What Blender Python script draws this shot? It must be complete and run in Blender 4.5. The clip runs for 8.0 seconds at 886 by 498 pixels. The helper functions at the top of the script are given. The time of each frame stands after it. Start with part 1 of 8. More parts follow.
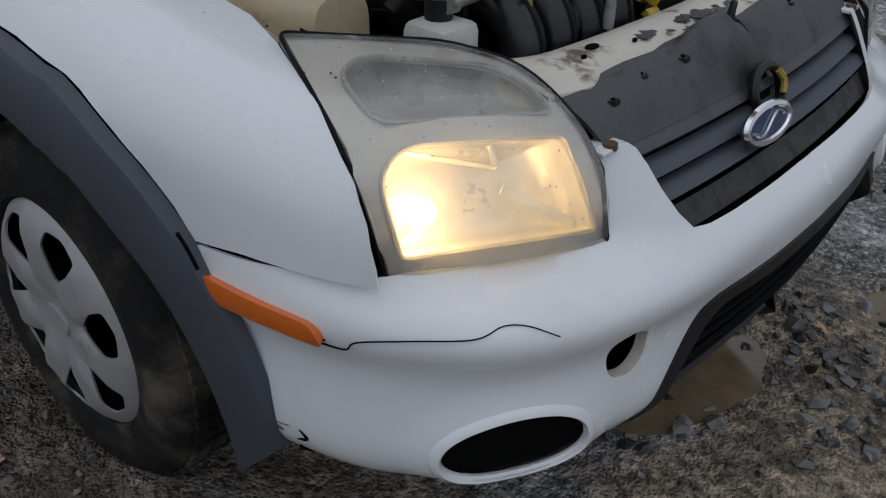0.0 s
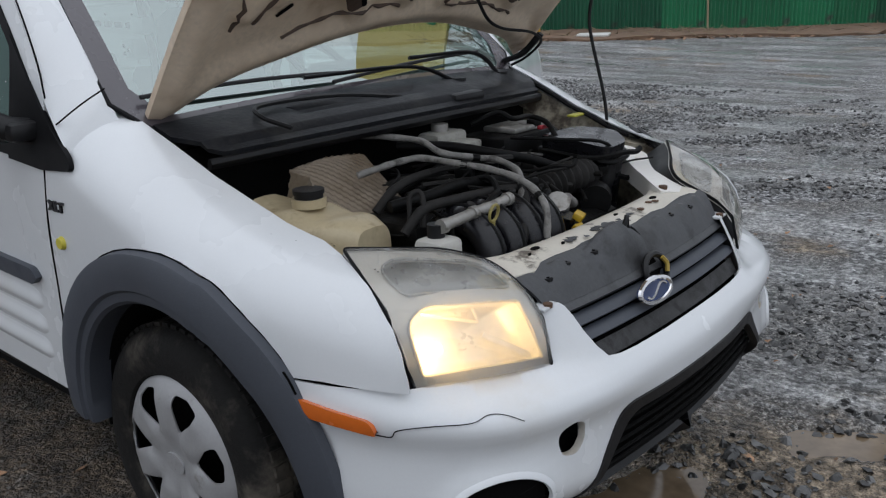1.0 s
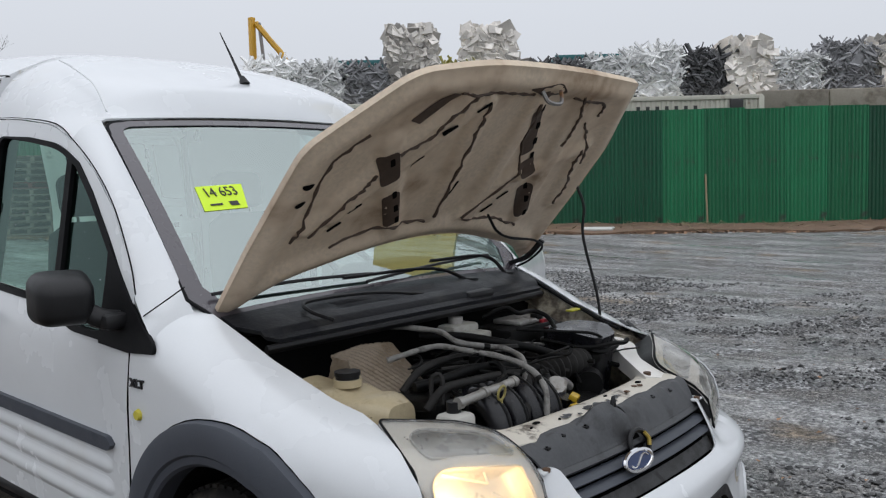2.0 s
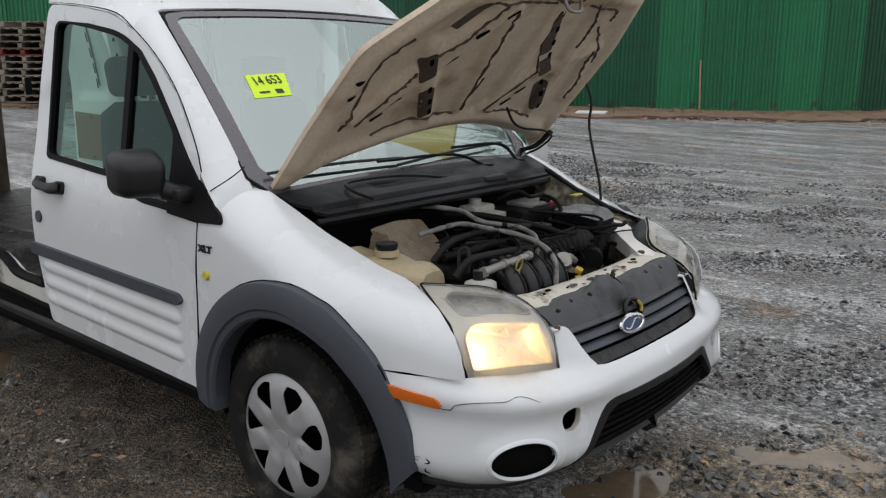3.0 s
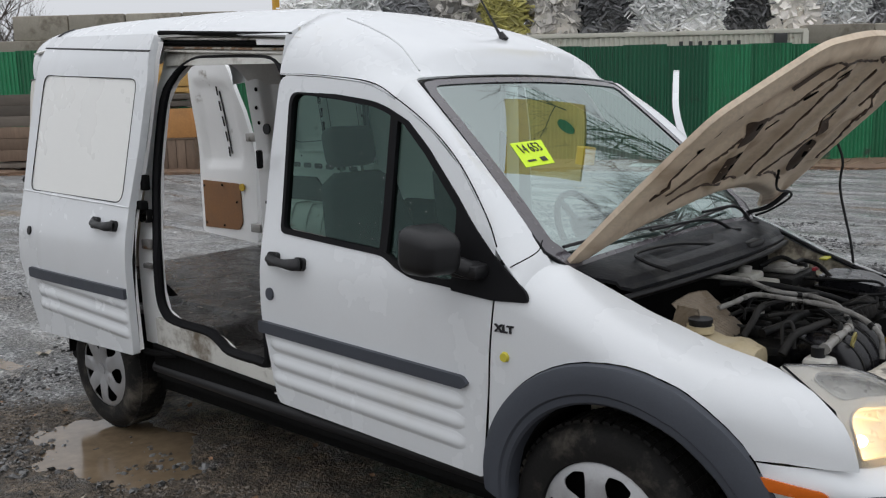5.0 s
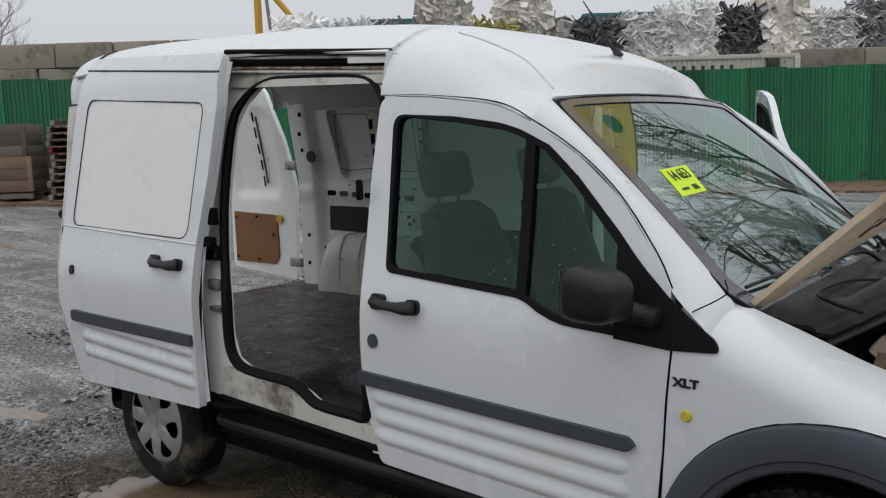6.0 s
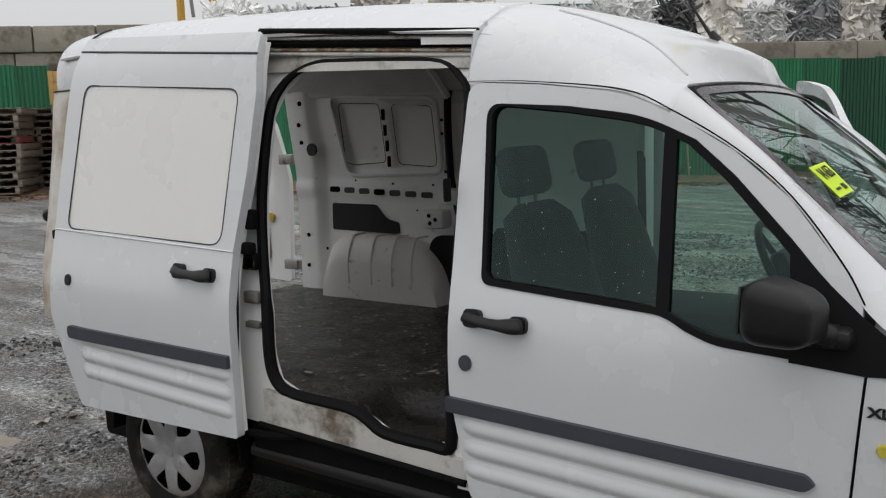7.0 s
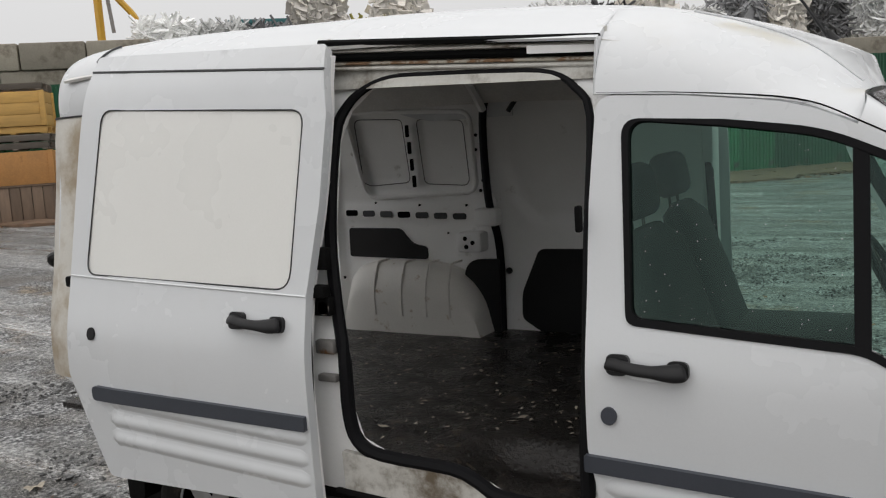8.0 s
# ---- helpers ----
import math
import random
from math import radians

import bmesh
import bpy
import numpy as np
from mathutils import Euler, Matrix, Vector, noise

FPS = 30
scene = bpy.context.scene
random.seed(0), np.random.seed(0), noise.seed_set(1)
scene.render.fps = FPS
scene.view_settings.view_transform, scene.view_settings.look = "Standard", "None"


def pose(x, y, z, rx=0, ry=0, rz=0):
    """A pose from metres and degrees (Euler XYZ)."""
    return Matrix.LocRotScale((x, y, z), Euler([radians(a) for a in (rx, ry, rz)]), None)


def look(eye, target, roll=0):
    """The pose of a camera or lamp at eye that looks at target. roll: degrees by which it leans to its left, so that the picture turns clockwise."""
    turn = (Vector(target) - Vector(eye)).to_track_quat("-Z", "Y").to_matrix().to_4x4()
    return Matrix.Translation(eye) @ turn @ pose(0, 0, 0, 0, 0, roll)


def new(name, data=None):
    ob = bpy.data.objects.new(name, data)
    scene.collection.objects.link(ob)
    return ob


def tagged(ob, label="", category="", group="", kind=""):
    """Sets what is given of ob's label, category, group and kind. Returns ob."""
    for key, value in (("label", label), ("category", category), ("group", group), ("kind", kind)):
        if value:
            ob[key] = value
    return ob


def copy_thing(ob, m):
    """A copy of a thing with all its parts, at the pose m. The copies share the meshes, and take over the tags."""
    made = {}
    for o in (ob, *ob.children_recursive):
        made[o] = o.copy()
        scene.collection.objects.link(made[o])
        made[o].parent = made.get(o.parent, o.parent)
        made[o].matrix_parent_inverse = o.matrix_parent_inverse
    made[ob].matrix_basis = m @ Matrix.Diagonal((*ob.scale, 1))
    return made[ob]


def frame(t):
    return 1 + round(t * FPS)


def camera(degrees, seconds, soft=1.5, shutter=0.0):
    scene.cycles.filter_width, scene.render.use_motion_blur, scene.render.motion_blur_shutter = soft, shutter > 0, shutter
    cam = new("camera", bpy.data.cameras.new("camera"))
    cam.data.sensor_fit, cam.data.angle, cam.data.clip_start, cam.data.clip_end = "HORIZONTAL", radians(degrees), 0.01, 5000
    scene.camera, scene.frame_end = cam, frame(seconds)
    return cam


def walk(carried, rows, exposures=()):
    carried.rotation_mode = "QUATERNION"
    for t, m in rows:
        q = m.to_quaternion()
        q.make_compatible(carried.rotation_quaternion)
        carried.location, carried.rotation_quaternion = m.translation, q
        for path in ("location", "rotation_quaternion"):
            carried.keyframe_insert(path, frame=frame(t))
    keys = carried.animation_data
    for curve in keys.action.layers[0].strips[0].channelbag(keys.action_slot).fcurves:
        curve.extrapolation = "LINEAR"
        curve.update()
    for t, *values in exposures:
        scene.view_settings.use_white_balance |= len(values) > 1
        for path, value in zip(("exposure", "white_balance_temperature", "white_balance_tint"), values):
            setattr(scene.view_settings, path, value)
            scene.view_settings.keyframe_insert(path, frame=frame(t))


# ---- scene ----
cam = camera(54.2, 8.0, 1.2)
PATH = [
    (0, (1.225, -1.318, 1.205), (0.121, -0.032, 0.144), 1.4),
    (0.5, (1.428, -1.574, 1.266), (0.313, -0.203, 0.329), -1.5),
    (1, (1.627, -1.789, 1.357), (0.381, -0.335, 0.779), -2.2),
    (1.5, (1.798, -1.923, 1.407), (0.491, -0.432, 1.143), -1.9),
    (1.7, (1.827, -1.991, 1.422), (0.516, -0.488, 1.285), -1.8),
    (2.8, (2.005, -2.405, 1.493), (0.743, -0.897, 1.128), -0.3),
    (3, (2.015, -2.464, 1.509), (0.758, -0.97, 1.075), 0.0),
    (3.5, (1.903, -2.664, 1.515), (0.658, -1.182, 1.011), 0.0),
    (4, (1.727, -2.791, 1.527), (0.488, -1.324, 0.967), -0.1),
    (4.5, (1.488, -2.834, 1.538), (0.244, -1.337, 1.077), -0.7),
    (5, (1.233, -2.902, 1.552), (-0.07, -1.416, 1.242), -1.5),
    (5.2, (1.099, -2.949, 1.548), (-0.208, -1.458, 1.291), -1.7),
    (6.3, (0.422, -2.963, 1.571), (-0.829, -1.425, 1.312), -2.1),
    (6.5, (0.274, -2.988, 1.583), (-0.961, -1.437, 1.313), -2.3),
    (7, (-0.043, -2.99, 1.579), (-1.163, -1.356, 1.302), -1.8),
    (7.5, (-0.36, -2.921, 1.615), (-1.541, -1.344, 1.272), -2.6),
    (8, (-0.688, -2.977, 1.639), (-1.669, -1.254, 1.374), -3.7),
]
walk(cam, [(t, look(eye, target, roll)) for t, eye, target, roll in PATH],
     [(0.0, -0.72, 6000, 10), (0.5, -0.48, 6100, 10), (1.0, -0.24, 6100, 10), (1.5, -0.14, 6150, 10), (3.0, -0.10, 6500, 10), (3.5, 0.15, 6700, 10), (4.0, 0.20, 6950, 10), (5.0, -0.09, 6400, 10), (6.5, -0.25, 6550, 10), (7.5, -0.07, 6750, 10), (8.0, -0.06, 6800, 10)])

# ---- light ----
world = bpy.data.worlds.new("overcast")
scene.world = world
world.use_nodes = True
wn, wl = world.node_tree.nodes, world.node_tree.links
sky = wn.new("ShaderNodeTexSky")
sky.sky_type, sky.sun_disc = "NISHITA", False
sky.sun_elevation, sky.sun_rotation = radians(78), radians(154)
sky.air_density, sky.dust_density = 1.0, 6.0
grey = wn.new("ShaderNodeMix")
grey.data_type = "RGBA"
grey.inputs[0].default_value = 0.93
wl.new(sky.outputs[0], grey.inputs[6])
# an overcast dome, brighter towards the zenith
way, rise = wn.new("ShaderNodeTexCoord"), wn.new("ShaderNodeSeparateXYZ")
dome, cloud = wn.new("ShaderNodeMapRange"), wn.new("ShaderNodeVectorMath")
dome.inputs[1].default_value, dome.inputs[2].default_value = 0.0, 1.0
dome.inputs[3].default_value, dome.inputs[4].default_value = 1.0, 1.85
cloud.operation = "SCALE"
cloud.inputs[0].default_value = (7.0, 7.15, 7.45)
wl.new(way.outputs["Generated"], rise.inputs[0])
wl.new(rise.outputs[2], dome.inputs[0])
wl.new(dome.outputs[0], cloud.inputs["Scale"])
wl.new(cloud.outputs[0], grey.inputs[7])
wl.new(grey.outputs[2], wn["Background"].inputs[0])
wn["Background"].inputs[1].default_value = 0.1
sun = new("sun", bpy.data.lights.new("sun", "SUN"))
sun.data.energy, sun.data.angle, sun.data.color = 0.5, radians(110), (1.0, 0.985, 0.96)
sun.matrix_world = look((0, 0, 20), (-1.5, 3.0, 4.0))

# ---- materials ----


def material(name, base, rough=0.5, metal=0.0, spread=0.12, scale=6.0, fine=90.0, bump=0.0, bump_scale=60.0, stain=None, stain_at=(0.58, 0.72), stain_scale=3.0,
             coat=0.0, rough_spread=0.1, stretch=(1, 1, 1), random_tint=0.0, spec=0.5):
    """A surface with grain at two scales, optional stains of another colour, and fine relief."""
    m = bpy.data.materials.new(name)
    m.use_nodes = True
    n, l = m.node_tree.nodes, m.node_tree.links
    p = n["Principled BSDF"]
    co = n.new("ShaderNodeTexCoord")
    mp = n.new("ShaderNodeMapping")
    mp.inputs["Scale"].default_value = stretch
    l.new(co.outputs["Object"], mp.inputs[0])

    def noise_tex(s, detail=4.0, rough_=0.6):
        t = n.new("ShaderNodeTexNoise")
        t.inputs["Scale"].default_value, t.inputs["Detail"].default_value, t.inputs["Roughness"].default_value = s, detail, rough_
        l.new(mp.outputs[0], t.inputs["Vector"])
        return t

    big, small = noise_tex(scale), noise_tex(fine, 2.0)
    mix = n.new("ShaderNodeMath")
    mix.operation = "MULTIPLY_ADD"
    l.new(small.outputs[0], mix.inputs[0])
    mix.inputs[1].default_value = 0.4
    add = n.new("ShaderNodeMath")
    add.operation = "MULTIPLY"
    l.new(big.outputs[0], add.inputs[0])
    add.inputs[1].default_value = 0.6
    l.new(add.outputs[0], mix.inputs[2])
    ramp = n.new("ShaderNodeMapRange")
    ramp.inputs[1].default_value, ramp.inputs[2].default_value = 0.3, 0.7
    ramp.inputs[3].default_value, ramp.inputs[4].default_value = 1 - spread, 1 + spread
    l.new(mix.outputs[0], ramp.inputs[0])
    col = n.new("ShaderNodeVectorMath")
    col.operation = "SCALE"
    col.inputs[0].default_value = base
    l.new(ramp.outputs[0], col.inputs["Scale"])
    out = col.outputs[0]
    if random_tint:
        info = n.new("ShaderNodeObjectInfo")
        geo = n.new("ShaderNodeNewGeometry")
        both = n.new("ShaderNodeMath")
        both.operation = "ADD"
        l.new(info.outputs["Random"], both.inputs[0])
        l.new(geo.outputs["Random Per Island"], both.inputs[1])
        rr = n.new("ShaderNodeMapRange")
        rr.inputs[1].default_value, rr.inputs[2].default_value = 0.3, 1.7
        rr.inputs[3].default_value, rr.inputs[4].default_value = 1 - random_tint, 1 + random_tint
        l.new(both.outputs[0], rr.inputs[0])
        c2 = n.new("ShaderNodeVectorMath")
        c2.operation = "SCALE"
        l.new(out, c2.inputs[0])
        l.new(rr.outputs[0], c2.inputs["Scale"])
        out = c2.outputs[0]
    if stain:
        st = noise_tex(stain_scale, 7.0, 0.65)
        sr = n.new("ShaderNodeMapRange")
        sr.interpolation_type = "SMOOTHSTEP"
        sr.inputs[1].default_value, sr.inputs[2].default_value = stain_at
        l.new(st.outputs[0], sr.inputs[0])
        sm = n.new("ShaderNodeMix")
        sm.data_type = "RGBA"
        l.new(sr.outputs[0], sm.inputs[0])
        l.new(out, sm.inputs[6])
        sm.inputs[7].default_value = (*stain, 1)
        out = sm.outputs[2]
    l.new(out, p.inputs["Base Color"])
    rv = n.new("ShaderNodeMapRange")
    rv.inputs[1].default_value, rv.inputs[2].default_value = 0.3, 0.7
    rv.inputs[3].default_value, rv.inputs[4].default_value = max(0.02, rough - rough_spread), min(1, rough + rough_spread)
    l.new(big.outputs[0], rv.inputs[0])
    l.new(rv.outputs[0], p.inputs["Roughness"])
    p.inputs["Metallic"].default_value = metal
    p.inputs["Coat Weight"].default_value = coat
    p.inputs["Coat Roughness"].default_value = 0.08
    p.inputs["Specular IOR Level"].default_value = spec
    if bump:
        bt = noise_tex(bump_scale, 5.0)
        b = n.new("ShaderNodeBump")
        b.inputs["Strength"].default_value, b.inputs["Distance"].default_value = bump, 0.01
        l.new(bt.outputs[0], b.inputs["Height"])
        l.new(b.outputs[0], p.inputs["Normal"])
    return m


def glass(name, tint, rough=0.0, clear=0.85, ior=1.5, gloss=(1, 1, 1)):
    """A thin pane: partly seen through, tinted, with a mirror's gloss that grows towards grazing."""
    m = bpy.data.materials.new(name)
    m.use_nodes = True
    n, l = m.node_tree.nodes, m.node_tree.links
    out = n["Material Output"]
    n.remove(n["Principled BSDF"])
    tr = n.new("ShaderNodeBsdfTransparent")
    tr.inputs[0].default_value = (*[clear * c for c in tint], 1)
    gl = n.new("ShaderNodeBsdfGlossy")
    gl.inputs["Roughness"].default_value = rough
    gl.inputs[0].default_value = (*gloss, 1)
    fr = n.new("ShaderNodeFresnel")
    fr.inputs[0].default_value = ior
    mx = n.new("ShaderNodeMixShader")
    l.new(fr.outputs[0], mx.inputs[0])
    l.new(tr.outputs[0], mx.inputs[1])
    l.new(gl.outputs[0], mx.inputs[2])
    l.new(mx.outputs[0], out.inputs[0])
    return m


def glow(name, colour, strength):
    m = bpy.data.materials.new(name)
    m.use_nodes = True
    p = m.node_tree.nodes["Principled BSDF"]
    p.inputs["Base Color"].default_value = (*colour, 1)
    p.inputs["Emission Color"].default_value = (*colour, 1)
    p.inputs["Emission Strength"].default_value = strength
    return m


WHITE = material("white_car_paint", (0.675, 0.693, 0.708), 0.25, spread=0.025, scale=3, fine=200, coat=0.5, rough_spread=0.08,
                 stain=(0.60, 0.585, 0.55), stain_at=(0.55, 0.95), stain_scale=2.2)
PANEL_VINYL = material("ivory_panel_paint", (0.80, 0.80, 0.77), 0.3, spread=0.03, scale=2, fine=150, coat=0.5)
DIRTY_WHITE = material("dirty_white_paint", (0.58, 0.57, 0.53), 0.45, spread=0.10, scale=5, fine=120, stain=(0.14, 0.11, 0.075), stain_at=(0.48, 0.70), stain_scale=6)
MUDDY_WHITE = material("mud_stained_white_paint", (0.62, 0.60, 0.55), 0.5, spread=0.07, scale=4, fine=120, stain=(0.36, 0.29, 0.2), stain_at=(0.42, 0.62), stain_scale=2.4)
INNER_WHITE = material("interior_white_paint", (0.86, 0.86, 0.85), 0.4, spread=0.04, scale=4, fine=140, stain=(0.30, 0.27, 0.23), stain_at=(0.62, 0.8), stain_scale=7)
RUSTY_WHITE = material("rust_spotted_white_paint", (0.76, 0.74, 0.70), 0.45, spread=0.06, scale=4, fine=120, stain=(0.32, 0.2, 0.09), stain_at=(0.6, 0.74), stain_scale=11)
HOOD_INNER = material("grimy_cream_paint", (0.70, 0.58, 0.44), 0.55, spread=0.20, scale=5, fine=80, stain=(0.30, 0.20, 0.12), stain_at=(0.46, 0.78), stain_scale=5)
HOOD_DARK = material("soot_brown_grime", (0.075, 0.05, 0.036), 0.7, spread=0.35, scale=9, fine=60)
BEAM_WHITE = material("chipped_cream_paint", (0.62, 0.58, 0.5), 0.5, spread=0.08, scale=8, fine=90, stain=(0.12, 0.1, 0.08), stain_at=(0.57, 0.66), stain_scale=9)
GREY_PLASTIC = material("dark_grey_plastic", (0.050, 0.056, 0.070), 0.55, spread=0.12, scale=5, fine=160, bump=0.08, bump_scale=220)
BLACK_PLASTIC = material("black_plastic", (0.011, 0.011, 0.012), 0.45, spread=0.3, scale=8, fine=200, bump=0.06, bump_scale=300, spec=0.3)
DUSTY_PLASTIC = material("dusty_grey_plastic", (0.055, 0.057, 0.061), 0.55, spread=0.25, scale=9, fine=120, stain=(0.02, 0.02, 0.021), stain_at=(0.5, 0.66), stain_scale=7, bump=0.1, bump_scale=120)
SEAL = material("black_rubber_seal", (0.007, 0.007, 0.008), 0.6, spread=0.2, spec=0.12)
# near-black: puts the shade of holes, gaps and recesses into colour; also some black parts
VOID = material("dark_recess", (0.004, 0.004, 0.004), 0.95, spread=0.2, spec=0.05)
RUBBER = material("muddy_tyre_rubber", (0.009, 0.0085, 0.008), 0.8, spread=0.4, scale=9, fine=140, spec=0.25, stain=(0.10, 0.088, 0.072), stain_at=(0.48, 0.74), stain_scale=6, bump=0.25, bump_scale=90)
SILVER = material("silver_wheel_paint", (0.36, 0.36, 0.365), 0.4, metal=0.3, spread=0.08, scale=12, fine=150, stain=(0.2, 0.19, 0.17), stain_at=(0.58, 0.76), stain_scale=14)
CHROME = material("chrome", (0.75, 0.75, 0.76), 0.12, metal=1.0, spread=0.05)
STEEL = material("grey_worn_steel", (0.26, 0.25, 0.24), 0.5, metal=0.6, spread=0.2, scale=20, stain=(0.22, 0.11, 0.05), stain_at=(0.55, 0.7), stain_scale=15)
AMBER = material("amber_lens", (0.62, 0.13, 0.01), 0.2, spread=0.1, coat=0.6)
UNDER = material("black_underbody", (0.006, 0.006, 0.006), 0.9, spread=0.4, spec=0.1, scale=10, bump=0.3, bump_scale=40)
# gloss colour puts a teal tint into the side windows' reflections
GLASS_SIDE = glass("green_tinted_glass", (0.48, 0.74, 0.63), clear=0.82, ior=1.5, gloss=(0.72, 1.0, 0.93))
GLASS_WIND = glass("windscreen_glass", (0.66, 0.92, 0.86), clear=0.72, ior=3.9, gloss=(0.90, 1.0, 0.97))
FLOOR_RUBBER = material("wet_black_floor_mat", (0.012, 0.010, 0.009), 0.27, spread=0.8, scale=7, fine=90, stain=(0.075, 0.058, 0.043), stain_at=(0.57, 0.68), stain_scale=13, bump=1.0, bump_scale=55, rough_spread=0.2)
DROP = material("water_drop", (0.55, 0.56, 0.57), 0.05, spread=0.1, spec=0.8)
SEAT_CLOTH = material("dark_grey_seat_cloth", (0.040, 0.044, 0.045), 0.9, spread=0.2, fine=120, bump=0.05, bump_scale=120)
RUST = material("dark_rust", (0.10, 0.055, 0.03), 0.8, spread=0.4, scale=25)
DASH = material("dark_dashboard_plastic", (0.03, 0.031, 0.033), 0.6, spread=0.15)

# ---- mesh helpers ----


def part(name, bm, mat, parent=None, label="", smooth=40.0):
    """Links a bmesh as one mesh object, shaded smooth below an angle."""
    me = bpy.data.meshes.new(name)
    bm.to_mesh(me)
    bm.free()
    for p in me.polygons:
        p.use_smooth = True
    me.set_sharp_from_angle(angle=radians(smooth))
    me.materials.append(mat)
    ob = new(name, me)
    ob.parent = parent
    return tagged(ob, label)


def thing(name, label, category, group="", at=(0, 0, 0)):
    ob = new(name)
    ob.empty_display_size = 0.2
    ob.location = at
    return tagged(ob, label, category, group)


def rpoly(points, n=5):
    """A closed outline with rounded corners, from (u, v, radius)."""
    out, k = [], len(points)
    for i in range(k):
        a, b, c = (Vector(points[j % k][:2]) for j in (i - 1, i, i + 1))
        r = points[i][2] if len(points[i]) > 2 else 0.0
        if r <= 0:
            out.append(tuple(b))
            continue
        da, dc = a - b, c - b
        r = min(r, 0.49 * da.length, 0.49 * dc.length)
        s, e = b + da.normalized() * r, b + dc.normalized() * r
        for j in range(n + 1):
            t = j / n
            out.append(tuple(s * (1 - t) ** 2 + b * 2 * t * (1 - t) + e * t * t))
    return out


def ellipse(cu, cv, ru, rv, n=28, tilt=0.0):
    c, s = math.cos(tilt), math.sin(tilt)
    return [(cu + ru * math.cos(a) * c - rv * math.sin(a) * s, cv + ru * math.cos(a) * s + rv * math.sin(a) * c) for a in (2 * math.pi * i / n for i in range(n))]


def resample(loop, step):
    out = []
    for i, a in enumerate(loop):
        b = loop[(i + 1) % len(loop)]
        d = math.dist(a, b)
        if d < 1e-5:
            continue
        k = max(1, round(d / step))
        out += [(a[0] + (b[0] - a[0]) * j / k, a[1] + (b[1] - a[1]) * j / k) for j in range(k)]
    return out


def inside(loop, pts):
    x, y = pts[:, 0], pts[:, 1]
    a = np.array(loop)
    b = np.roll(a, -1, 0)
    hit = np.zeros(len(pts), bool)
    for (x0, y0), (x1, y1) in zip(a, b):
        if y0 != y1:
            hit ^= ((y0 > y) != (y1 > y)) & (x < (x1 - x0) * (y - y0) / (y1 - y0) + x0)
    return hit


def sheet(outline, surf, holes=(), step=0.04, thick=0.012, flip=False):
    """A curved sheet with openings: a plane outline laid onto surf(u, v), with thickness behind it."""
    from_pts = [resample(outline, step)] + [resample(h, step) for h in holes]
    verts, edges = [], []
    for loop in from_pts:
        k = len(verts)
        verts += loop
        edges += [(k + i, k + (i + 1) % len(loop)) for i in range(len(loop))]
    rim = np.array(verts)
    lo, hi = rim.min(0), rim.max(0)
    gu, gv = np.meshgrid(np.arange(lo[0] + step / 2, hi[0], step), np.arange(lo[1] + step / 2, hi[1], step))
    grid = np.stack([gu.ravel(), gv.ravel()], -1)
    keep = inside(from_pts[0], grid)
    for h in from_pts[1:]:
        keep &= ~inside(h, grid)
    grid = grid[keep]
    if len(grid):
        near = np.min(((grid[:, None, :] - rim[None]) ** 2).sum(-1), 1)
        grid = grid[near > (0.45 * step) ** 2]
    pts = [Vector(v) for v in verts] + [Vector(g) for g in grid]
    vo, eo, fo, _, _, _ = mathutils_cdt(pts, edges)
    flat = np.array([tuple(v) for v in vo])
    cen = np.array([flat[list(f)].mean(0) for f in fo])
    ok = inside(from_pts[0], cen)
    for h in from_pts[1:]:
        ok &= ~inside(h, cen)
    bm = bmesh.new()
    top, low, e = [], [], 1e-3
    for u, v in flat:
        p = Vector(surf(u, v))
        nrm = (Vector(surf(u + e, v)) - Vector(surf(u - e, v))).cross(Vector(surf(u, v + e)) - Vector(surf(u, v - e)))
        nrm = nrm.normalized() if nrm.length > 0 else Vector((0, 0, 1))
        nrm = -nrm if flip else nrm
        top.append(bm.verts.new(p))
        low.append(bm.verts.new(p - nrm * thick) if thick else None)
    count = {}
    for f, good in zip(fo, ok):
        if not good:
            continue
        f = list(f)
        if flip:
            f.reverse()
        bm.faces.new([top[i] for i in f])
        if not thick:
            continue
        bm.faces.new([low[i] for i in reversed(f)])
        for i in range(3):
            a, b = f[i], f[(i + 1) % 3]
            count[(a, b)] = 1
    for a, b in count:
        if (b, a) not in count:
            bm.faces.new([top[b], top[a], low[a], low[b]])
    loose = [v for v in bm.verts if not v.link_faces]
    bmesh.ops.delete(bm, geom=loose, context="VERTS")
    return bm


def mathutils_cdt(pts, edges):
    from mathutils import geometry
    return geometry.delaunay_2d_cdt(pts, edges, [], 0, 1e-6)


def loft(rows, closed_u=False, closed_v=False):
    """A skin over rows of points of equal length."""
    bm = bmesh.new()
    vs = [[bm.verts.new(p) for p in row] for row in rows]
    nr, nc = len(vs), len(vs[0])
    for i in range(nr if closed_v else nr - 1):
        for j in range(nc if closed_u else nc - 1):
            q = [vs[i][j], vs[i][(j + 1) % nc], vs[(i + 1) % nr][(j + 1) % nc], vs[(i + 1) % nr][j]]
            bm.faces.new(q)
    return bm


def thicken(bm, t):
    bmesh.ops.recalc_face_normals(bm, faces=bm.faces)
    bmesh.ops.solidify(bm, geom=bm.faces[:], thickness=t)
    return bm


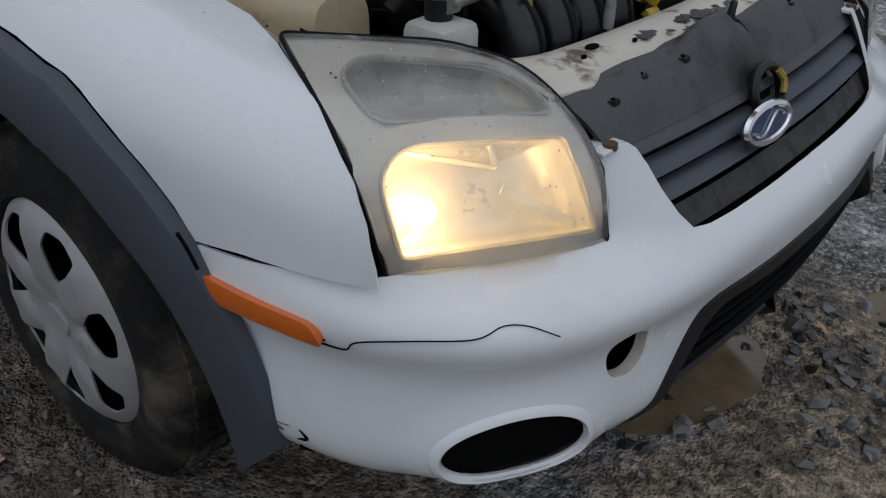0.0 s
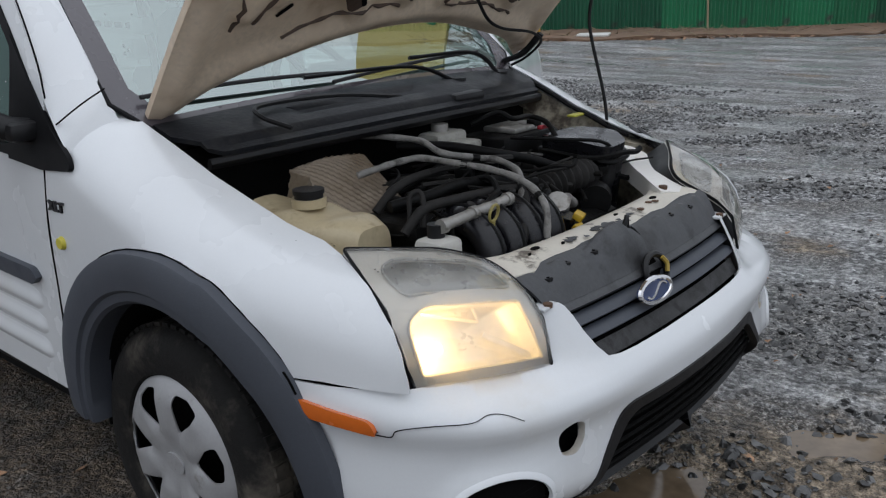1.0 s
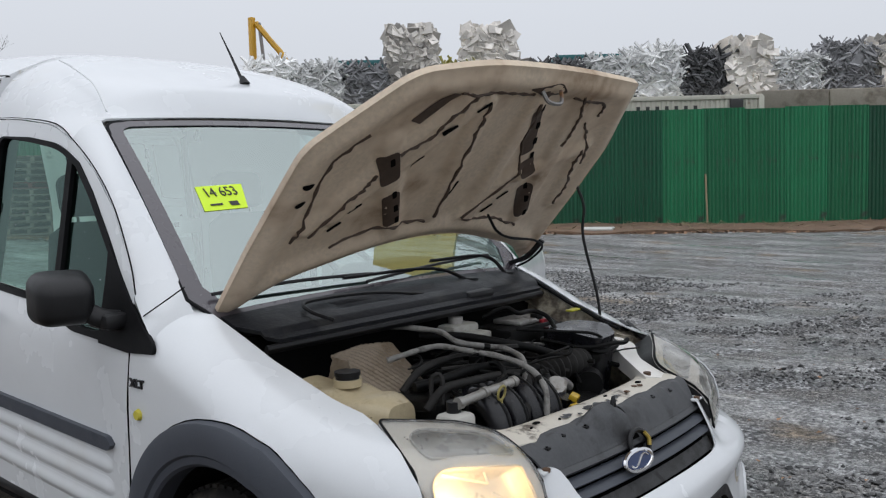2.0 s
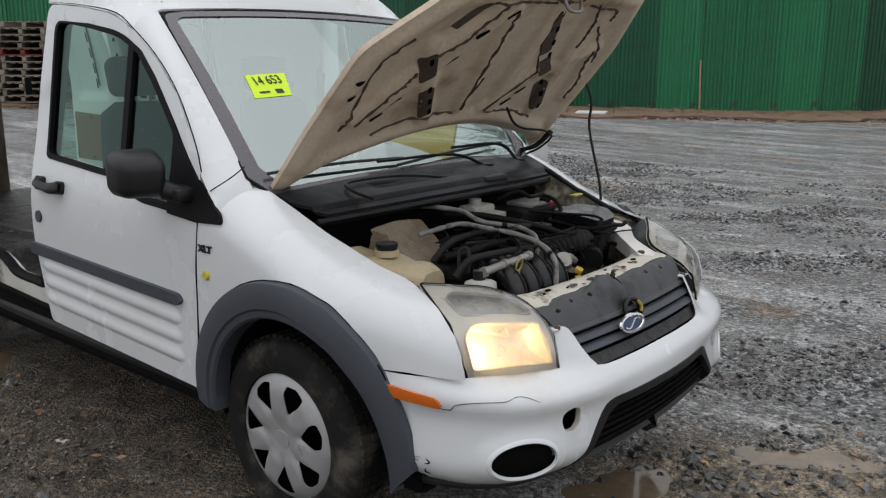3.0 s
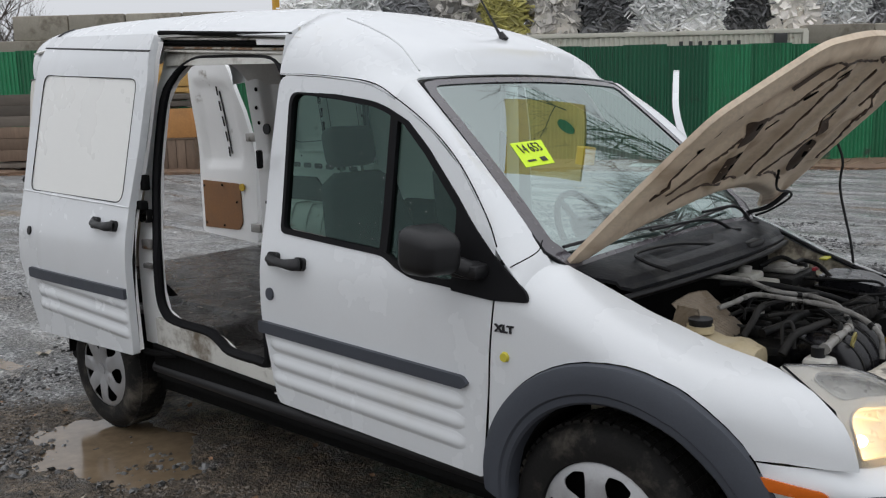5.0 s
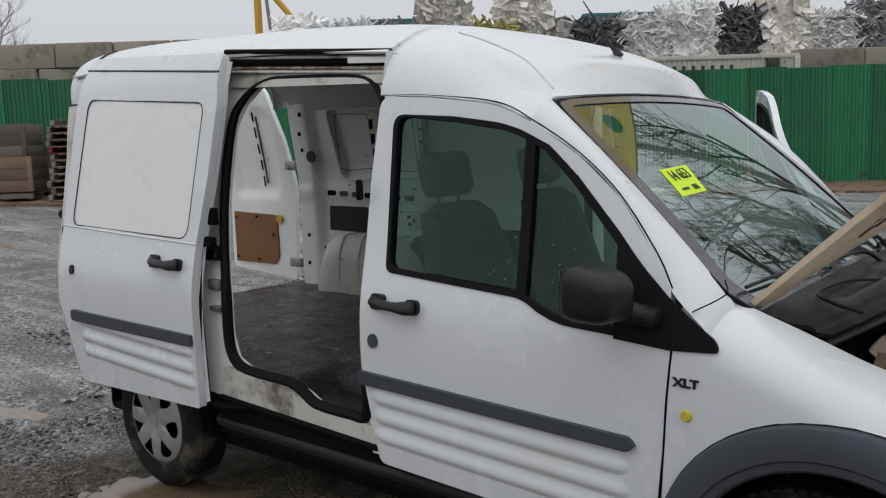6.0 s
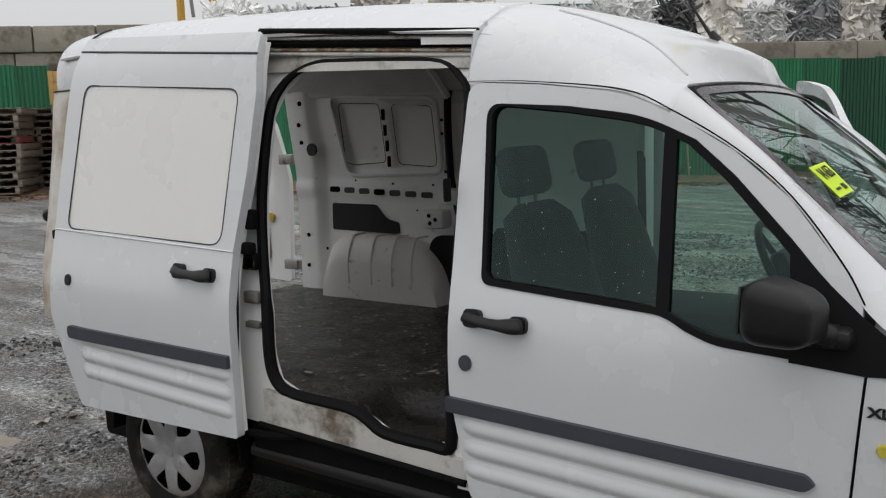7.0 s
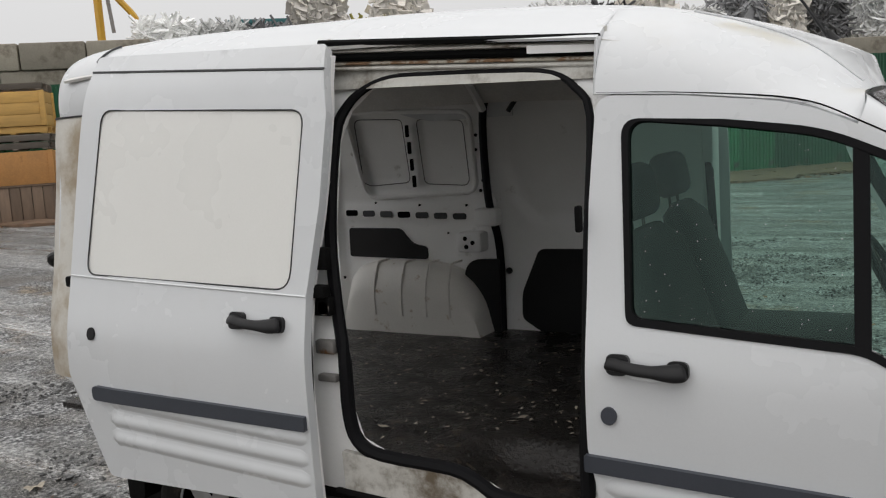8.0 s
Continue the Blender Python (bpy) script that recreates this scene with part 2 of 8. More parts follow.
def box(x0, x1, y0, y1, z0, z1, bevel=0.0, seg=2, bm=None, m=None):
    bm = bm or bmesh.new()
    r = bmesh.ops.create_cube(bm, size=1.0)
    v = r["verts"]
    for p in v:
        p.co = Vector((x0 + (p.co.x + 0.5) * (x1 - x0), y0 + (p.co.y + 0.5) * (y1 - y0), z0 + (p.co.z + 0.5) * (z1 - z0)))
    if bevel:
        es = list({e for p in v for e in p.link_edges})
        r = bmesh.ops.bevel(bm, geom=es, offset=bevel, segments=seg, affect="EDGES", profile=0.5)
        v = list({p for f in r["faces"] for p in f.verts} | {p for p in v if p.is_valid})
    if m is not None:
        bmesh.ops.transform(bm, matrix=m, verts=v)
    return bm


def smooth_line(points, n=6):
    """A Catmull-Rom line through points."""
    p = [Vector(q) for q in points]
    p = [2 * p[0] - p[1]] + p + [2 * p[-1] - p[-2]]
    out = []
    for i in range(1, len(p) - 2):
        for j in range(n):
            t = j / n
            a, b, c, d = p[i - 1:i + 3]
            out.append(0.5 * (2 * b + (c - a) * t + (2 * a - 5 * b + 4 * c - d) * t * t + (3 * b - a - 3 * c + d) * t ** 3))
    return out + [p[-2]]


def tube(points, r, seg=8, closed=False, n=6, bm=None, flat=1.0, straight=False):
    """A round bar or hose along a smooth line; r may be a function of 0..1."""
    line = [Vector(p) for p in points] if (straight or len(points) < 3) else smooth_line(list(points) + ([points[0]] if closed else []), n)
    if closed and not straight:
        line = line[:-1]
    bm = bm or bmesh.new()
    rings, side, k = [], None, len(line)
    for i, p in enumerate(line):
        a, b = line[(i - 1) % k if closed else max(i - 1, 0)], line[(i + 1) % k if closed else min(i + 1, k - 1)]
        d = (b - a).normalized()
        if side is None:
            side = d.orthogonal().normalized()
        side = (side - d * side.dot(d)).normalized()
        up = d.cross(side)
        rr = r(i / max(1, k - 1)) if callable(r) else r
        rings.append([bm.verts.new(p + side * rr * math.cos(2 * math.pi * j / seg) + up * rr * flat * math.sin(2 * math.pi * j / seg)) for j in range(seg)])
    for i in range(k if closed else k - 1):
        for j in range(seg):
            q, w = rings[i], rings[(i + 1) % k]
            bm.faces.new([q[j], q[(j + 1) % seg], w[(j + 1) % seg], w[j]])
    if not closed:
        bm.faces.new(rings[0][::-1])
        bm.faces.new(rings[-1])
    return bm


def lathe(profile, seg=40, bm=None, m=None):
    """Turned round the y axis: profile of (radius, y)."""
    bm = bm or bmesh.new()
    rings = [[bm.verts.new((r * math.cos(2 * math.pi * j / seg), y, r * math.sin(2 * math.pi * j / seg))) for j in range(seg)] for r, y in profile]
    for a, b in zip(rings, rings[1:]):
        for j in range(seg):
            bm.faces.new([a[j], b[j], b[(j + 1) % seg], a[(j + 1) % seg]])
    if m is not None:
        bmesh.ops.transform(bm, matrix=m, verts=[v for r in rings for v in r])
    return bm


def disc(r, seg=24, m=None, bm=None):
    bm = bm or bmesh.new()
    bmesh.ops.create_circle(bm, cap_ends=True, radius=r, segments=seg, matrix=m or Matrix())
    return bm


def drum(r, h, m=None, seg=24, r2=None, bm=None):
    bm = bm or bmesh.new()
    bmesh.ops.create_cone(bm, cap_ends=True, segments=seg, radius1=r, radius2=r if r2 is None else r2, depth=h, matrix=m or Matrix())
    return bm


def lerp_table(table):
    xs, ys = [a for a, b in table], [b for a, b in table]
    return lambda v: float(np.interp(v, xs, ys))


def smoothstep(a, b, v):
    t = min(1.0, max(0.0, (v - a) / (b - a)))
    return t * t * (3 - 2 * t)


def smooth_table(table, n=40):
    """A table read along a smooth curve."""
    pts = smooth_line([(a, b, 0) for a, b in table], 8)
    return lerp_table([(p.x, p.y) for p in pts])

# ---- ground ----
FENCE_AT, FENCE_WAY = Vector((-10.5, 15.9)), Vector((0.73, 0.685)).normalized()
FENCE_OUT = Vector((FENCE_WAY.y, -FENCE_WAY.x))


def from_fence(x, y):
    return (Vector((x, y)) - FENCE_AT).dot(FENCE_OUT)


def yard(s, d):
    """The plan place s metres along the fence and d metres in front of it."""
    p = FENCE_AT + FENCE_WAY * s + FENCE_OUT * d
    return p.x, p.y


def ground_z(x, y):
    """The yard rises gently towards the fence, more so to its far end, and a little under the van's nose."""
    v = Vector((x, y)) - FENCE_AT
    s, d = v.dot(FENCE_WAY), v.dot(FENCE_OUT)
    rise = min(0.62, max(0.10, 0.15 + (4.0 - s) * 0.027))
    t = min(1.5, max(0.0, (15.0 - d) / 15.0))
    nose = 0.038 * smoothstep(-2.6, 0.0, x) * (1 - smoothstep(5.0, 9.0, y)) * smoothstep(-6.0, -2.5, y) * (1 - smoothstep(2.5, 6.0, x))
    return rise * t ** 1.1 + nose


PUDDLES = ((-2.62, -0.98, 0.66, 0.36, -0.12), (0.70, 0.10, 0.26, 0.15, 1.2), (1.12, 0.72, 0.30, 0.12, 0.5), (-1.7, 0.1, 0.5, 0.25, 0.2), (-5.6, 2.2, 0.9, 0.14, 0.75), (-4.9, -0.75, 0.5, 0.12, 0.3))


def basin(x, y):
    """How far the ground sinks below the yard's level in its puddles, and how level it lies round them."""
    deep, flat = 0.0, 0.0
    for cx, cy, rx, ry, turn in PUDDLES:
        if abs(x - cx) < 2.0 * rx + 0.3 and abs(y - cy) < 2.0 * rx + 0.3:
            c, s = math.cos(turn), math.sin(turn)
            u, v = ((x - cx) * c + (y - cy) * s) / rx, ((y - cy) * c - (x - cx) * s) / ry
            plain = math.hypot(u, v)
            rho = plain + 0.4 * noise.noise((x * 5.0, y * 5.0, 4.0)) + 0.25 * noise.noise((x * 14, y * 14, 8.0))
            deep = max(deep, 0.026 * (1 - smoothstep(0.35, 1.15, rho)) * (1 - smoothstep(1.15, 1.45, plain)))
            flat = max(flat, 1 - smoothstep(1.2, 2.2, plain))
    return deep, flat


def ground_top(x, y):
    z = ground_z(x, y)
    if abs(x) < 40 and abs(y) < 40:
        under = smoothstep(0.2, 1.2, max(abs(x + 1.4) - 2.3, abs(y) - 1.0))
        z += 0.016 * noise.noise((x * 0.6, y * 0.6, 3.0)) * under + 0.008 * noise.noise((x * 2.6, y * 2.6, 7.0)) + 0.005 * noise.noise((x * 9, y * 9, 1.0)) + 0.004 * noise.noise((x * 21, y * 21, 5.0))
        v = Vector((x, y)) - FENCE_AT
        rut = noise.noise((v.dot(FENCE_WAY) * 0.25, v.dot(FENCE_OUT) * 2.6, 2.0))
        deep, flat = basin(x, y)
        z = ground_z(x, y) + (z - ground_z(x, y) + 0.012 * rut * under) * (1 - 0.8 * flat) - deep
    return z - 0.006


def ground_mesh():
    near = list(np.arange(-6.0, 3.6, 0.036))
    far = [0.12 * k + 0.018 * k * k for k in range(1, 72)]
    xs = sorted([-6.0 - f for f in far]) + near + [3.6 + f for f in far]
    xs = [-900, -300] + xs + [300, 900]
    return loft([[(x, y, ground_top(x, y)) for x in xs] for y in xs])


def ground_material():
    m = bpy.data.materials.new("wet_gravel_and_mud")
    m.use_nodes = True
    n, l = m.node_tree.nodes, m.node_tree.links
    p = n["Principled BSDF"]
    co = n.new("ShaderNodeTexCoord")

    def tex(kind, scale, vec=None, detail=5.0, rough=0.6):
        t = n.new(kind)
        t.inputs["Scale"].default_value = scale
        if kind == "ShaderNodeTexNoise":
            t.inputs["Detail"].default_value, t.inputs["Roughness"].default_value = detail, rough
        l.new(vec or co.outputs["Object"], t.inputs["Vector"])
        return t

    def ramp(sock, a, b, lo=0.0, hi=1.0):
        r = n.new("ShaderNodeMapRange")
        r.interpolation_type = "SMOOTHSTEP"
        r.inputs[1].default_value, r.inputs[2].default_value, r.inputs[3].default_value, r.inputs[4].default_value = a, b, lo, hi
        l.new(sock, r.inputs[0])
        return r.outputs[0]

    def mix(fac, a, b):
        x = n.new("ShaderNodeMix")
        x.data_type = "RGBA"
        l.new(fac, x.inputs[0])
        for s, k in ((a, 6), (b, 7)):
            if isinstance(s, tuple):
                x.inputs[k].default_value = (*s, 1)
            else:
                l.new(s, x.inputs[k])
        return x.outputs[2]

    # pebbles of two sizes, each with its own shade
    peb, small = tex("ShaderNodeTexVoronoi", 48), tex("ShaderNodeTexVoronoi", 130)
    shade = n.new("ShaderNodeSeparateColor")
    l.new(peb.outputs["Color"], shade.inputs[0])
    shade2 = n.new("ShaderNodeSeparateColor")
    l.new(small.outputs["Color"], shade2.inputs[0])
    stone = mix(ramp(shade.outputs[0], 0.15, 1.0), (0.06, 0.06, 0.062), (0.46, 0.46, 0.46))
    grit = mix(ramp(shade2.outputs[1], 0.2, 1.0), (0.05, 0.048, 0.046), (0.36, 0.348, 0.33))
    gravel = mix(ramp(tex("ShaderNodeTexNoise", 2.3).outputs[0], 0.42, 0.58), stone, grit)
    # mud between, browner near the van
    mud = mix(ramp(tex("ShaderNodeTexNoise", 11).outputs[0], 0.3, 0.7), (0.095, 0.073, 0.051), (0.36, 0.29, 0.21))
    base = mix(ramp(tex("ShaderNodeTexNoise", 0.55, None, 6).outputs[0], 0.55, 0.64), gravel, mud)
    # paler worn wheel tracks along the yard
    mp = n.new("ShaderNodeMapping")
    mp.inputs["Rotation"].default_value = (0, 0, -math.atan2(FENCE_WAY.y, FENCE_WAY.x))
    mp.inputs["Scale"].default_value = (0.10, 1.0, 1.0)
    l.new(co.outputs["Object"], mp.inputs[0])
    track = ramp(tex("ShaderNodeTexNoise", 2.6, mp.outputs[0], 7).outputs[0], 0.46, 0.60)
    pale = mix(ramp(tex("ShaderNodeTexNoise", 16).outputs[0], 0.35, 0.65), (0.24, 0.24, 0.238), (0.58, 0.58, 0.575))
    fade = n.new("ShaderNodeMath")
    fade.operation = "MULTIPLY"
    l.new(track, fade.inputs[0])
    l.new(ramp(tex("ShaderNodeTexNoise", 0.9).outputs[0], 0.35, 0.65, 0.35, 1.0), fade.inputs[1])
    base = mix(fade.outputs[0], base, pale)
    # trodden brown dirt all along the van's right flank and under its nose
    sep = n.new("ShaderNodeSeparateXYZ")
    l.new(co.outputs["Object"], sep.inputs[0])
    lap = n.new("ShaderNodeMath")
    lap.operation = "MULTIPLY_ADD"
    l.new(tex("ShaderNodeTexNoise", 1.3, None, 6).outputs[0], lap.inputs[0])
    lap.inputs[1].default_value = 2.6
    l.new(sep.outputs[1], lap.inputs[2])
    ahead = n.new("ShaderNodeMath")
    ahead.operation = "MULTIPLY_ADD"
    l.new(sep.outputs[0], ahead.inputs[0])
    ahead.inputs[1].default_value = 0.35
    l.new(lap.outputs[0], ahead.inputs[2])
    astern = n.new("ShaderNodeMapRange")
    l.new(sep.outputs[0], astern.inputs[0])
    astern.inputs[1].default_value, astern.inputs[2].default_value, astern.inputs[3].default_value, astern.inputs[4].default_value = -2.9, -4.4, 0.0, 2.6
    both = n.new("ShaderNodeMath")
    l.new(ahead.outputs[0], both.inputs[0])
    l.new(astern.outputs[0], both.inputs[1])
    ahead = both
    soil = mix(ramp(tex("ShaderNodeTexNoise", 9).outputs[0], 0.3, 0.7), (0.032, 0.024, 0.017), (0.16, 0.122, 0.085))
    dirt = mix(ramp(tex("ShaderNodeTexNoise", 7, None, 7).outputs[0], 0.52, 0.78), soil, grit)
    base = mix(ramp(ahead.outputs[0], 0.35, 0.95, 1.0, 0.0), base, dirt)
    # brown mud before the bumper
    spot = n.new("ShaderNodeVectorMath")
    spot.operation = "DISTANCE"
    l.new(co.outputs["Object"], spot.inputs[0])
    spot.inputs[1].default_value = (1.30, 0.10, 0.0)
    wide = n.new("ShaderNodeMath")
    wide.operation = "MULTIPLY_ADD"
    l.new(tex("ShaderNodeTexNoise", 2.2, None, 7).outputs[0], wide.inputs[0])
    wide.inputs[1].default_value = 1.6
    l.new(spot.outputs["Value"], wide.inputs[2])
    base = mix(ramp(wide.outputs[0], 1.35, 1.8, 1.0, 0.0), base, mud)
    # fine speckle over all of it
    speck = ramp(tex("ShaderNodeTexNoise", 38, None, 9, 0.75).outputs[0], 0.36, 0.66, 0.32, 1.85)
    tint = n.new("ShaderNodeVectorMath")
    tint.operation = "SCALE"
    l.new(base, tint.inputs[0])
    l.new(speck, tint.inputs["Scale"])
    base = tint.outputs[0]
    l.new(base, p.inputs["Base Color"])
    damp = ramp(tex("ShaderNodeTexNoise", 1.1, None, 6).outputs[0], 0.40, 0.62, 0.28, 0.8)
    film = ramp(tex("ShaderNodeTexNoise", 1.7, mp.outputs[0], 4).outputs[0], 0.60, 0.66)
    wet = n.new("ShaderNodeMix")
    l.new(film, wet.inputs[0])
    l.new(damp, wet.inputs[2])
    wet.inputs[3].default_value = 0.1
    l.new(wet.outputs[0], p.inputs["Roughness"])
    h = n.new("ShaderNodeMath")
    h.operation = "ADD"
    pair = n.new("ShaderNodeMath")
    pair.operation = "ADD"
    l.new(ramp(small.outputs["Distance"], 0.0, 0.7, 0.5, 0.0), pair.inputs[0])
    l.new(ramp(peb.outputs["Distance"], 0.0, 0.7, 0.7, 0.0), pair.inputs[1])
    l.new(pair.outputs[0], h.inputs[0])
    l.new(tex("ShaderNodeTexNoise", 26, None, 9, 0.7).outputs[0], h.inputs[1])
    b = n.new("ShaderNodeBump")
    b.inputs["Distance"].default_value = 0.02
    l.new(ramp(film, 0.0, 1.0, 0.9, 0.15), b.inputs["Strength"])
    l.new(h.outputs[0], b.inputs["Height"])
    l.new(b.outputs[0], p.inputs["Normal"])
    return m


GRAVEL = ground_material()
ground = part("ground", ground_mesh(), GRAVEL, None)
tagged(ground, "wet dark gravel yard with mud and shallow puddles", "ground", kind="structure")
WATER = material("muddy_water", (0.17, 0.125, 0.08), 0.10, spread=0.35, scale=6, fine=20, rough_spread=0.04, bump=0.02, bump_scale=10, spec=0.5)


def puddle(cx, cy, rx, ry, turn):
    """A level sheet of water that fills a basin of the ground."""
    loop = ellipse(cx, cy, rx * 1.42, ry * 1.42, 48, turn)
    ob = part("puddle", sheet(loop, lambda x, y: (x, y, ground_z(x, y) - 0.016), [], 0.12, 0.004), WATER)
    tagged(ob, "shallow brown puddle on the gravel", "puddle", kind="structure")


for where in PUDDLES:
    puddle(*where)

# ---- loose stones, leaves and litter ----


def scatter(name, count, seed, place, shape, mat, label, category):
    """Many small loose pieces in one mesh. shape: unit points and faces; place: x, y, size from a random source."""
    rp = random.Random(seed)
    rn = np.random.RandomState(seed)
    unit, faces = np.array(shape[0], float), shape[1]
    at = np.array([(x, y, ground_top(x, y) + 0.2 * s, s) for x, y, s in (place(rp) for _ in range(count))])
    pts_ = unit[None] * (at[:, 3, None] * rn.uniform((0.7, 0.7, 0.4), (1.4, 1.2, 0.8), (count, 3)))[:, None]
    for i, j, spread in ((1, 2, 0.5), (2, 0, 0.5), (0, 1, math.pi)):
        a = rn.uniform(-spread, spread, (count, 1))
        p, q = pts_[:, :, i].copy(), pts_[:, :, j].copy()
        pts_[:, :, i], pts_[:, :, j] = p * np.cos(a) - q * np.sin(a), p * np.sin(a) + q * np.cos(a)
    pts_ += at[:, None, :3]
    k = len(unit)
    me = bpy.data.meshes.new(name)
    me.from_pydata(pts_.reshape(-1, 3).tolist(), [], [tuple(n * k + i for i in f) for n in range(count) for f in faces])
    me.materials.append(mat)
    return tagged(new(name, me), label, category, kind="stuff")


STONE = ([(1, 0, 0), (-0.9, 0.2, 0), (0.1, 1, 0), (-0.1, -1, 0.1), (0.2, 0.1, 1), (0, 0, -1), (0.6, 0.6, 0.5), (-0.6, -0.5, 0.55)], [(0, 6, 4), (6, 2, 4), (2, 1, 4), (1, 7, 4), (7, 3, 4), (3, 0, 4), (0, 2, 6), (1, 3, 7), (2, 0, 5), (1, 2, 5), (3, 1, 5), (0, 3, 5)])
STONES = material("wet_grey_stone", (0.125, 0.124, 0.122), 0.32, spread=0.3, scale=30, random_tint=0.8)


def stone_place(rp):
    """Gravel lies in long drifts along the yard's wheel tracks, thin where wheels have pressed it."""
    while True:
        x, y = rp.uniform(-6.8, 4.2), rp.uniform(-3.2, 8.5)
        v = Vector((x, y)) - FENCE_AT
        drift = noise.noise((v.dot(FENCE_WAY) * 0.45, v.dot(FENCE_OUT) * 1.6, 11.0)) + 0.5 * noise.noise((x * 2.2, y * 2.2, 3.0))
        if drift + 0.22 > rp.random() * 0.8 and not (-3.4 < x < 0.6 and abs(y) < 0.8) and not (-2.0 + 0.5 * drift < x < 0.9 + 0.3 * drift and -2.35 + 0.3 * drift < y < -0.7 and rp.random() > 0.06):
            return x, y, 0.004 + 0.020 * rp.random() ** 2.6


scatter("gravel", 62000, 4, stone_place, STONE, STONES, "loose wet grey gravel stones", "gravel")
BROWN_STONES = material("muddy_brown_stone", (0.125, 0.105, 0.085), 0.5, spread=0.3, scale=30, random_tint=0.75)


def dirt_place(rp):
    while True:
        x, y = rp.uniform(-4.2, 1.2), rp.uniform(-2.9, -0.85)
        if noise.noise((x * 1.3, y * 1.3, 5.0)) + 0.2 > rp.random() * 0.7:
            return x, y, 0.002 + 0.010 * rp.random() ** 3.2


scatter("dirt_stones", 16000, 44, dirt_place, STONE, BROWN_STONES, "small muddy stones trodden into the dirt", "stones")
LEAFY = ([(0, -1, 0), (0.35, -0.4, 0.05), (0.6, 0.1, 0.16), (0.2, 0.35, 0.04), (0, 1, 0.12), (-0.25, 0.3, 0.03), (-0.65, 0.0, 0.18), (-0.3, -0.45, 0.06)], [(0, 1, 7), (1, 2, 3), (1, 3, 5, 7), (3, 4, 5), (5, 6, 7)])
LITTER = material("brown_leaf_litter", (0.22, 0.13, 0.075), 0.8, spread=0.4, scale=20, random_tint=0.75)


def litter_place(rp):
    s, d = rp.uniform(-14, 12), 0.1 + 2.9 * rp.random() ** 1.3
    return (*yard(s, d), 0.03 + 0.06 * rp.random())


scatter("leaf_litter", 9000, 6, litter_place, LEAFY, LITTER, "brown leaves and litter along the fence", "leaf litter")
strip = [yard(s, d) for s, d in [(-15, -0.4)] + [(13, -0.4)] + [(s, 2.7 + 0.35 * math.sin(s * 1.3) + 0.2 * math.sin(s * 3.1)) for s in np.linspace(13, -15, 60)]]
EARTH = material("brown_earth", (0.17, 0.108, 0.07), 0.9, spread=0.5, scale=3, fine=40, bump=0.8, bump_scale=14, stain=(0.2, 0.16, 0.12), stain_at=(0.56, 0.66), stain_scale=5)
verge = part("verge", sheet(strip, lambda x, y: (x, y, ground_z(x, y) + 0.05 + 0.05 * noise.noise((x * 1.5, y * 1.5, 0))), [], 0.45, 0.12), EARTH)
tagged(verge, "brown earth verge strewn with leaves", "verge", kind="structure")
TWIGGY = ([(0, -1, -0.03), (0.04, 0, 0.03), (0, 1, 0.1), (-0.04, 0, -0.03), (0, 0, 0.06)], [(0, 1, 4), (1, 2, 4), (2, 3, 4), (3, 0, 4)])
DRY = material("dry_grass", (0.30, 0.24, 0.15), 0.8, spread=0.3, random_tint=0.4)
scatter("dry_twigs", 1500, 9, lambda rp: (*yard(rp.uniform(-14, 12), 0.1 + 2.6 * rp.random() ** 1.5), 0.1 + 0.2 * rp.random()), TWIGGY, DRY, "dry twigs and grass stalks", "twigs")


def near_leaf(rp):
    return rp.uniform(-4.5, 3.5), rp.uniform(-2.4, 5.5), 0.012 + 0.014 * rp.random()


scatter("small_leaves", 500, 12, near_leaf, LEAFY, LITTER, "small brown leaf scraps on the gravel", "leaves")
PALE_LEAF = material("pale_dry_leaf", (0.42, 0.37, 0.30), 0.7, spread=0.2, scale=40, bump=0.3, bump_scale=60)
rl = random.Random(2)


def leaf_mesh():
    bm = bmesh.new()
    c = bm.verts.new((0, 0, 0.006))
    ring_ = []
    for k in range(15):
        a = 2 * math.pi * k / 15
        r = 0.055 * (1 + 0.35 * math.cos(5 * a) + 0.1 * rl.uniform(-1, 1))
        ring_.append(bm.verts.new((r * math.cos(a), r * math.sin(a) * 0.85, 0.012 + 0.014 * math.sin(3 * a + 1))))
    for k in range(15):
        bm.faces.new([c, ring_[k], ring_[(k + 1) % 15]])
    return bm


for x, y, k in ((-1.93, -1.46, 1.0), (-1.92, -1.28, 0.9), (-1.51, -1.47, 1.05), (-1.57, -1.22, 0.6), (-2.15, -1.38, 0.8), (-2.3, -1.6, 0.7), (-1.2, -1.0, 0.4), (-2.6, -1.75, 0.9), (2.2, 1.4, 0.8), (1.6, 2.1, 0.7), (-4.6, -0.4, 0.8), (-3.2, -1.9, 0.7)):
    ob = part("fallen_leaf", leaf_mesh(), PALE_LEAF)
    ob.matrix_world = Matrix.Translation((x, y, ground_top(x, y) + 0.002)) @ Matrix.Rotation(rl.uniform(0, 6), 4, "Z") @ Matrix.Scale(k, 4)
    tagged(ob, "pale dry fallen leaf lying on the gravel", "leaf", "fallen leaves")

# ---- fence ----
FENCE_GREEN = material("green_coated_steel", (0.018, 0.175, 0.075), 0.42, spread=0.18, scale=2.5, fine=60, stain=(0.05, 0.085, 0.06), stain_at=(0.57, 0.72), stain_scale=1.6, random_tint=0.3)
DARK_GREEN = material("dark_green_coated_steel", (0.008, 0.088, 0.042), 0.42, spread=0.18, scale=2.5, fine=60, stain=(0.02, 0.05, 0.03), stain_at=(0.57, 0.72), stain_scale=1.6, random_tint=0.2)


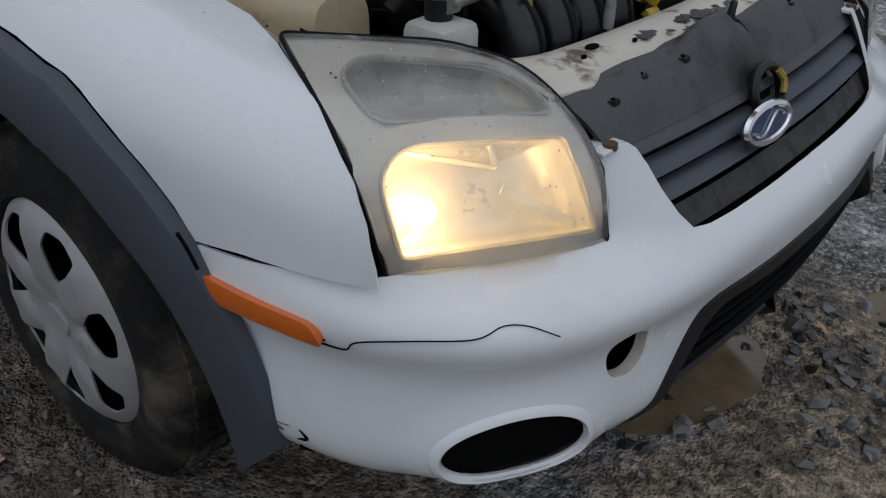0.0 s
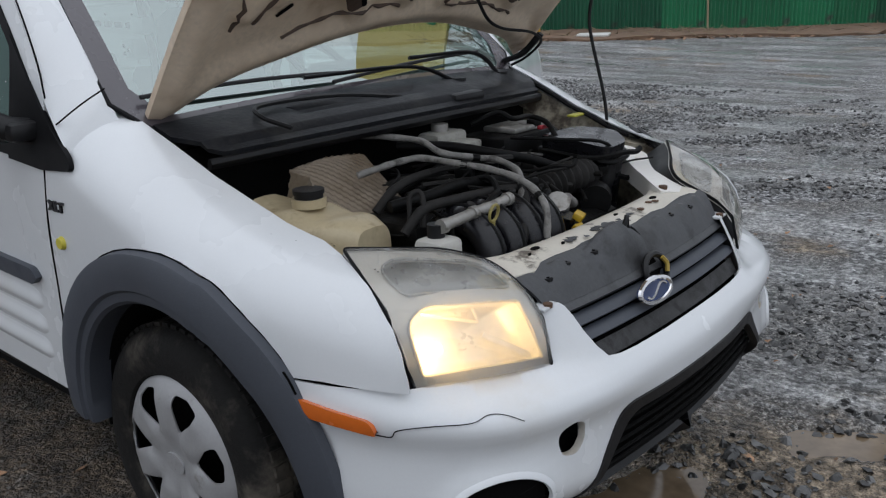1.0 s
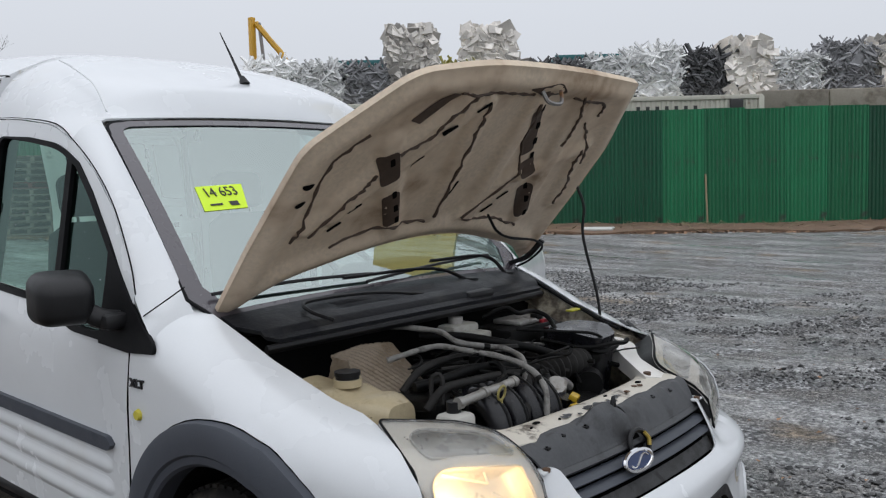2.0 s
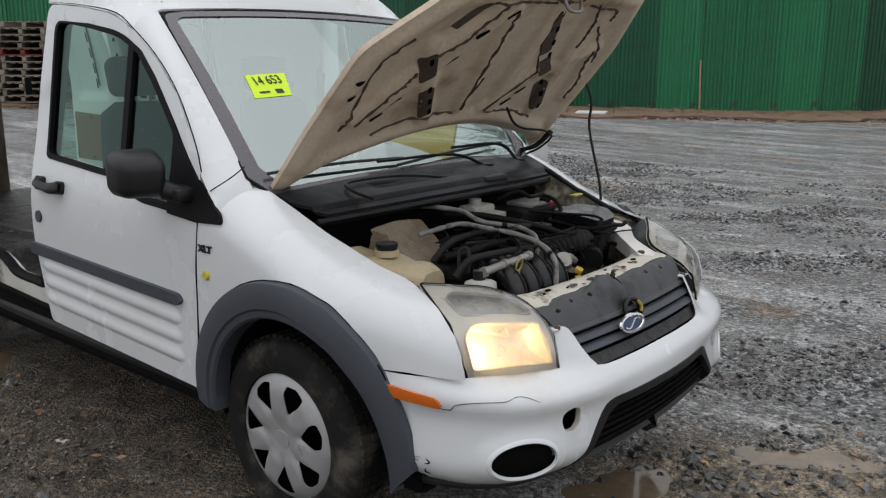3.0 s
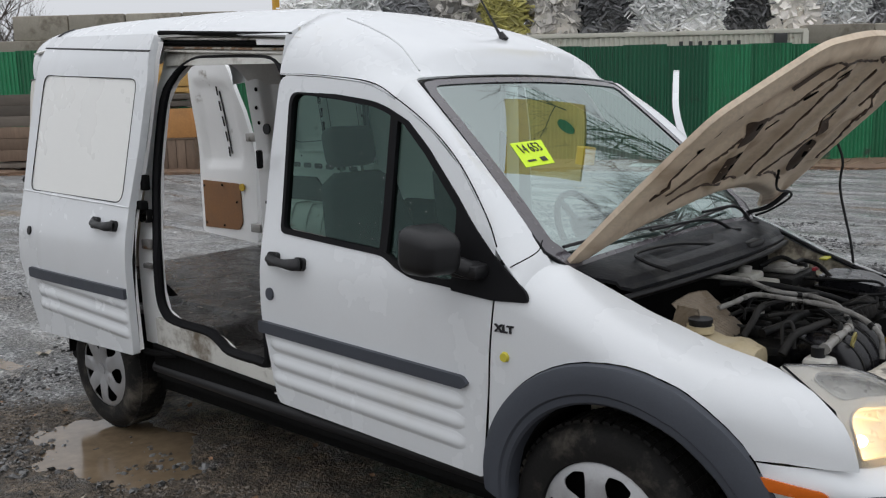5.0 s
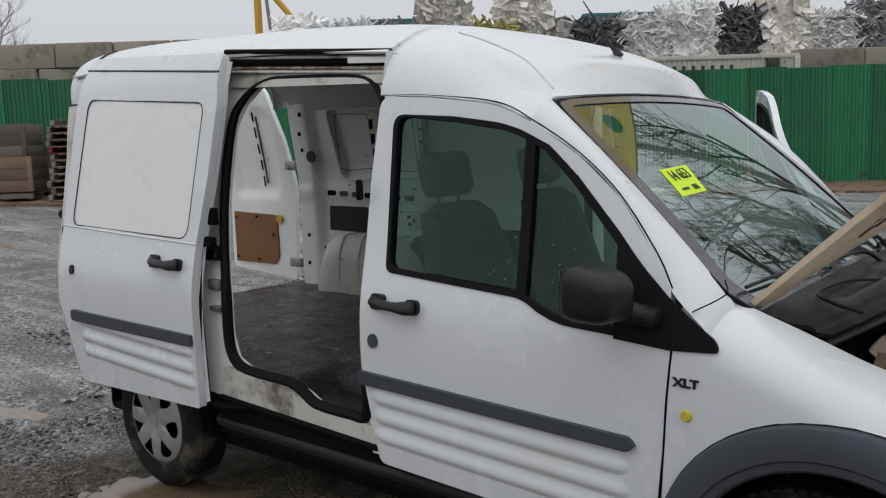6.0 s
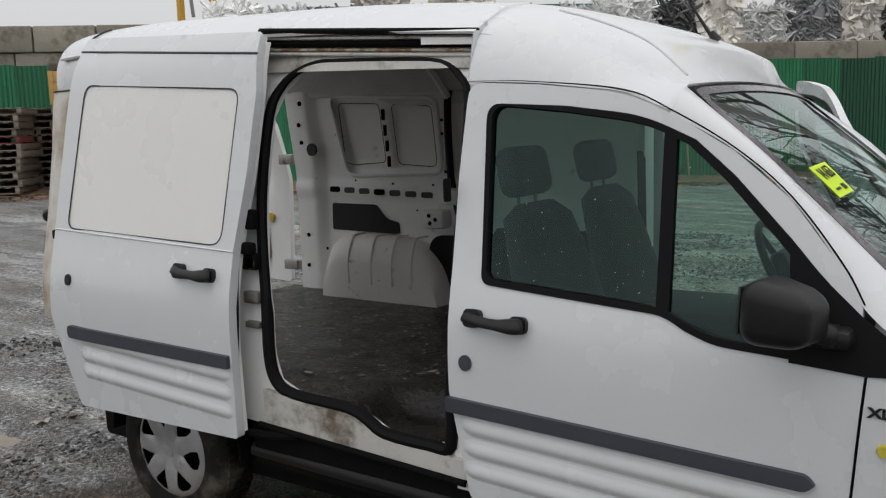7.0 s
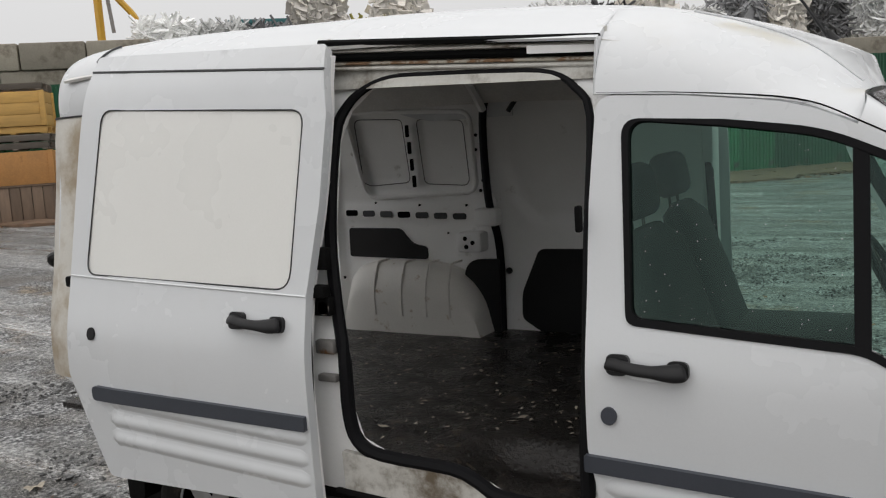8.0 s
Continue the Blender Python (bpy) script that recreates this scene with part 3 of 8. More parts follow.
def fence_panel_mesh(width, height):
    rows = [[], []]
    n = round(width / 0.1)
    for i in range(n):
        for du, d in ((0.0, 0.0), (0.035, 0.0), (0.05, 0.024), (0.085, 0.024)):
            for r, z in zip(rows, (0.0, height)):
                r.append((i * 0.1 + du, -d, z))
    return thicken(loft(rows), 0.003)


fence = thing("fence", "tall green corrugated steel fence with dents", "fence")
PANEL_W = 1.056
PANELS = {}
for i in range(-18, 19):
    s = 3.12 + i * PANEL_W
    x, y = yard(s, 0)
    dark = not (0 <= i < 5) and i >= -8 or i in (-12, -13)
    if dark not in PANELS:
        ob = part("fence_panel", fence_panel_mesh(PANEL_W + 0.01, 2.93), DARK_GREEN if dark else FENCE_GREEN, fence, smooth=20)
        PANELS[dark] = ob.data
    else:
        ob = new("fence_panel", PANELS[dark])
        ob.parent = fence
    zb = 0.12 + 0.014 * max(0, 3 - s) + 0.02 * math.sin(i * 2.3)
    ob.matrix_local = Matrix.Translation((x, y, zb)) @ Matrix.Rotation(math.atan2(FENCE_WAY.y, FENCE_WAY.x), 4, "Z") @ Matrix.Rotation(radians(0.6 * math.sin(i * 5.1)), 4, "X")
tagged(part("stick", tube([(*yard(4.18, 0.35), 0.15), (*yard(4.22, 0.1), 1.42)], 0.025, 6), DRY), "thin pale stick leaning on the fence", "stick")

# ---- the van: x ahead, y to its left, wheels on z = 0 ----
van = thing("van", "white high-roof panel van, hood and doors open, one headlight lit", "van")

V_OF_Z = smooth_table([(-0.1, 0.84), (0.25, 0.868), (0.45, 0.886), (0.8, 0.897), (0.95, 0.894), (1.05, 0.880), (1.2, 0.846), (1.5, 0.790), (1.73, 0.745), (1.87, 0.705), (2.0, 0.63)])
NOSE_UP = smooth_table([(-4.2, 1.0), (-0.1, 1.0), (0.1, 0.997), (0.3, 0.985), (0.42, 0.962), (0.5, 0.938), (0.56, 0.913), (0.62, 0.884), (0.667, 0.858), (0.75, 0.80), (0.9, 0.70)])
NOSE_LOW = smooth_table([(-4.2, 1.0), (-0.1, 1.0), (0.1, 0.998), (0.3, 0.99), (0.38, 0.976), (0.47, 0.961), (0.56, 0.940), (0.655, 0.906), (0.735, 0.853), (0.9, 0.74)])
TAIL = smooth_table([(-3.9, 0.95), (-3.7, 0.965), (-3.5, 0.985), (-3.2, 0.997), (-2.8, 1.0), (1.0, 1.0)])


def half_width(x, z):
    k = smoothstep(0.62, 0.85, z)
    return V_OF_Z(z) * (NOSE_LOW(x) * (1 - k) + NOSE_UP(x) * k) * TAIL(x)


def side_r(x, z):
    return (x, -half_width(x, z), z)


def on_side(off):
    return lambda x, z: (x, -half_width(x, z) - off, z)


# front door, closed
DOOR_TOP = [(-1.462, 1.716), (-1.229, 1.698), (-0.969, 1.664), (-0.83, 1.604), (-0.661, 1.505), (-0.52, 1.388), (-0.397, 1.235), (-0.345, 1.146), (-0.333, 0.99)]
door_outline = rpoly([(-1.475, 1.43), (-1.462, 1.712, 0.05), (-1.229, 1.694), (-0.969, 1.66, 0.2), (-0.83, 1.60, 0.1), (-0.661, 1.50), (-0.52, 1.384), (-0.40, 1.232), (-0.349, 1.143),
                      (-0.337, 0.99), (-0.358, 0.71), (-0.390, 0.412, 0.02), (-0.774, 0.428), (-1.41, 0.452, 0.03), (-1.44, 0.62), (-1.472, 0.79), (-1.474, 1.10)])
WIN_OUT = rpoly([(-1.392, 1.648, 0.05), (-1.134, 1.63), (-0.905, 1.597, 0.12), (-0.76, 1.53), (-0.655, 1.44), (-0.512, 1.29), (-0.42, 1.185), (-0.36, 1.105), (-0.352, 1.0, 0.02),
                 (-0.545, 1.014), (-0.68, 1.022, 0.1), (-0.754, 1.05), (-0.815, 1.083, 0.08), (-1.091, 1.102), (-1.368, 1.122, 0.03)])


def rib(x0, x1, zc, off, parent):
    """A pressed rib along the lower door, rounded at both ends."""
    rows = []
    for k in range(33):
        t = 0.5 - 0.5 * math.cos(math.pi * k / 32)
        x = x0 + (x1 - x0) * t
        w = 0.02 + 0.98 * smoothstep(0.0, 0.035, min(t, 1 - t))
        row = []
        for j in range(15):
            u = -1 + 2 * j / 14
            z = zc - 0.045 * (x + 1.44) + 0.034 * u * (0.55 + 0.45 * w)
            peak = 0.5 + 0.5 * math.cos(math.pi * (u + 0.25) / (1.25 if u > -0.25 else 0.75))
            p = on_side(off + 0.0085 * w * peak - 0.0015 * (abs(u) > 0.95))(x, z)
            row.append(p)
        rows.append(row)
    return part("rib", loft(rows), WHITE, parent, smooth=70)


front_door = part("front_door", sheet(door_outline, side_r, [WIN_OUT], 0.03, 0.03), WHITE, van)
WIN_GLASS = rpoly([(-1.368, 1.634, 0.05), (-1.134, 1.606), (-0.905, 1.570, 0.12), (-0.78, 1.512), (-0.675, 1.42), (-0.532, 1.27), (-0.46, 1.185), (-0.46, 1.05, 0.02),
                   (-0.545, 1.042), (-0.68, 1.05, 0.1), (-0.754, 1.076), (-0.815, 1.109, 0.08), (-1.091, 1.128), (-1.348, 1.146, 0.03)])
WIN_GLASS = [(-0.95 + (x + 0.95) * 1.014, 1.33 + (z - 1.33) * 1.03) for x, z in WIN_GLASS]
part("window_frame", sheet(WIN_OUT, on_side(0.004), [WIN_GLASS], 0.03, 0.03), SEAL, front_door)
for zc in (0.692, 0.624, 0.556):
    rib(-1.43, -0.455, zc, 0.0, front_door)
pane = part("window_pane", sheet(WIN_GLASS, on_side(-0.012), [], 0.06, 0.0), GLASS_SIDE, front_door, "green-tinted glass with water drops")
pane.visible_shadow = False
rdrop = random.Random(9)
drops = bmesh.new()
for i in range(150):
    x_, z_ = rdrop.uniform(-1.34, -0.55), 1.13 + 0.46 * rdrop.random() ** 1.3
    if z_ > 1.60 - 0.9 * max(0.0, x_ + 0.88) - 0.02 or -0.85 < x_ < -0.79:
        continue
    bmesh.ops.create_icosphere(drops, subdivisions=1, radius=0.0006 + 0.0012 * rdrop.random() ** 2, matrix=Matrix.Translation(on_side(-0.0115)(x_, z_)) @ Matrix.Diagonal((1, 0.5, 1.3, 1)))
tagged(part("water_drops", drops, DROP, pane, "clear water drops"), kind="stuff")
part("window_divider", sheet([(-0.845, 1.565), (-0.81, 1.545), (-0.80, 1.09), (-0.835, 1.09)], on_side(0.002), [], 0.03, 0.02), SEAL, front_door)
part("rub_strip", sheet(rpoly([(-1.478, 0.776, 0.005), (-0.45, 0.738, 0.02), (-0.432, 0.716), (-0.452, 0.696, 0.02), (-1.478, 0.730, 0.005)]), on_side(0.016), [], 0.03, 0.016), GREY_PLASTIC, front_door)

# fender
ARCH_OUT = [(-0.375, 0.39), (-0.36, 0.55), (-0.30, 0.68), (-0.175, 0.79), (-0.02, 0.85), (0.12, 0.866), (0.27, 0.82), (0.40, 0.735), (0.485, 0.632), (0.54, 0.51), (0.553, 0.40)]
ARCH_IN = [(-0.29, 0.36), (-0.272, 0.50), (-0.19, 0.64), (-0.062, 0.718), (0.085, 0.747), (0.232, 0.711), (0.342, 0.63), (0.426, 0.511), (0.463, 0.377), (0.46, 0.30)]


def even_arch(points, n=26):
    """The arch's points drawn onto one even curve round the hub."""
    cx_, cz_ = 0.09, 0.36
    ang = [math.atan2(z - cz_, x - cx_) for x, z in points]
    ang = [a + 2 * math.pi if a < -1.0 else a for a in ang]
    rad = [math.hypot(x - cx_, z - cz_) for x, z in points]
    fit_ = np.polyfit(ang, rad, 5)
    return [(cx_ + np.polyval(fit_, a) * math.cos(a), cz_ + np.polyval(fit_, a) * math.sin(a)) for a in np.linspace(ang[0], ang[-1], n)]


ARCH_OUT, ARCH_IN = even_arch(ARCH_OUT), even_arch(ARCH_IN)
FEND_TOP = smooth_table([(-0.5, 1.19), (-0.3, 1.13), (-0.09, 1.055), (0.05, 1.0), (0.12, 0.973), (0.18, 0.957), (0.28, 0.924), (0.405, 0.895), (0.53, 0.868), (0.7, 0.82)])


def fender_surf(sign):
    """The nose's middle lies a little right of the body's: the left wing is drawn in towards it."""
    def f(x, q):
        """q below 0.93: a height; above it an arc over the shoulder, inwards."""
        zs = FEND_TOP(x) - 0.14
        pull = 0.10 * smoothstep(-0.25, 0.5, x) if sign > 0 else 0.0
        if q <= zs:
            return (x, sign * half_width(x, q) - pull, q)
        a = min((q - zs) / 0.20, 1.0) * math.pi / 2
        w = half_width(x, zs)
        edge = 0.715 - 0.04 * smoothstep(0.3, 0.7, x)
        return (x, sign * (w - (w - edge) * (1 - math.cos(a))) - pull, zs + 0.14 * math.sin(a))
    return f


def fender_outline():
    top = [(x, FEND_TOP(x) + 0.058) for x in (-0.18, -0.05, 0.08, 0.2, 0.3, 0.4)]
    arch = [p for p in ARCH_OUT]
    hl = [(0.462, 0.923), (0.53, 0.88), (0.562, 0.857), (0.59, 0.832), (0.638, 0.786), (0.664, 0.745), (0.679, 0.70), (0.682, 0.680)]
    return [(-0.33, 0.99), (-0.332, 1.06), (-0.325, 1.11), (-0.305, FEND_TOP(-0.30) + 0.058)] + top + hl + [(0.60, 0.680), (0.52, 0.681), (0.455, 0.676)] + [(x, z + 0.004) for x, z in arch[::-1] if z < 0.66 and x < 0 or z >= 0.66 and x < 0.44] + [(-0.372, 0.42), (-0.352, 0.71)]


fender = part("fender", sheet(fender_outline(), fender_surf(-1), [], 0.03, 0.004, False), WHITE, van, "white painted front wing with chips")
part("fender", sheet(fender_outline(), fender_surf(1), [], 0.04, 0.004, True), WHITE, van)


def arch_band(outer, inner, surf, proud, name, parent):
    o, i = smooth_line([(*p, 0) for p in outer], 6), smooth_line([(*p, 0) for p in inner], 6)
    k = 90
    rows = []
    for t in range(k + 1):
        u = t / k
        a, b = o[round(u * (len(o) - 1))], i[round(u * (len(i) - 1))]
        row = []
        for s, d in ((0.0, 0.0), (0.03, proud * 0.9), (0.08, proud), (0.45, proud * 1.15), (0.70, proud * 1.1), (0.76, proud * 0.75), (0.93, proud * 0.7), (1.0, proud * 0.3), (1.0, -0.05)):
            x, z = a.x + (b.x - a.x) * s, a.y + (b.y - a.y) * s
            p = surf(x, z)
            row.append((p[0], p[1] + (d if p[1] > 0 else -d), p[2]))
        rows.append(row)
    return part(name, loft(rows), GREY_PLASTIC, parent, "dark grey plastic wheel arch flare", smooth=35)


arch_band(ARCH_OUT, ARCH_IN, fender_surf(-1), 0.022, "wheel_arch_flare", van)

# ---- roof, pillars ----
WS_TOP, WS_LOW = Vector((-0.80, 0, 1.672)), Vector((-0.195, 0, 1.128))


def screen(y, t):
    """The windscreen: t from 0 at the roof to 1 at the cowl."""
    p = WS_TOP.lerp(WS_LOW, t)
    bow = 0.028 * (1 - (y / 0.68) ** 2) + 0.012 * math.sin(math.pi * t)
    return (p.x + bow * 0.67 - 0.02, y, p.z + bow * 0.74 - 0.012)


ROOF_H = smooth_table([(-3.75, 2.05), (-3.5, 2.08), (-2.6, 2.075), (-2.0, 2.045), (-1.5, 1.995), (-1.2, 1.925), (-0.97, 1.828), (-0.80, 1.715), (-0.70, 1.655)])
SEAM = lerp_table([(-1.462, 1.716), (-1.229, 1.698), (-0.969, 1.664), (-0.83, 1.604), (-0.76, 1.56)])


def roof_point(x, zb, w):
    """w from -1 (right lower edge) to 1 (left lower edge)."""
    h, n, a, z0 = ROOF_H(x), 3.6 + 1.3 * smoothstep(-2.5, -3.3, x), 0.768 * TAIL(x), 1.45
    front = smoothstep(-1.1, -0.78, x)
    a -= 0.02 * front
    z0 -= 0.15 * front
    b = h - z0
    lo = math.asin(min(1, ((zb - z0) / b)) ** (n / 2))
    ang = lo + (w + 1) / 2 * (math.pi - 2 * lo)
    c, s = math.cos(ang), math.sin(ang)
    y = -a * math.copysign(abs(c) ** (2 / n), c)
    z = z0 + b * abs(s) ** (2 / n)
    edge = a * math.cos(lo) ** (2 / n)
    y *= 1 + ((half_width(x, zb) + 0.001) / edge - 1) * abs(w) ** 6
    bow = 0.07 * (1 - min(1, (y / 0.68) ** 2)) * smoothstep(-1.3, -0.8, x)
    return (x + bow, y, z)


def roof_mesh():
    cols = [(x, SEAM(x)) for x in np.linspace(-0.80, -1.466, 14)] + [(-1.468, 1.866)] + [(x, 1.866 + (x + 1.468) * -0.085) for x in np.linspace(-1.5, -2.385, 12)] + [(-2.388, 1.70)] + [(x, 1.70 + 0.09 * smoothstep(-2.8, -3.2, x)) for x in np.linspace(-2.45, -3.62, 16)]
    ws = [float(t) for t in np.linspace(-1, 1, 49)]
    rows = [[roof_point(x, zb, w) for w in ws] for x, zb in cols if x < -0.88]
    header = []
    for w in ws:
        if abs(w) > 0.9:
            a, b = Vector((-0.815, math.copysign(0.758, w), 1.592)), Vector(screen(math.copysign(0.672, w), -0.012))
            header.append(tuple(a.lerp(b, (1 - abs(w)) / 0.1) + Vector((0, 0, 0.006))))
        else:
            p = screen(0.672 * w / 0.9, -0.012)
            header.append((p[0], p[1], p[2] + 0.008))
    rows.insert(0, header)
    last = rows[-1]
    for k, (dx, sc) in enumerate(((0.05, 0.985), (0.085, 0.95), (0.10, 0.90))):
        rows.append([(p[0] - dx, p[1] * sc, 1.7 + (p[2] - 1.7) * (sc - 0.02 * k)) for p in last])
    return thicken(loft(rows), 0.008)


part("roof", roof_mesh(), WHITE, van, "white high roof", smooth=50)

# windscreen pillars, from the roof's corner to the wing
for sg in (-1, 1):
    outer = smooth_line([(-0.835, 1.600, 0), (-0.664, 1.504, 0), (-0.523, 1.388, 0), (-0.404, 1.236, 0), (-0.350, 1.146, 0), (-0.285, 1.085, 0), (-0.225, 1.035, 0)], 6)
    rows = []
    for i, p in enumerate(outer):
        t = i / (len(outer) - 1)
        a = Vector((p.x, sg * half_width(p.x, p.y), p.y))
        b = Vector(screen(sg * (0.672 + 0.095 * t), -0.01 + 1.06 * t)) + Vector((0, 0, 0.004))
        row = []
        for k in (0.0, 0.1, 0.3, 0.5, 0.7, 0.9, 1.0):
            q = a.lerp(b, k)
            q += Vector((0.5, sg * 0.6, 0.6)).normalized() * (0.022 * (1 - 0.6 * smoothstep(0.6, 0.95, t)) * math.sin(math.pi * k) ** 0.8 - 0.016 * smoothstep(0.92, 1.0, t))
            row.append(tuple(q))
        row.append(tuple(b + Vector((-0.02, 0, -0.02))))
        row.insert(0, tuple(a + Vector((0, -sg * 0.02, 0))))
        rows.append(row)
    part("windscreen_pillar", loft(rows), WHITE, van, smooth=60)

# ---- front bumper ----
NOSE_Y = -0.055  # the nose's middle line
PLAN = smooth_line([(0.905, 0.0, 0), (0.899, 0.165, 0), (0.878, 0.385, 0), (0.840, 0.545, 0), (0.790, 0.645, 0), (0.730, 0.707, 0), (0.655, 0.755, 0), (0.56, 0.785, 0), (0.47, 0.803, 0), (0.38, 0.816, 0)], 10)
PLAN_S = [0.0]
for a, b in zip(PLAN, PLAN[1:]):
    PLAN_S.append(PLAN_S[-1] + (b - a).length)
PX, PY = lerp_table(list(zip(PLAN_S, [p.x for p in PLAN]))), lerp_table(list(zip(PLAN_S, [p.y for p in PLAN])))
S_OF_Y = lerp_table([(p.y, s) for p, s in zip(PLAN, PLAN_S)])
S_OF_X = lerp_table(sorted((p.x, s) for p, s in zip(PLAN, PLAN_S)))
LEDGE_Z = smooth_table([(0.0, 0.640), (0.3, 0.644), (0.46, 0.652), (0.62, 0.657), (0.76, 0.668), (0.9, 0.676), (1.0, 0.680), (1.3, 0.680)])
LEDGE_D = smooth_table([(0.0, -0.042), (0.3, -0.036), (0.37, -0.040), (0.463, -0.070), (0.62, -0.074), (0.757, -0.056), (0.83, -0.028), (0.95, -0.008), (1.05, 0.0), (1.3, 0.0)])
FOG_S, FOG_Z = S_OF_Y(0.626), 0.446
HOLE_S, HOLE_Z = S_OF_Y(0.476), 0.533
END0, END1 = S_OF_X(0.549), S_OF_X(0.485)


def bumper_surf(s, z):
    """s: along the plan from the nose's middle line, to the right positive."""
    k = abs(s)
    e = 0.01
    px, py = PX(k), PY(k)
    t = Vector((PX(k + e) - PX(max(0, k - e)), PY(k + e) - PY(max(0, k - e)))).normalized()
    n = Vector((t.y, -t.x))
    zl, dl = LEDGE_Z(k), LEDGE_D(k)
    r = z - zl
    side = smoothstep(0.15, 0.4, k)
    if r > 0:
        d = dl - 0.52 * r
    elif r > -0.055:
        u = (r + 0.055) / 0.055
        d = dl * u ** 2.2 + 0.007 * (1 - u) * side
    elif r > -0.115:
        u = (r + 0.115) / 0.06
        d = (-0.010 + 0.017 * u * u * (3 - 2 * u)) * side
    else:
        d = -0.010 * smoothstep(-0.23, -0.115, r) * side
    if z < 0.44:
        d -= 1.1 * (0.44 - z) ** 2 / 0.12
    fx, fz = (k - FOG_S) / 0.15, (z - FOG_Z) / 0.088
    g = fx * fx + fz * fz
    if g < 1:
        d += 0.016 * (1 - g) ** 0.8
    if k > 0.95:
        d -= 0.03 * smoothstep(0.42, 0.28, z)
    x, y = px + n.x * d, py + n.y * d
    return (x, NOSE_Y - y if s > 0 else NOSE_Y + y, z)


def bumper_outline():
    r = [(0.0, 0.640), (0.24, 0.642), (0.30, 0.644), (0.338, 0.650), (0.358, 0.672), (0.376, 0.704), (0.388, 0.735), (0.398, 0.754), (0.408, 0.761), (0.452, 0.761), (0.460, 0.752), (0.461, 0.70), (0.464, 0.662), (0.54, 0.666), (0.62, 0.668), (0.74, 0.674), (0.80, 0.674), (0.93, 0.675),
         (END1 + 0.03, 0.672), (END1 + 0.03, 0.64), (END0 + 0.03, 0.53), (END0 + 0.02, 0.43), (END0 + 0.01, 0.39), (END0 - 0.03, 0.366), (0.98, 0.352), (0.80, 0.346), (0.62, 0.348), (0.475, 0.352), (0.45, 0.345), (0.0, 0.33)]
    left = [(-s, z) for s, z in r[1:-1]][::-1]
    return r + left


def low_opening(grow=0.0):
    g = grow
    return rpoly([(-0.455 - g, 0.358 - g, 0.02), (-0.405 - g, 0.44, 0.06), (-0.315 - g, 0.540 + g, 0.04), (0.315 + g, 0.540 + g, 0.04), (0.405 + g, 0.44, 0.06), (0.455 + g, 0.358 - g, 0.02)])


fog_hole = lambda sg: ellipse(sg * FOG_S, FOG_Z, 0.094, 0.054)
small_hole = lambda sg: rpoly([(sg * (HOLE_S + 0.036), HOLE_Z + 0.002, 0.015), (sg * (HOLE_S + 0.030), HOLE_Z + 0.026, 0.012), (sg * (HOLE_S - 0.004), HOLE_Z + 0.038, 0.02), (sg * (HOLE_S - 0.034), HOLE_Z + 0.022, 0.015), (sg * (HOLE_S - 0.036), HOLE_Z - 0.012, 0.015), (sg * (HOLE_S - 0.012), HOLE_Z - 0.037, 0.02), (sg * (HOLE_S + 0.026), HOLE_Z - 0.03, 0.015)])
bumper = part("front_bumper", sheet(bumper_outline(), bumper_surf, [low_opening(), fog_hole(1), fog_hole(-1), small_hole(1), small_hole(-1)], 0.018, 0.006, True), WHITE, van, "scuffed white plastic bumper with a crack", smooth=60)


def behind(surf, depth):
    """The same surface, set back towards the van's middle."""
    def f(s, z):
        x, y, zz = surf(s, z)
        return (x - depth, NOSE_Y + (y - NOSE_Y) * (1 - 0.35 * depth), zz)
    return f


for sg in (1, -1):
    rows = []
    for ru, rv, lift, deep in ((0.110, 0.068, -0.002, 0.0), (0.106, 0.064, 0.002, 0.0), (0.101, 0.060, 0.005, 0.0), (0.096, 0.056, 0.005, 0.0), (0.093, 0.053, 0.001, 0.0), (0.092, 0.052, -0.012, 0.0)):
        rows.append([tuple(Vector(behind(bumper_surf, deep)(*p)) + Vector((0.75, -0.66 * sg, 0)) * lift) for p in ellipse(sg * FOG_S, FOG_Z, ru, rv, 40)])
    part("fog_lamp_ring", loft(rows, closed_u=True), WHITE, bumper, smooth=60)
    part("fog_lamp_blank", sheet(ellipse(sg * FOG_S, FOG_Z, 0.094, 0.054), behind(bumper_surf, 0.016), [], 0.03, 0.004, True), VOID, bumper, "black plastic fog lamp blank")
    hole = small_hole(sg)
    # darker lining and a near-black back put the hole's shade into colour
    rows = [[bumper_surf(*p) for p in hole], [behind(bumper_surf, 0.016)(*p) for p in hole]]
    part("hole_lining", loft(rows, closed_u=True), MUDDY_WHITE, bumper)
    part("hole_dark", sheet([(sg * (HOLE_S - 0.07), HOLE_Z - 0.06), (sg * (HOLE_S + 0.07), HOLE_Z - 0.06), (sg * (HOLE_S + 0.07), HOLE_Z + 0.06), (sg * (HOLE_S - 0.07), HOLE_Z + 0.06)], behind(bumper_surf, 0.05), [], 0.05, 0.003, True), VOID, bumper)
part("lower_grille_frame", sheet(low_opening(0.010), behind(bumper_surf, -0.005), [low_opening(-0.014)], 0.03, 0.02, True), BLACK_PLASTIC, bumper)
# near-black backing colours in the shade behind the lower slats
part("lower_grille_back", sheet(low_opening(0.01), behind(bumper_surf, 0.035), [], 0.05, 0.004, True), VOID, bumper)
for i in range(8):
    z = 0.376 + 0.02 * i
    w = 0.435 - max(0.0, z - 0.42) * 0.9 - (z - 0.362) * 0.25
    part("grille_slat", tube([behind(bumper_surf, 0.022)(s, z) for s in np.linspace(-w, w, 13)], 0.0045, 6), UNDER, bumper)
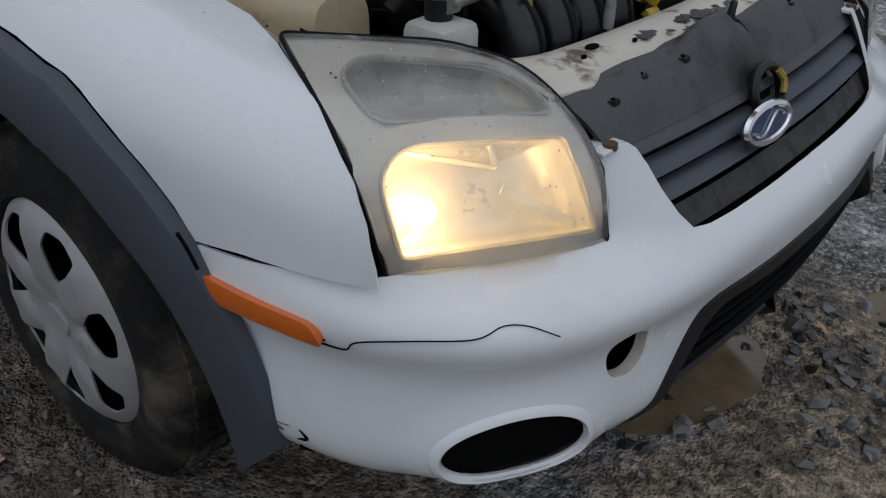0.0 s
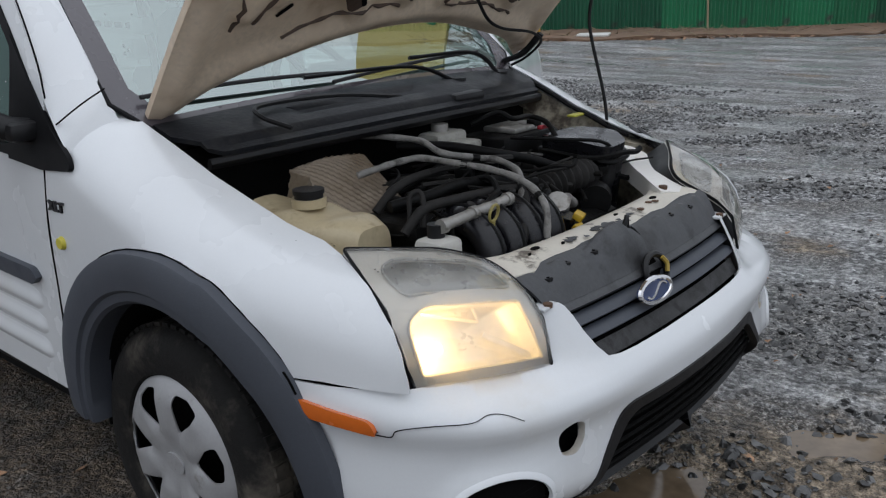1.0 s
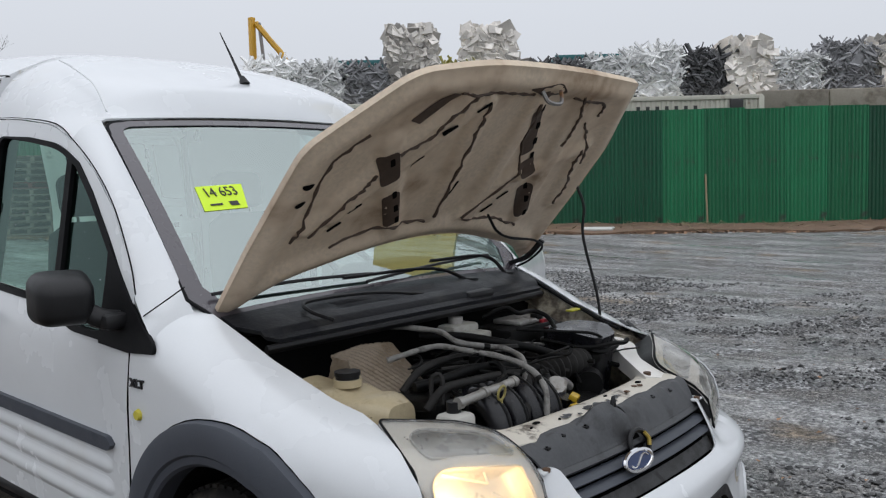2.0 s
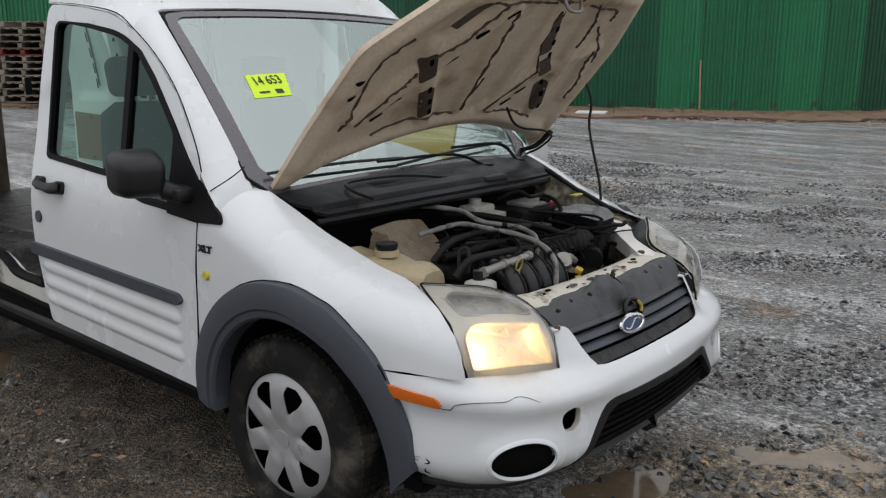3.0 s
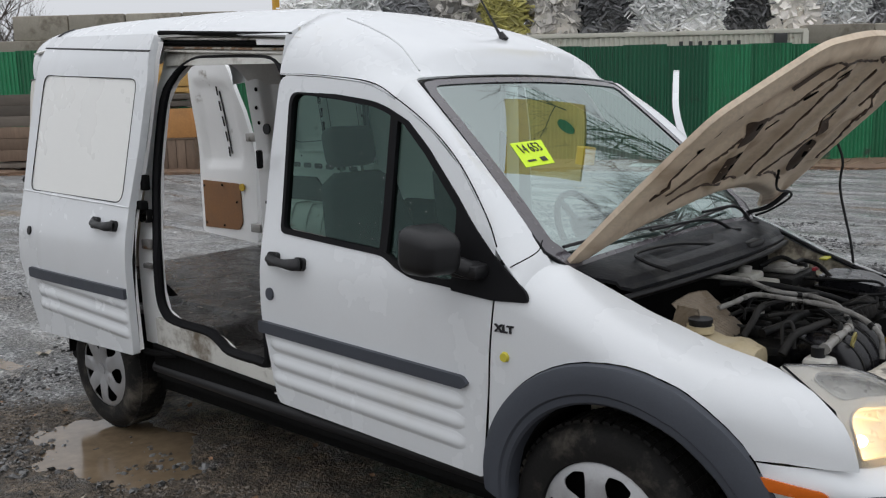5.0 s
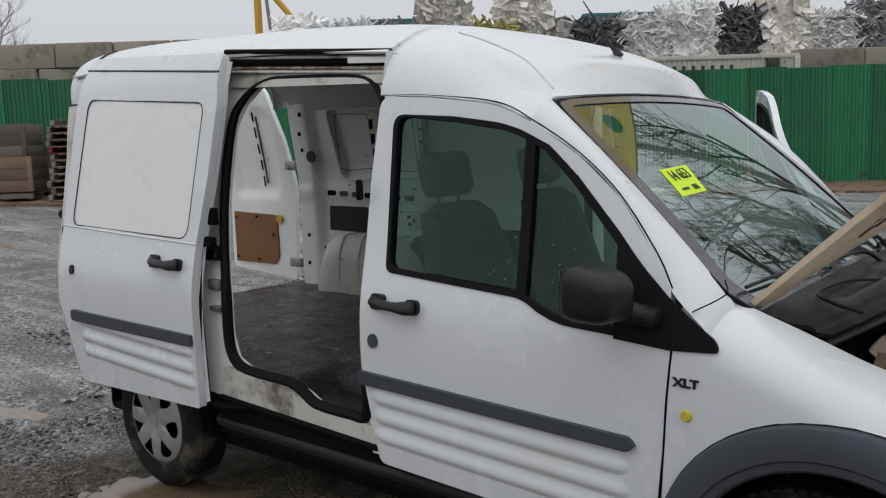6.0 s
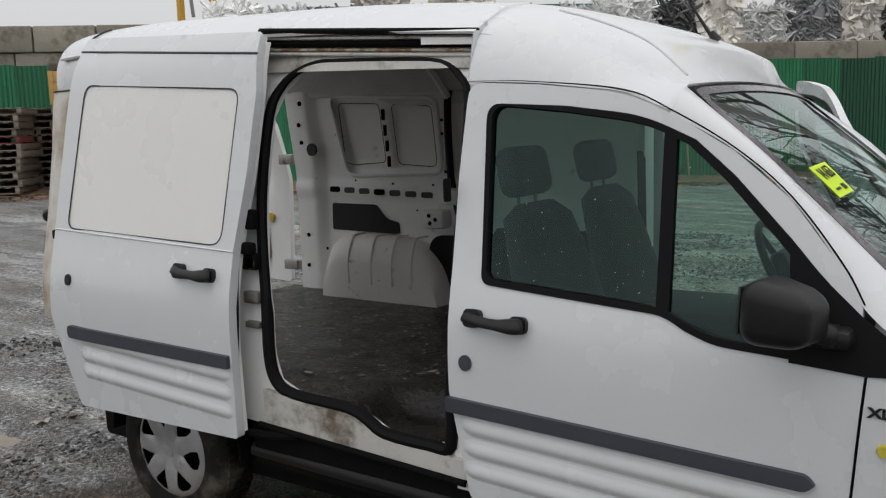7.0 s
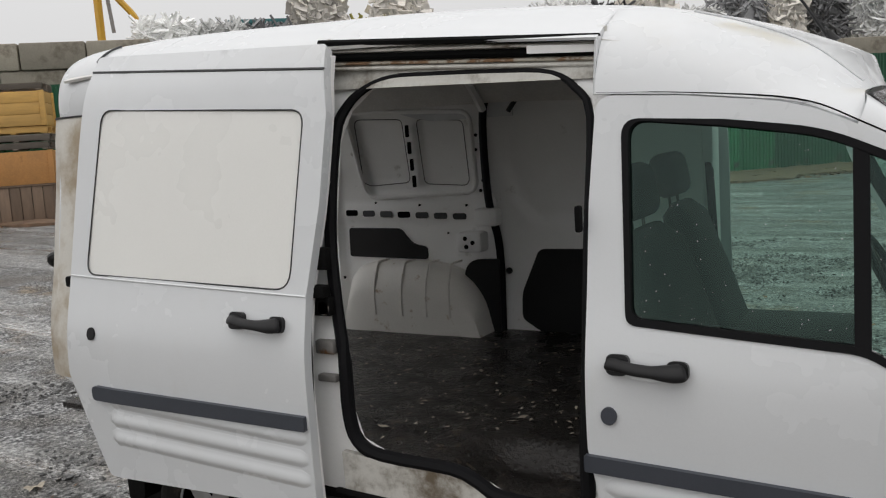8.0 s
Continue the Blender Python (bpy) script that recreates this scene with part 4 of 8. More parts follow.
part("lower_lip", tube([tuple(Vector(bumper_surf(s, 0.352)) - Vector((0.03, 0, 0.010))) for s in np.linspace(-0.93, 0.93, 33)], 0.02, 8, flat=0.7), BLACK_PLASTIC, bumper)
part("splash_shield", sheet([(-0.9, -0.06), (0.9, -0.06), (0.9, 0.0), (-0.9, 0.0)], lambda s, t: tuple(Vector(bumper_surf(s, 0.352)) + Vector((-0.06 + t, 0, -0.022 + t * 0.25))), [], 0.06, 0.006), UNDER, bumper)
# amber side marker, crack and scuffs
mk = lambda s, z: tuple(Vector(bumper_surf(s, z)) + Vector((0.004, -0.009, 0)))
part("side_marker", sheet(rpoly([(S_OF_X(0.468), 0.643, 0.005), (S_OF_X(0.472), 0.609, 0.005), (S_OF_X(0.630), 0.598, 0.010), (S_OF_X(0.620), 0.628, 0.016)]), mk, [], 0.015, 0.014, True), AMBER, bumper, "orange plastic side marker lens")
CRACK = [(S_OF_X(0.630), 0.606), (0.895, 0.600), (0.845, 0.597), (0.828, 0.614), (0.77, 0.623), (0.70, 0.624), (0.665, 0.631), (0.635, 0.627), (0.60, 0.612)]
on_bumper = lambda s, z: tuple(Vector(bumper_surf(s, z)) + Vector((0.0008, -0.0008, 0)))
part("crack", tube([on_bumper(*p) for p in CRACK], lambda t: 0.0013 - 0.0006 * t, 5), VOID, bumper, "thin black crack in the paint")
part("crack", tube([on_bumper(END0 - 0.01, 0.434), on_bumper(1.0, 0.438), on_bumper(0.93, 0.446)], 0.0005, 5), VOID, bumper)
for chain_, r_ in ((((END0 - 0.035, 0.446), (END0 - 0.045, 0.434), (END0 - 0.03, 0.428)), 0.0026), (((END0 - 0.03, 0.412), (END0 - 0.026, 0.398), (END0 - 0.04, 0.392)), 0.003), (((END0 + 0.01, 0.44), (END0 - 0.01, 0.437)), 0.0016), (((0.62, 0.470), (0.595, 0.474), (0.575, 0.480)), 0.0012)):
    part("scuff", tube([on_bumper(*p) for p in chain_], lambda t, r_=r_: r_ * (1.0 - 0.7 * abs(2 * t - 1)), 5), VOID, bumper)
for sg in (1, -1):
    p = Vector(bumper_surf(sg * 0.432, 0.756)) + Vector((-0.002, 0, 0.003))
    part("bolt", drum(0.010, 0.008, Matrix.Translation(p), 8), RUST, bumper, "rusty bolt head")
    part("finger_tab", box(-0.022, 0.014, -0.026, 0.026, -0.006, 0.001, 0.002, m=Matrix.Translation(p - Vector((0.006, 0, 0.001)))), WHITE, bumper)

# ---- headlights ----
HL = {"bo": Vector((0.664, -0.757, 0.668)), "bi": Vector((0.790, -0.506, 0.656)), "ti": Vector((0.612, -0.445, 0.836)), "to": Vector((0.474, -0.728, 0.892))}


def headlight_surf(sg, depth=0.0):
    def f(u, v):
        a, b = u / 0.30, v / 0.27
        p = HL["bo"].lerp(HL["bi"], a).lerp(HL["to"].lerp(HL["ti"], a), b)
        aa, bb = min(1, max(0, a)), min(1, max(0, b))
        out = Vector((0.80, -0.36, 0.45)).normalized()
        p = p + out * (0.062 * math.sin(math.pi * bb ** 0.9) + 0.022 * math.sin(math.pi * aa) * (1 - 0.3 * bb) - depth)
        return (p.x, p.y if sg > 0 else 2 * NOSE_Y - p.y, p.z)
    return f


HL_OUT = rpoly([(0.0, 0.0, 0.008), (0.300, 0.0, 0.008), (0.299, 0.10), (0.293, 0.19, 0.05), (0.272, 0.252, 0.05), (0.20, 0.275, 0.06), (0.0, 0.274, 0.01), (-0.003, 0.14)])
TURN = rpoly([(0.045, 0.168, 0.02), (0.268, 0.178, 0.012), (0.258, 0.222, 0.03), (0.225, 0.244, 0.03), (0.075, 0.250, 0.03), (0.034, 0.225, 0.03)])
MAIN = rpoly([(0.020, 0.020, 0.010), (0.280, 0.020, 0.010), (0.262, 0.146, 0.010), (0.060, 0.143, 0.035), (0.018, 0.108, 0.04)])


def hazy(name, haze, rough):
    """Clear plastic gone slightly milky: seen through, with a gloss and a little white haze."""
    m = glass(name, (0.97, 0.96, 0.93), rough=rough, clear=0.96, ior=1.5)
    n, l = m.node_tree.nodes, m.node_tree.links
    old = n["Material Output"].inputs[0].links[0].from_socket
    df, mx = n.new("ShaderNodeBsdfDiffuse"), n.new("ShaderNodeMixShader")
    tex, rng = n.new("ShaderNodeTexNoise"), n.new("ShaderNodeMapRange")
    tex.inputs["Scale"].default_value, tex.inputs["Detail"].default_value = 5.0, 2.0
    rng.inputs[1].default_value, rng.inputs[2].default_value, rng.inputs[3].default_value, rng.inputs[4].default_value = 0.35, 0.65, haze * 0.6, haze * 1.4
    df.inputs[0].default_value = (0.75, 0.74, 0.71, 1)
    l.new(tex.outputs[0], rng.inputs[0])
    l.new(rng.outputs[0], mx.inputs[0])
    l.new(old, mx.inputs[1])
    l.new(df.outputs[0], mx.inputs[2])
    l.new(mx.outputs[0], n["Material Output"].inputs[0])
    return m


BEZEL = material("brownish_silver_bezel", (0.66, 0.64, 0.60), 0.35, metal=0.2, spread=0.04, scale=8, stain=(0.50, 0.46, 0.41), stain_at=(0.46, 0.8), stain_scale=6)
BOWL = material("grey_reflector", (0.46, 0.46, 0.45), 0.3, metal=0.25, spread=0.15, scale=18)
LENS = hazy("hazed_clear_lens", 0.13, 0.05)
LIT = material("chromed_lamp_bowl", (0.93, 0.90, 0.84), 0.35, metal=0.25, spread=0.08, scale=14)
HOT = glow("lit_bulb", (1.0, 0.68, 0.30), 30.0)


def headlight(sg, lit):
    hl = part("headlight", sheet(HL_OUT, headlight_surf(sg, 0.010), [TURN, MAIN], 0.02, 0.006, sg < 0), BEZEL, van,
              "hazy clear headlight, lit warm yellow" if lit else "hazy clear headlight", smooth=60)
    for hole, depth, mat, nm in ((TURN, 0.030, BOWL, "upper_reflector"), (MAIN, 0.075, LIT if lit else BOWL, "main_reflector")):
        c = Vector((sum(p[0] for p in hole) / len(hole), sum(p[1] for p in hole) / len(hole)))
        rows = []
        for k, dd in ((1.0, 0.008), (0.985, 0.010 + 0.35 * depth), (0.90, 0.010 + 0.75 * depth), (0.60, 0.010 + depth), (0.002, 0.010 + depth)):
            rows.append([headlight_surf(sg, dd)(c.x + (p[0] - c.x) * k, c.y + (p[1] - c.y) * k) for p in hole])
        part(nm, loft(rows, closed_u=True), mat, hl, smooth=75)
        part("cell_rim", tube([headlight_surf(sg, 0.006)(*p) for p in hole], 0.0032, 6, closed=True, straight=True), BEZEL if nm == "main_reflector" else BOWL, hl)
    pane_ = part("lens", sheet(HL_OUT, headlight_surf(sg, 0.0), [], 0.022, 0.0, sg < 0), LENS, hl, "clear plastic lens with water drops", smooth=80)
    pane_.visible_shadow = False
    if lit:
        b = bmesh.new()
        bmesh.ops.create_uvsphere(b, u_segments=16, v_segments=10, radius=0.016, matrix=Matrix.Translation(headlight_surf(sg, 0.050)(0.068, 0.066)) @ Matrix.Diagonal((1.0, 1.3, 0.9, 1)))
        part("bulb", b, HOT, hl, "glowing bulb")
    mat = LIT if lit else BOWL
    ridge = lambda p0, p1, d0, d1, r: tube([headlight_surf(sg, d0)(*p0), headlight_surf(sg, (d0 + d1) / 2)((p0[0] + p1[0]) / 2, (p0[1] + p1[1]) / 2), headlight_surf(sg, d1)(*p1)], r, 6, flat=0.4)
    part("reflector_facet", ridge((0.075, 0.135), (0.185, 0.112), 0.055, 0.070, 0.006), mat, hl)
    part("reflector_facet", ridge((0.185, 0.085), (0.272, 0.030), 0.070, 0.045, 0.007), mat, hl)
    part("reflector_facet", ridge((0.185, 0.140), (0.187, 0.110), 0.060, 0.072, 0.004), mat, hl)
    hc = Vector((0.14, 0.135))
    rows = [[headlight_surf(sg, dd)(hc.x + (q[0] - hc.x) * kk, hc.y + (q[1] - hc.y) * kk) for q in HL_OUT] for kk, dd in ((1.0, 0.004), (0.985, 0.03), (0.93, 0.10), (0.6, 0.13), (0.02, 0.135))]
    part("headlight_housing", loft(rows, closed_u=True), BLACK_PLASTIC, hl)
    part("headlight_gasket", tube([headlight_surf(sg, 0.003)(*p) for p in HL_OUT], 0.0035, 6, closed=True, straight=True), SEAL, hl)
    if lit:
        rd = random.Random(6)
        bm = bmesh.new()
        for i in range(90):
            p = headlight_surf(sg, -0.0004)(rd.uniform(0.02, 0.27), 0.15 + 0.115 * rd.random() if i % 3 else rd.uniform(0.02, 0.26))
            bmesh.ops.create_icosphere(bm, subdivisions=1, radius=rd.uniform(0.0007, 0.0019), matrix=Matrix.Translation(p) @ Matrix.Diagonal((0.6, 1, 1, 1)))
        tagged(part("water_drops", bm, DROP, hl, "clear water drops"), kind="stuff")
    return hl


headlight(1, True)
headlight(-1, False)

# ---- grille ----
grille = new("grille")
grille.parent = van
tagged(grille, "dark plastic grille with a blue oval badge")


def grille_x(y, z):
    return 0.770 - 0.020 * ((y - NOSE_Y) / 0.37) ** 2 + (0.745 - z) * 0.86


def grille_surf(y, z):
    return (grille_x(y, z), y, z)


# near-black sheet: the shade behind the grille bars is its colour
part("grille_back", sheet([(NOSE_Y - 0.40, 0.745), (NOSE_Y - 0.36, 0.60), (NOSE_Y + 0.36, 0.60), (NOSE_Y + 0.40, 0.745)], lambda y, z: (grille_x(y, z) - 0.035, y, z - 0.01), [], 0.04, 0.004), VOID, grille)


def slat(z, w, deep, high, mat):
    """A slanted grille slat with a rounded nose."""
    prof = [(-deep, high * 0.55), (-0.3 * deep, high * 0.5), (0.0, high * 0.25), (0.006, 0.0), (0.0, -high * 0.3), (-0.4 * deep, -high * 0.45), (-deep, -high * 0.4)]
    return part("grille_bar", loft([[(grille_x(y, z) + dx, y, z + dz) for dx, dz in prof] for y in np.linspace(NOSE_Y - w, NOSE_Y + w, 19)], closed_u=True), mat, grille, smooth=50)


slat(0.733, 0.400, 0.030, 0.026, DUSTY_PLASTIC)
slat(0.706, 0.388, 0.028, 0.020, GREY_PLASTIC)
slat(0.681, 0.372, 0.028, 0.019, GREY_PLASTIC)
MESH_DIRT = material("dusty_black_mesh", (0.026, 0.026, 0.027), 0.6, spread=0.4, scale=14, fine=200, stain=(0.008, 0.008, 0.008), stain_at=(0.45, 0.6), stain_scale=40, bump=0.3, bump_scale=260)
part("grille_mesh", sheet([(NOSE_Y - 0.352, 0.0), (NOSE_Y + 0.352, 0.0), (NOSE_Y + 0.335, 1.0), (NOSE_Y - 0.335, 1.0)], lambda y, t: tuple(Vector(grille_surf(y, 0.668)).lerp(Vector(grille_surf(y, 0.640)), t) - Vector((0.012, 0, 0.004))), [], 0.05, 0.004), MESH_DIRT, grille, "dusty black mesh below the slats")

def cover_surf(y, t):
    """The dusty cover from the cross beam (t = 0) over to the grille's top (t = 1)."""
    r = y - NOSE_Y
    u = min(1.0, max(0.0, t))
    p = Vector((0.700 - 0.022 * (r / 0.43) ** 2, y, 0.812)).lerp(Vector((grille_x(y, 0.742) - 0.004, y, 0.742)), t)
    rise = 0.012 * math.sin(math.pi * u)
    rise += 0.030 * math.exp(-((y + 0.145) / 0.075) ** 4) * smoothstep(0.0, 0.18, u) * (1 - smoothstep(0.55, 0.95, u))
    for c, w in ((-0.365, 0.02), (-0.25, 0.012), (0.06, 0.02), (0.20, 0.016), (0.30, 0.012)):
        rise += 0.008 * math.exp(-((y - c) / w) ** 4) * smoothstep(0.1, 0.3, u) * (1 - smoothstep(0.7, 0.95, u))
    rise -= 0.009 * smoothstep(-0.40, -0.43, y) * (1 - u)
    return (p.x, p.y, p.z + rise)


COVER_OUT = [(NOSE_Y + r, t) for r, t in ((-0.428, 0.30), (-0.425, 0.10), (-0.405, 0.03), (-0.385, 0.08), (-0.368, 0.16), (-0.35, 0.10), (-0.335, -0.02), (-0.29, -0.05), (-0.22, -0.03), (-0.19, -0.08), (-0.10, -0.10), (-0.02, -0.06), (0.02, 0.02), (0.06, -0.04), (0.13, -0.08), (0.19, -0.02), (0.235, -0.06), (0.30, -0.09), (0.36, -0.04), (0.385, 0.08), (0.425, 0.02), (0.432, 0.26), (0.40, 1.0), (-0.40, 1.0))]
part("grille_cover", sheet(COVER_OUT, cover_surf, [rpoly([(-0.115, 0.12, 0.008), (-0.050, 0.12, 0.008), (-0.055, 0.46, 0.01), (-0.108, 0.40, 0.01)])], 0.016, 0.006), DUSTY_PLASTIC, grille, "dusty dark plastic cover over the grille", smooth=50)
for y, t in ((-0.41, 0.5), (-0.335, 0.32), (-0.245, 0.42), (0.13, 0.3), (0.24, 0.38)):
    p = Vector(cover_surf(y, t)) + Vector((0, 0, 0.003))
    part("clip", drum(0.011, 0.006, Matrix.Translation(p), 6), BLACK_PLASTIC, grille)
    part("clip_pin", drum(0.004, 0.010, Matrix.Translation(p), 8), VOID, grille)
part("hood_latch", box(0.690, 0.735, -0.118, -0.048, 0.775, 0.800, 0.006), VOID, grille)
part("hood_latch_pin", tube([(0.712, -0.10, 0.80), (0.715, -0.085, 0.842), (0.708, -0.07, 0.838), (0.705, -0.06, 0.80)], 0.006, 6), BLACK_PLASTIC, grille)
# oval badge, hanging loose before its round mount
bad = Vector((0.826, -0.160, 0.716))
turn = look(bad, bad + Vector((-1, 0.10, -0.25))) @ Matrix.Diagonal((1, 0.44, 1, 1))
CHROME_RIM = bmesh.new()
tube([turn @ Vector((0.058 * math.cos(a), 0.058 * math.sin(a), 0.004)) for a in np.linspace(0, 2 * math.pi, 33)[:-1]], 0.006, 6, closed=True, straight=True, bm=CHROME_RIM)
part("badge", drum(0.057, 0.012, turn, 32), material("blue_enamel", (0.02, 0.04, 0.12), 0.2, spread=0.1, coat=0.8), grille, "blue oval badge with a chrome rim")
part("badge_rim", CHROME_RIM, CHROME, grille, "chrome rim")
part("badge_mark", tube([turn @ Vector((x, 0.03 * math.sin(x * 70), 0.008)) for x in np.linspace(-0.038, 0.038, 12)], 0.0025, 5), CHROME, grille)
cup = Matrix.Translation((0.792, -0.085, 0.735)) @ Matrix.Rotation(radians(68), 4, "Y")
part("badge_mount", tube([cup @ Vector((0.036 * math.cos(a), 0.046 * math.sin(a), 0.0)) for a in np.linspace(0, 2 * math.pi, 25)[:-1]], 0.008, 8, closed=True, straight=True), BLACK_PLASTIC, grille, "black round badge mount")
part("mount_well", disc(0.036, 20, cup @ Matrix.Translation((0, 0, -0.012))), VOID, grille)
part("badge_clip", tube([cup @ Vector((0.014, 0.032, 0.008)), cup @ Vector((-0.004, 0.038, 0.010)), cup @ Vector((-0.022, 0.028, 0.008))], 0.0055, 6), material("yellow_plastic", (0.34, 0.24, 0.04), 0.45), grille)

# ---- cross beam, aprons, bay ----
BAY_CREAM = material("grimy_bay_paint", (0.40, 0.36, 0.28), 0.55, spread=0.2, scale=7, fine=90, stain=(0.07, 0.055, 0.04), stain_at=(0.46, 0.62), stain_scale=8)
beam_rows = []
for y in np.linspace(-0.50, 0.38, 40):
    r = y - NOSE_Y
    xb = 0.652 - 0.030 * (r / 0.45) ** 2
    flare = 0.022 * smoothstep(0.30, 0.45, abs(r))
    sq = [(-0.058, -0.08), (-0.058, -0.008), (-0.050, 0.0), (-0.030, 0.004), (0.0, 0.004), (0.012, 0.0), (0.036, -0.002), (0.060, -0.008), (0.066, -0.05)]
    beam_rows.append([(xb + dx - (flare if dx < 0 else 0), y, 0.812 + 0.008 * smoothstep(0.33, 0.45, abs(r)) + dz) for dx, dz in sq])
beam = part("radiator_beam", loft(beam_rows, closed_u=True), BEAM_WHITE, van, "chipped cream-white metal cross beam")
for y, x, ra in ((-0.319, 0.626, 0.010), (-0.36, 0.640, 0.004), (-0.25, 0.652, 0.004), (0.02, 0.63, 0.006), (0.22, 0.626, 0.010)):
    part("beam_hole", drum(ra, 0.004, pose(x, y, 0.8165, 0, 0, 0) @ Matrix.Diagonal((0.8, 1.35, 1, 1)), 12), VOID, beam)
rc = random.Random(17)
for i in range(26):
    y = rc.gauss(-0.06, 0.05)
    x = 0.668 + rc.uniform(-0.02, 0.018)
    a = rc.uniform(0, 6.28)
    k = rc.uniform(0.004, 0.012)
    part("paint_chip", sheet([(x + k * math.cos(a + t) * (1 + 0.5 * math.sin(3 * t)), y + 1.3 * k * math.sin(a + t)) for t in np.linspace(0, 6.28, 9)[:-1]], lambda x, y: (x, y, 0.8172 - 0.00002 * i), [], 0.02, 0.0006), DUSTY_PLASTIC, beam)
for x, y in ((0.64, 0.17), (0.655, 0.10), (0.648, 0.19)):
    part("rust_spot", drum(0.009, 0.002, pose(x, y, 0.8175), 9), RUST, beam)
for sg in (-1, 1):
    off = 0.0 if sg < 0 else 0.06
    ap = lambda x, z, s=sg, o=off: (x, s * (0.60 - o * smoothstep(-0.1, 0.5, x) + 0.06 * smoothstep(0.5, -0.1, x) - 0.03 * math.sin(9 * x)), z)
    part("inner_wing", sheet([(-0.12, 0.5), (0.62, 0.5), (0.62, 0.76), (0.55, 0.78), (0.40, 0.80), (0.1, 0.86), (-0.12, 0.97)], ap, [], 0.04, 0.004, sg > 0), BAY_CREAM, van, "grimy cream inner wing")
    rows = [[(x, sg * (0.60 - off * smoothstep(-0.1, 0.5, x) + 0.06 * smoothstep(0.5, -0.1, x)), FEND_TOP(x) - 0.10), (x, sg * (0.665 - 0.6 * off * smoothstep(-0.1, 0.5, x)), FEND_TOP(x) - 0.085), (x, sg * (0.70 - off * smoothstep(-0.1, 0.5, x) - 0.04 * smoothstep(0.3, 0.7, x)), FEND_TOP(x) - 0.03)] for x in np.linspace(-0.1, 0.42, 14)]
    part("wing_channel", thicken(loft(rows), 0.004), BAY_CREAM, van)
    # near-black box gives the shaded gap beside the headlight its darkness
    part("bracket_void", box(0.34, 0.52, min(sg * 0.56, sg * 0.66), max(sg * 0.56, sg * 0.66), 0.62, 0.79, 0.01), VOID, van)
part("wing_seal", tube([(x, 0.69 - 0.09 * smoothstep(-0.1, 0.46, x), FEND_TOP(x) - 0.012) for x in np.linspace(-0.1, 0.34, 12)], 0.006, 6), SEAL, van)
STRUT = rpoly([(0.345, 0.50, 0.01), (0.36, 0.575, 0.02), (0.42, 0.58, 0.02), (0.50, 0.475, 0.05), (0.585, 0.405), (0.665, 0.355, 0.01), (0.625, 0.27, 0.01), (0.57, 0.31, 0.03), (0.50, 0.385, 0.05), (0.42, 0.46, 0.04)])
part("headlight_bracket", sheet(STRUT, lambda x, y: (x, y, 0.868 - 0.20 * (x - 0.38) + 0.006 * math.sin(24 * x)), [ellipse(0.385, 0.535, 0.016, 0.012, 14)], 0.02, 0.05, False), RUSTY_WHITE, van, "cream metal headlight bracket with rust")
part("bracket_bolt", drum(0.012, 0.012, pose(0.615, 0.30, 0.826), 8), RUST, van, "rusty bolt")
part("wing_corner", sheet(rpoly([(0.27, 0.63, 0.01), (0.33, 0.70, 0.01), (0.40, 0.655, 0.02), (0.36, 0.60, 0.02)]), lambda x, y: (x, y, 0.885 - 0.15 * (x - 0.3)), [], 0.03, 0.02, False), BAY_CREAM, van)
for p0, p1 in (((0.31, 0.69, 0.905), (0.36, 0.645, 0.895)), ((0.33, 0.70, 0.90), (0.46, 0.61, 0.862))):
    part("hood_stop", tube([p0, p1], 0.012, 8), BLACK_PLASTIC, van)
part("bay_floor", box(-0.1, 0.62, -0.6, 0.6, 0.40, 0.42), UNDER, van)
part("firewall", box(-0.12, -0.10, -0.68, 0.68, 0.42, 1.02), UNDER, van)
# added near-black box that closes the view through the grille
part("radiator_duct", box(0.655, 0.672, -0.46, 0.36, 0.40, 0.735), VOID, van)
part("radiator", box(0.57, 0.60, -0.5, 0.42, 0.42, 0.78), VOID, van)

# ---- cowl, windscreen, wipers ----
LIP_X = lambda y: 0.052 - 0.09 * (y / 0.70) ** 2
WS_OUT = rpoly([(-0.665, 0.0, 0.05), (0.665, 0.0, 0.05), (0.762, 0.97), (0.70, 1.09, 0.03), (-0.70, 1.09, 0.03), (-0.762, 0.97)])
WS_IN = rpoly([(-0.625, 0.036, 0.05), (0.625, 0.036, 0.05), (0.700, 0.93), (0.65, 1.05, 0.03), (-0.65, 1.05, 0.03), (-0.700, 0.93)])
ws_scaled = lambda y, t: screen(y, t / 0.81)
sc = lambda pts: [(y, t * 0.81) for y, t in pts]
FRIT = material("black_glass_border", (0.060, 0.052, 0.060), 0.25, spread=0.1, coat=0.6)
wind = part("windscreen", sheet(sc(WS_OUT), ws_scaled, [], 0.05, 0.0, True), GLASS_WIND, van, "wet windscreen glass with a dark border")
wind.visible_shadow = False
part("screen_border", sheet(sc(WS_OUT), lambda y, t: tuple(Vector(ws_scaled(y, t)) + Vector((0.003, 0, 0.0033))), [sc(WS_IN)], 0.05, 0.002, True), FRIT, wind)
part("screen_seal", tube([tuple(Vector(ws_scaled(*p))) for p in sc(WS_OUT)], 0.007, 6, closed=True, straight=True), SEAL, wind)
# lot tag
TAG = material("yellow_green_tag_paper", (0.62, 0.86, 0.02), 0.6, spread=0.03)
TAG_AT = lambda y, t: tuple(Vector(screen(y, t)) + Vector((0.0014, 0, 0.0015)))
tag = part("lot_tag", sheet([(-0.520, 0.432), (-0.345, 0.432), (-0.382, 0.572), (-0.542, 0.572)], TAG_AT, [], 0.05, 0.001, True), TAG, van, "bright yellow-green paper lot tag on the glass")


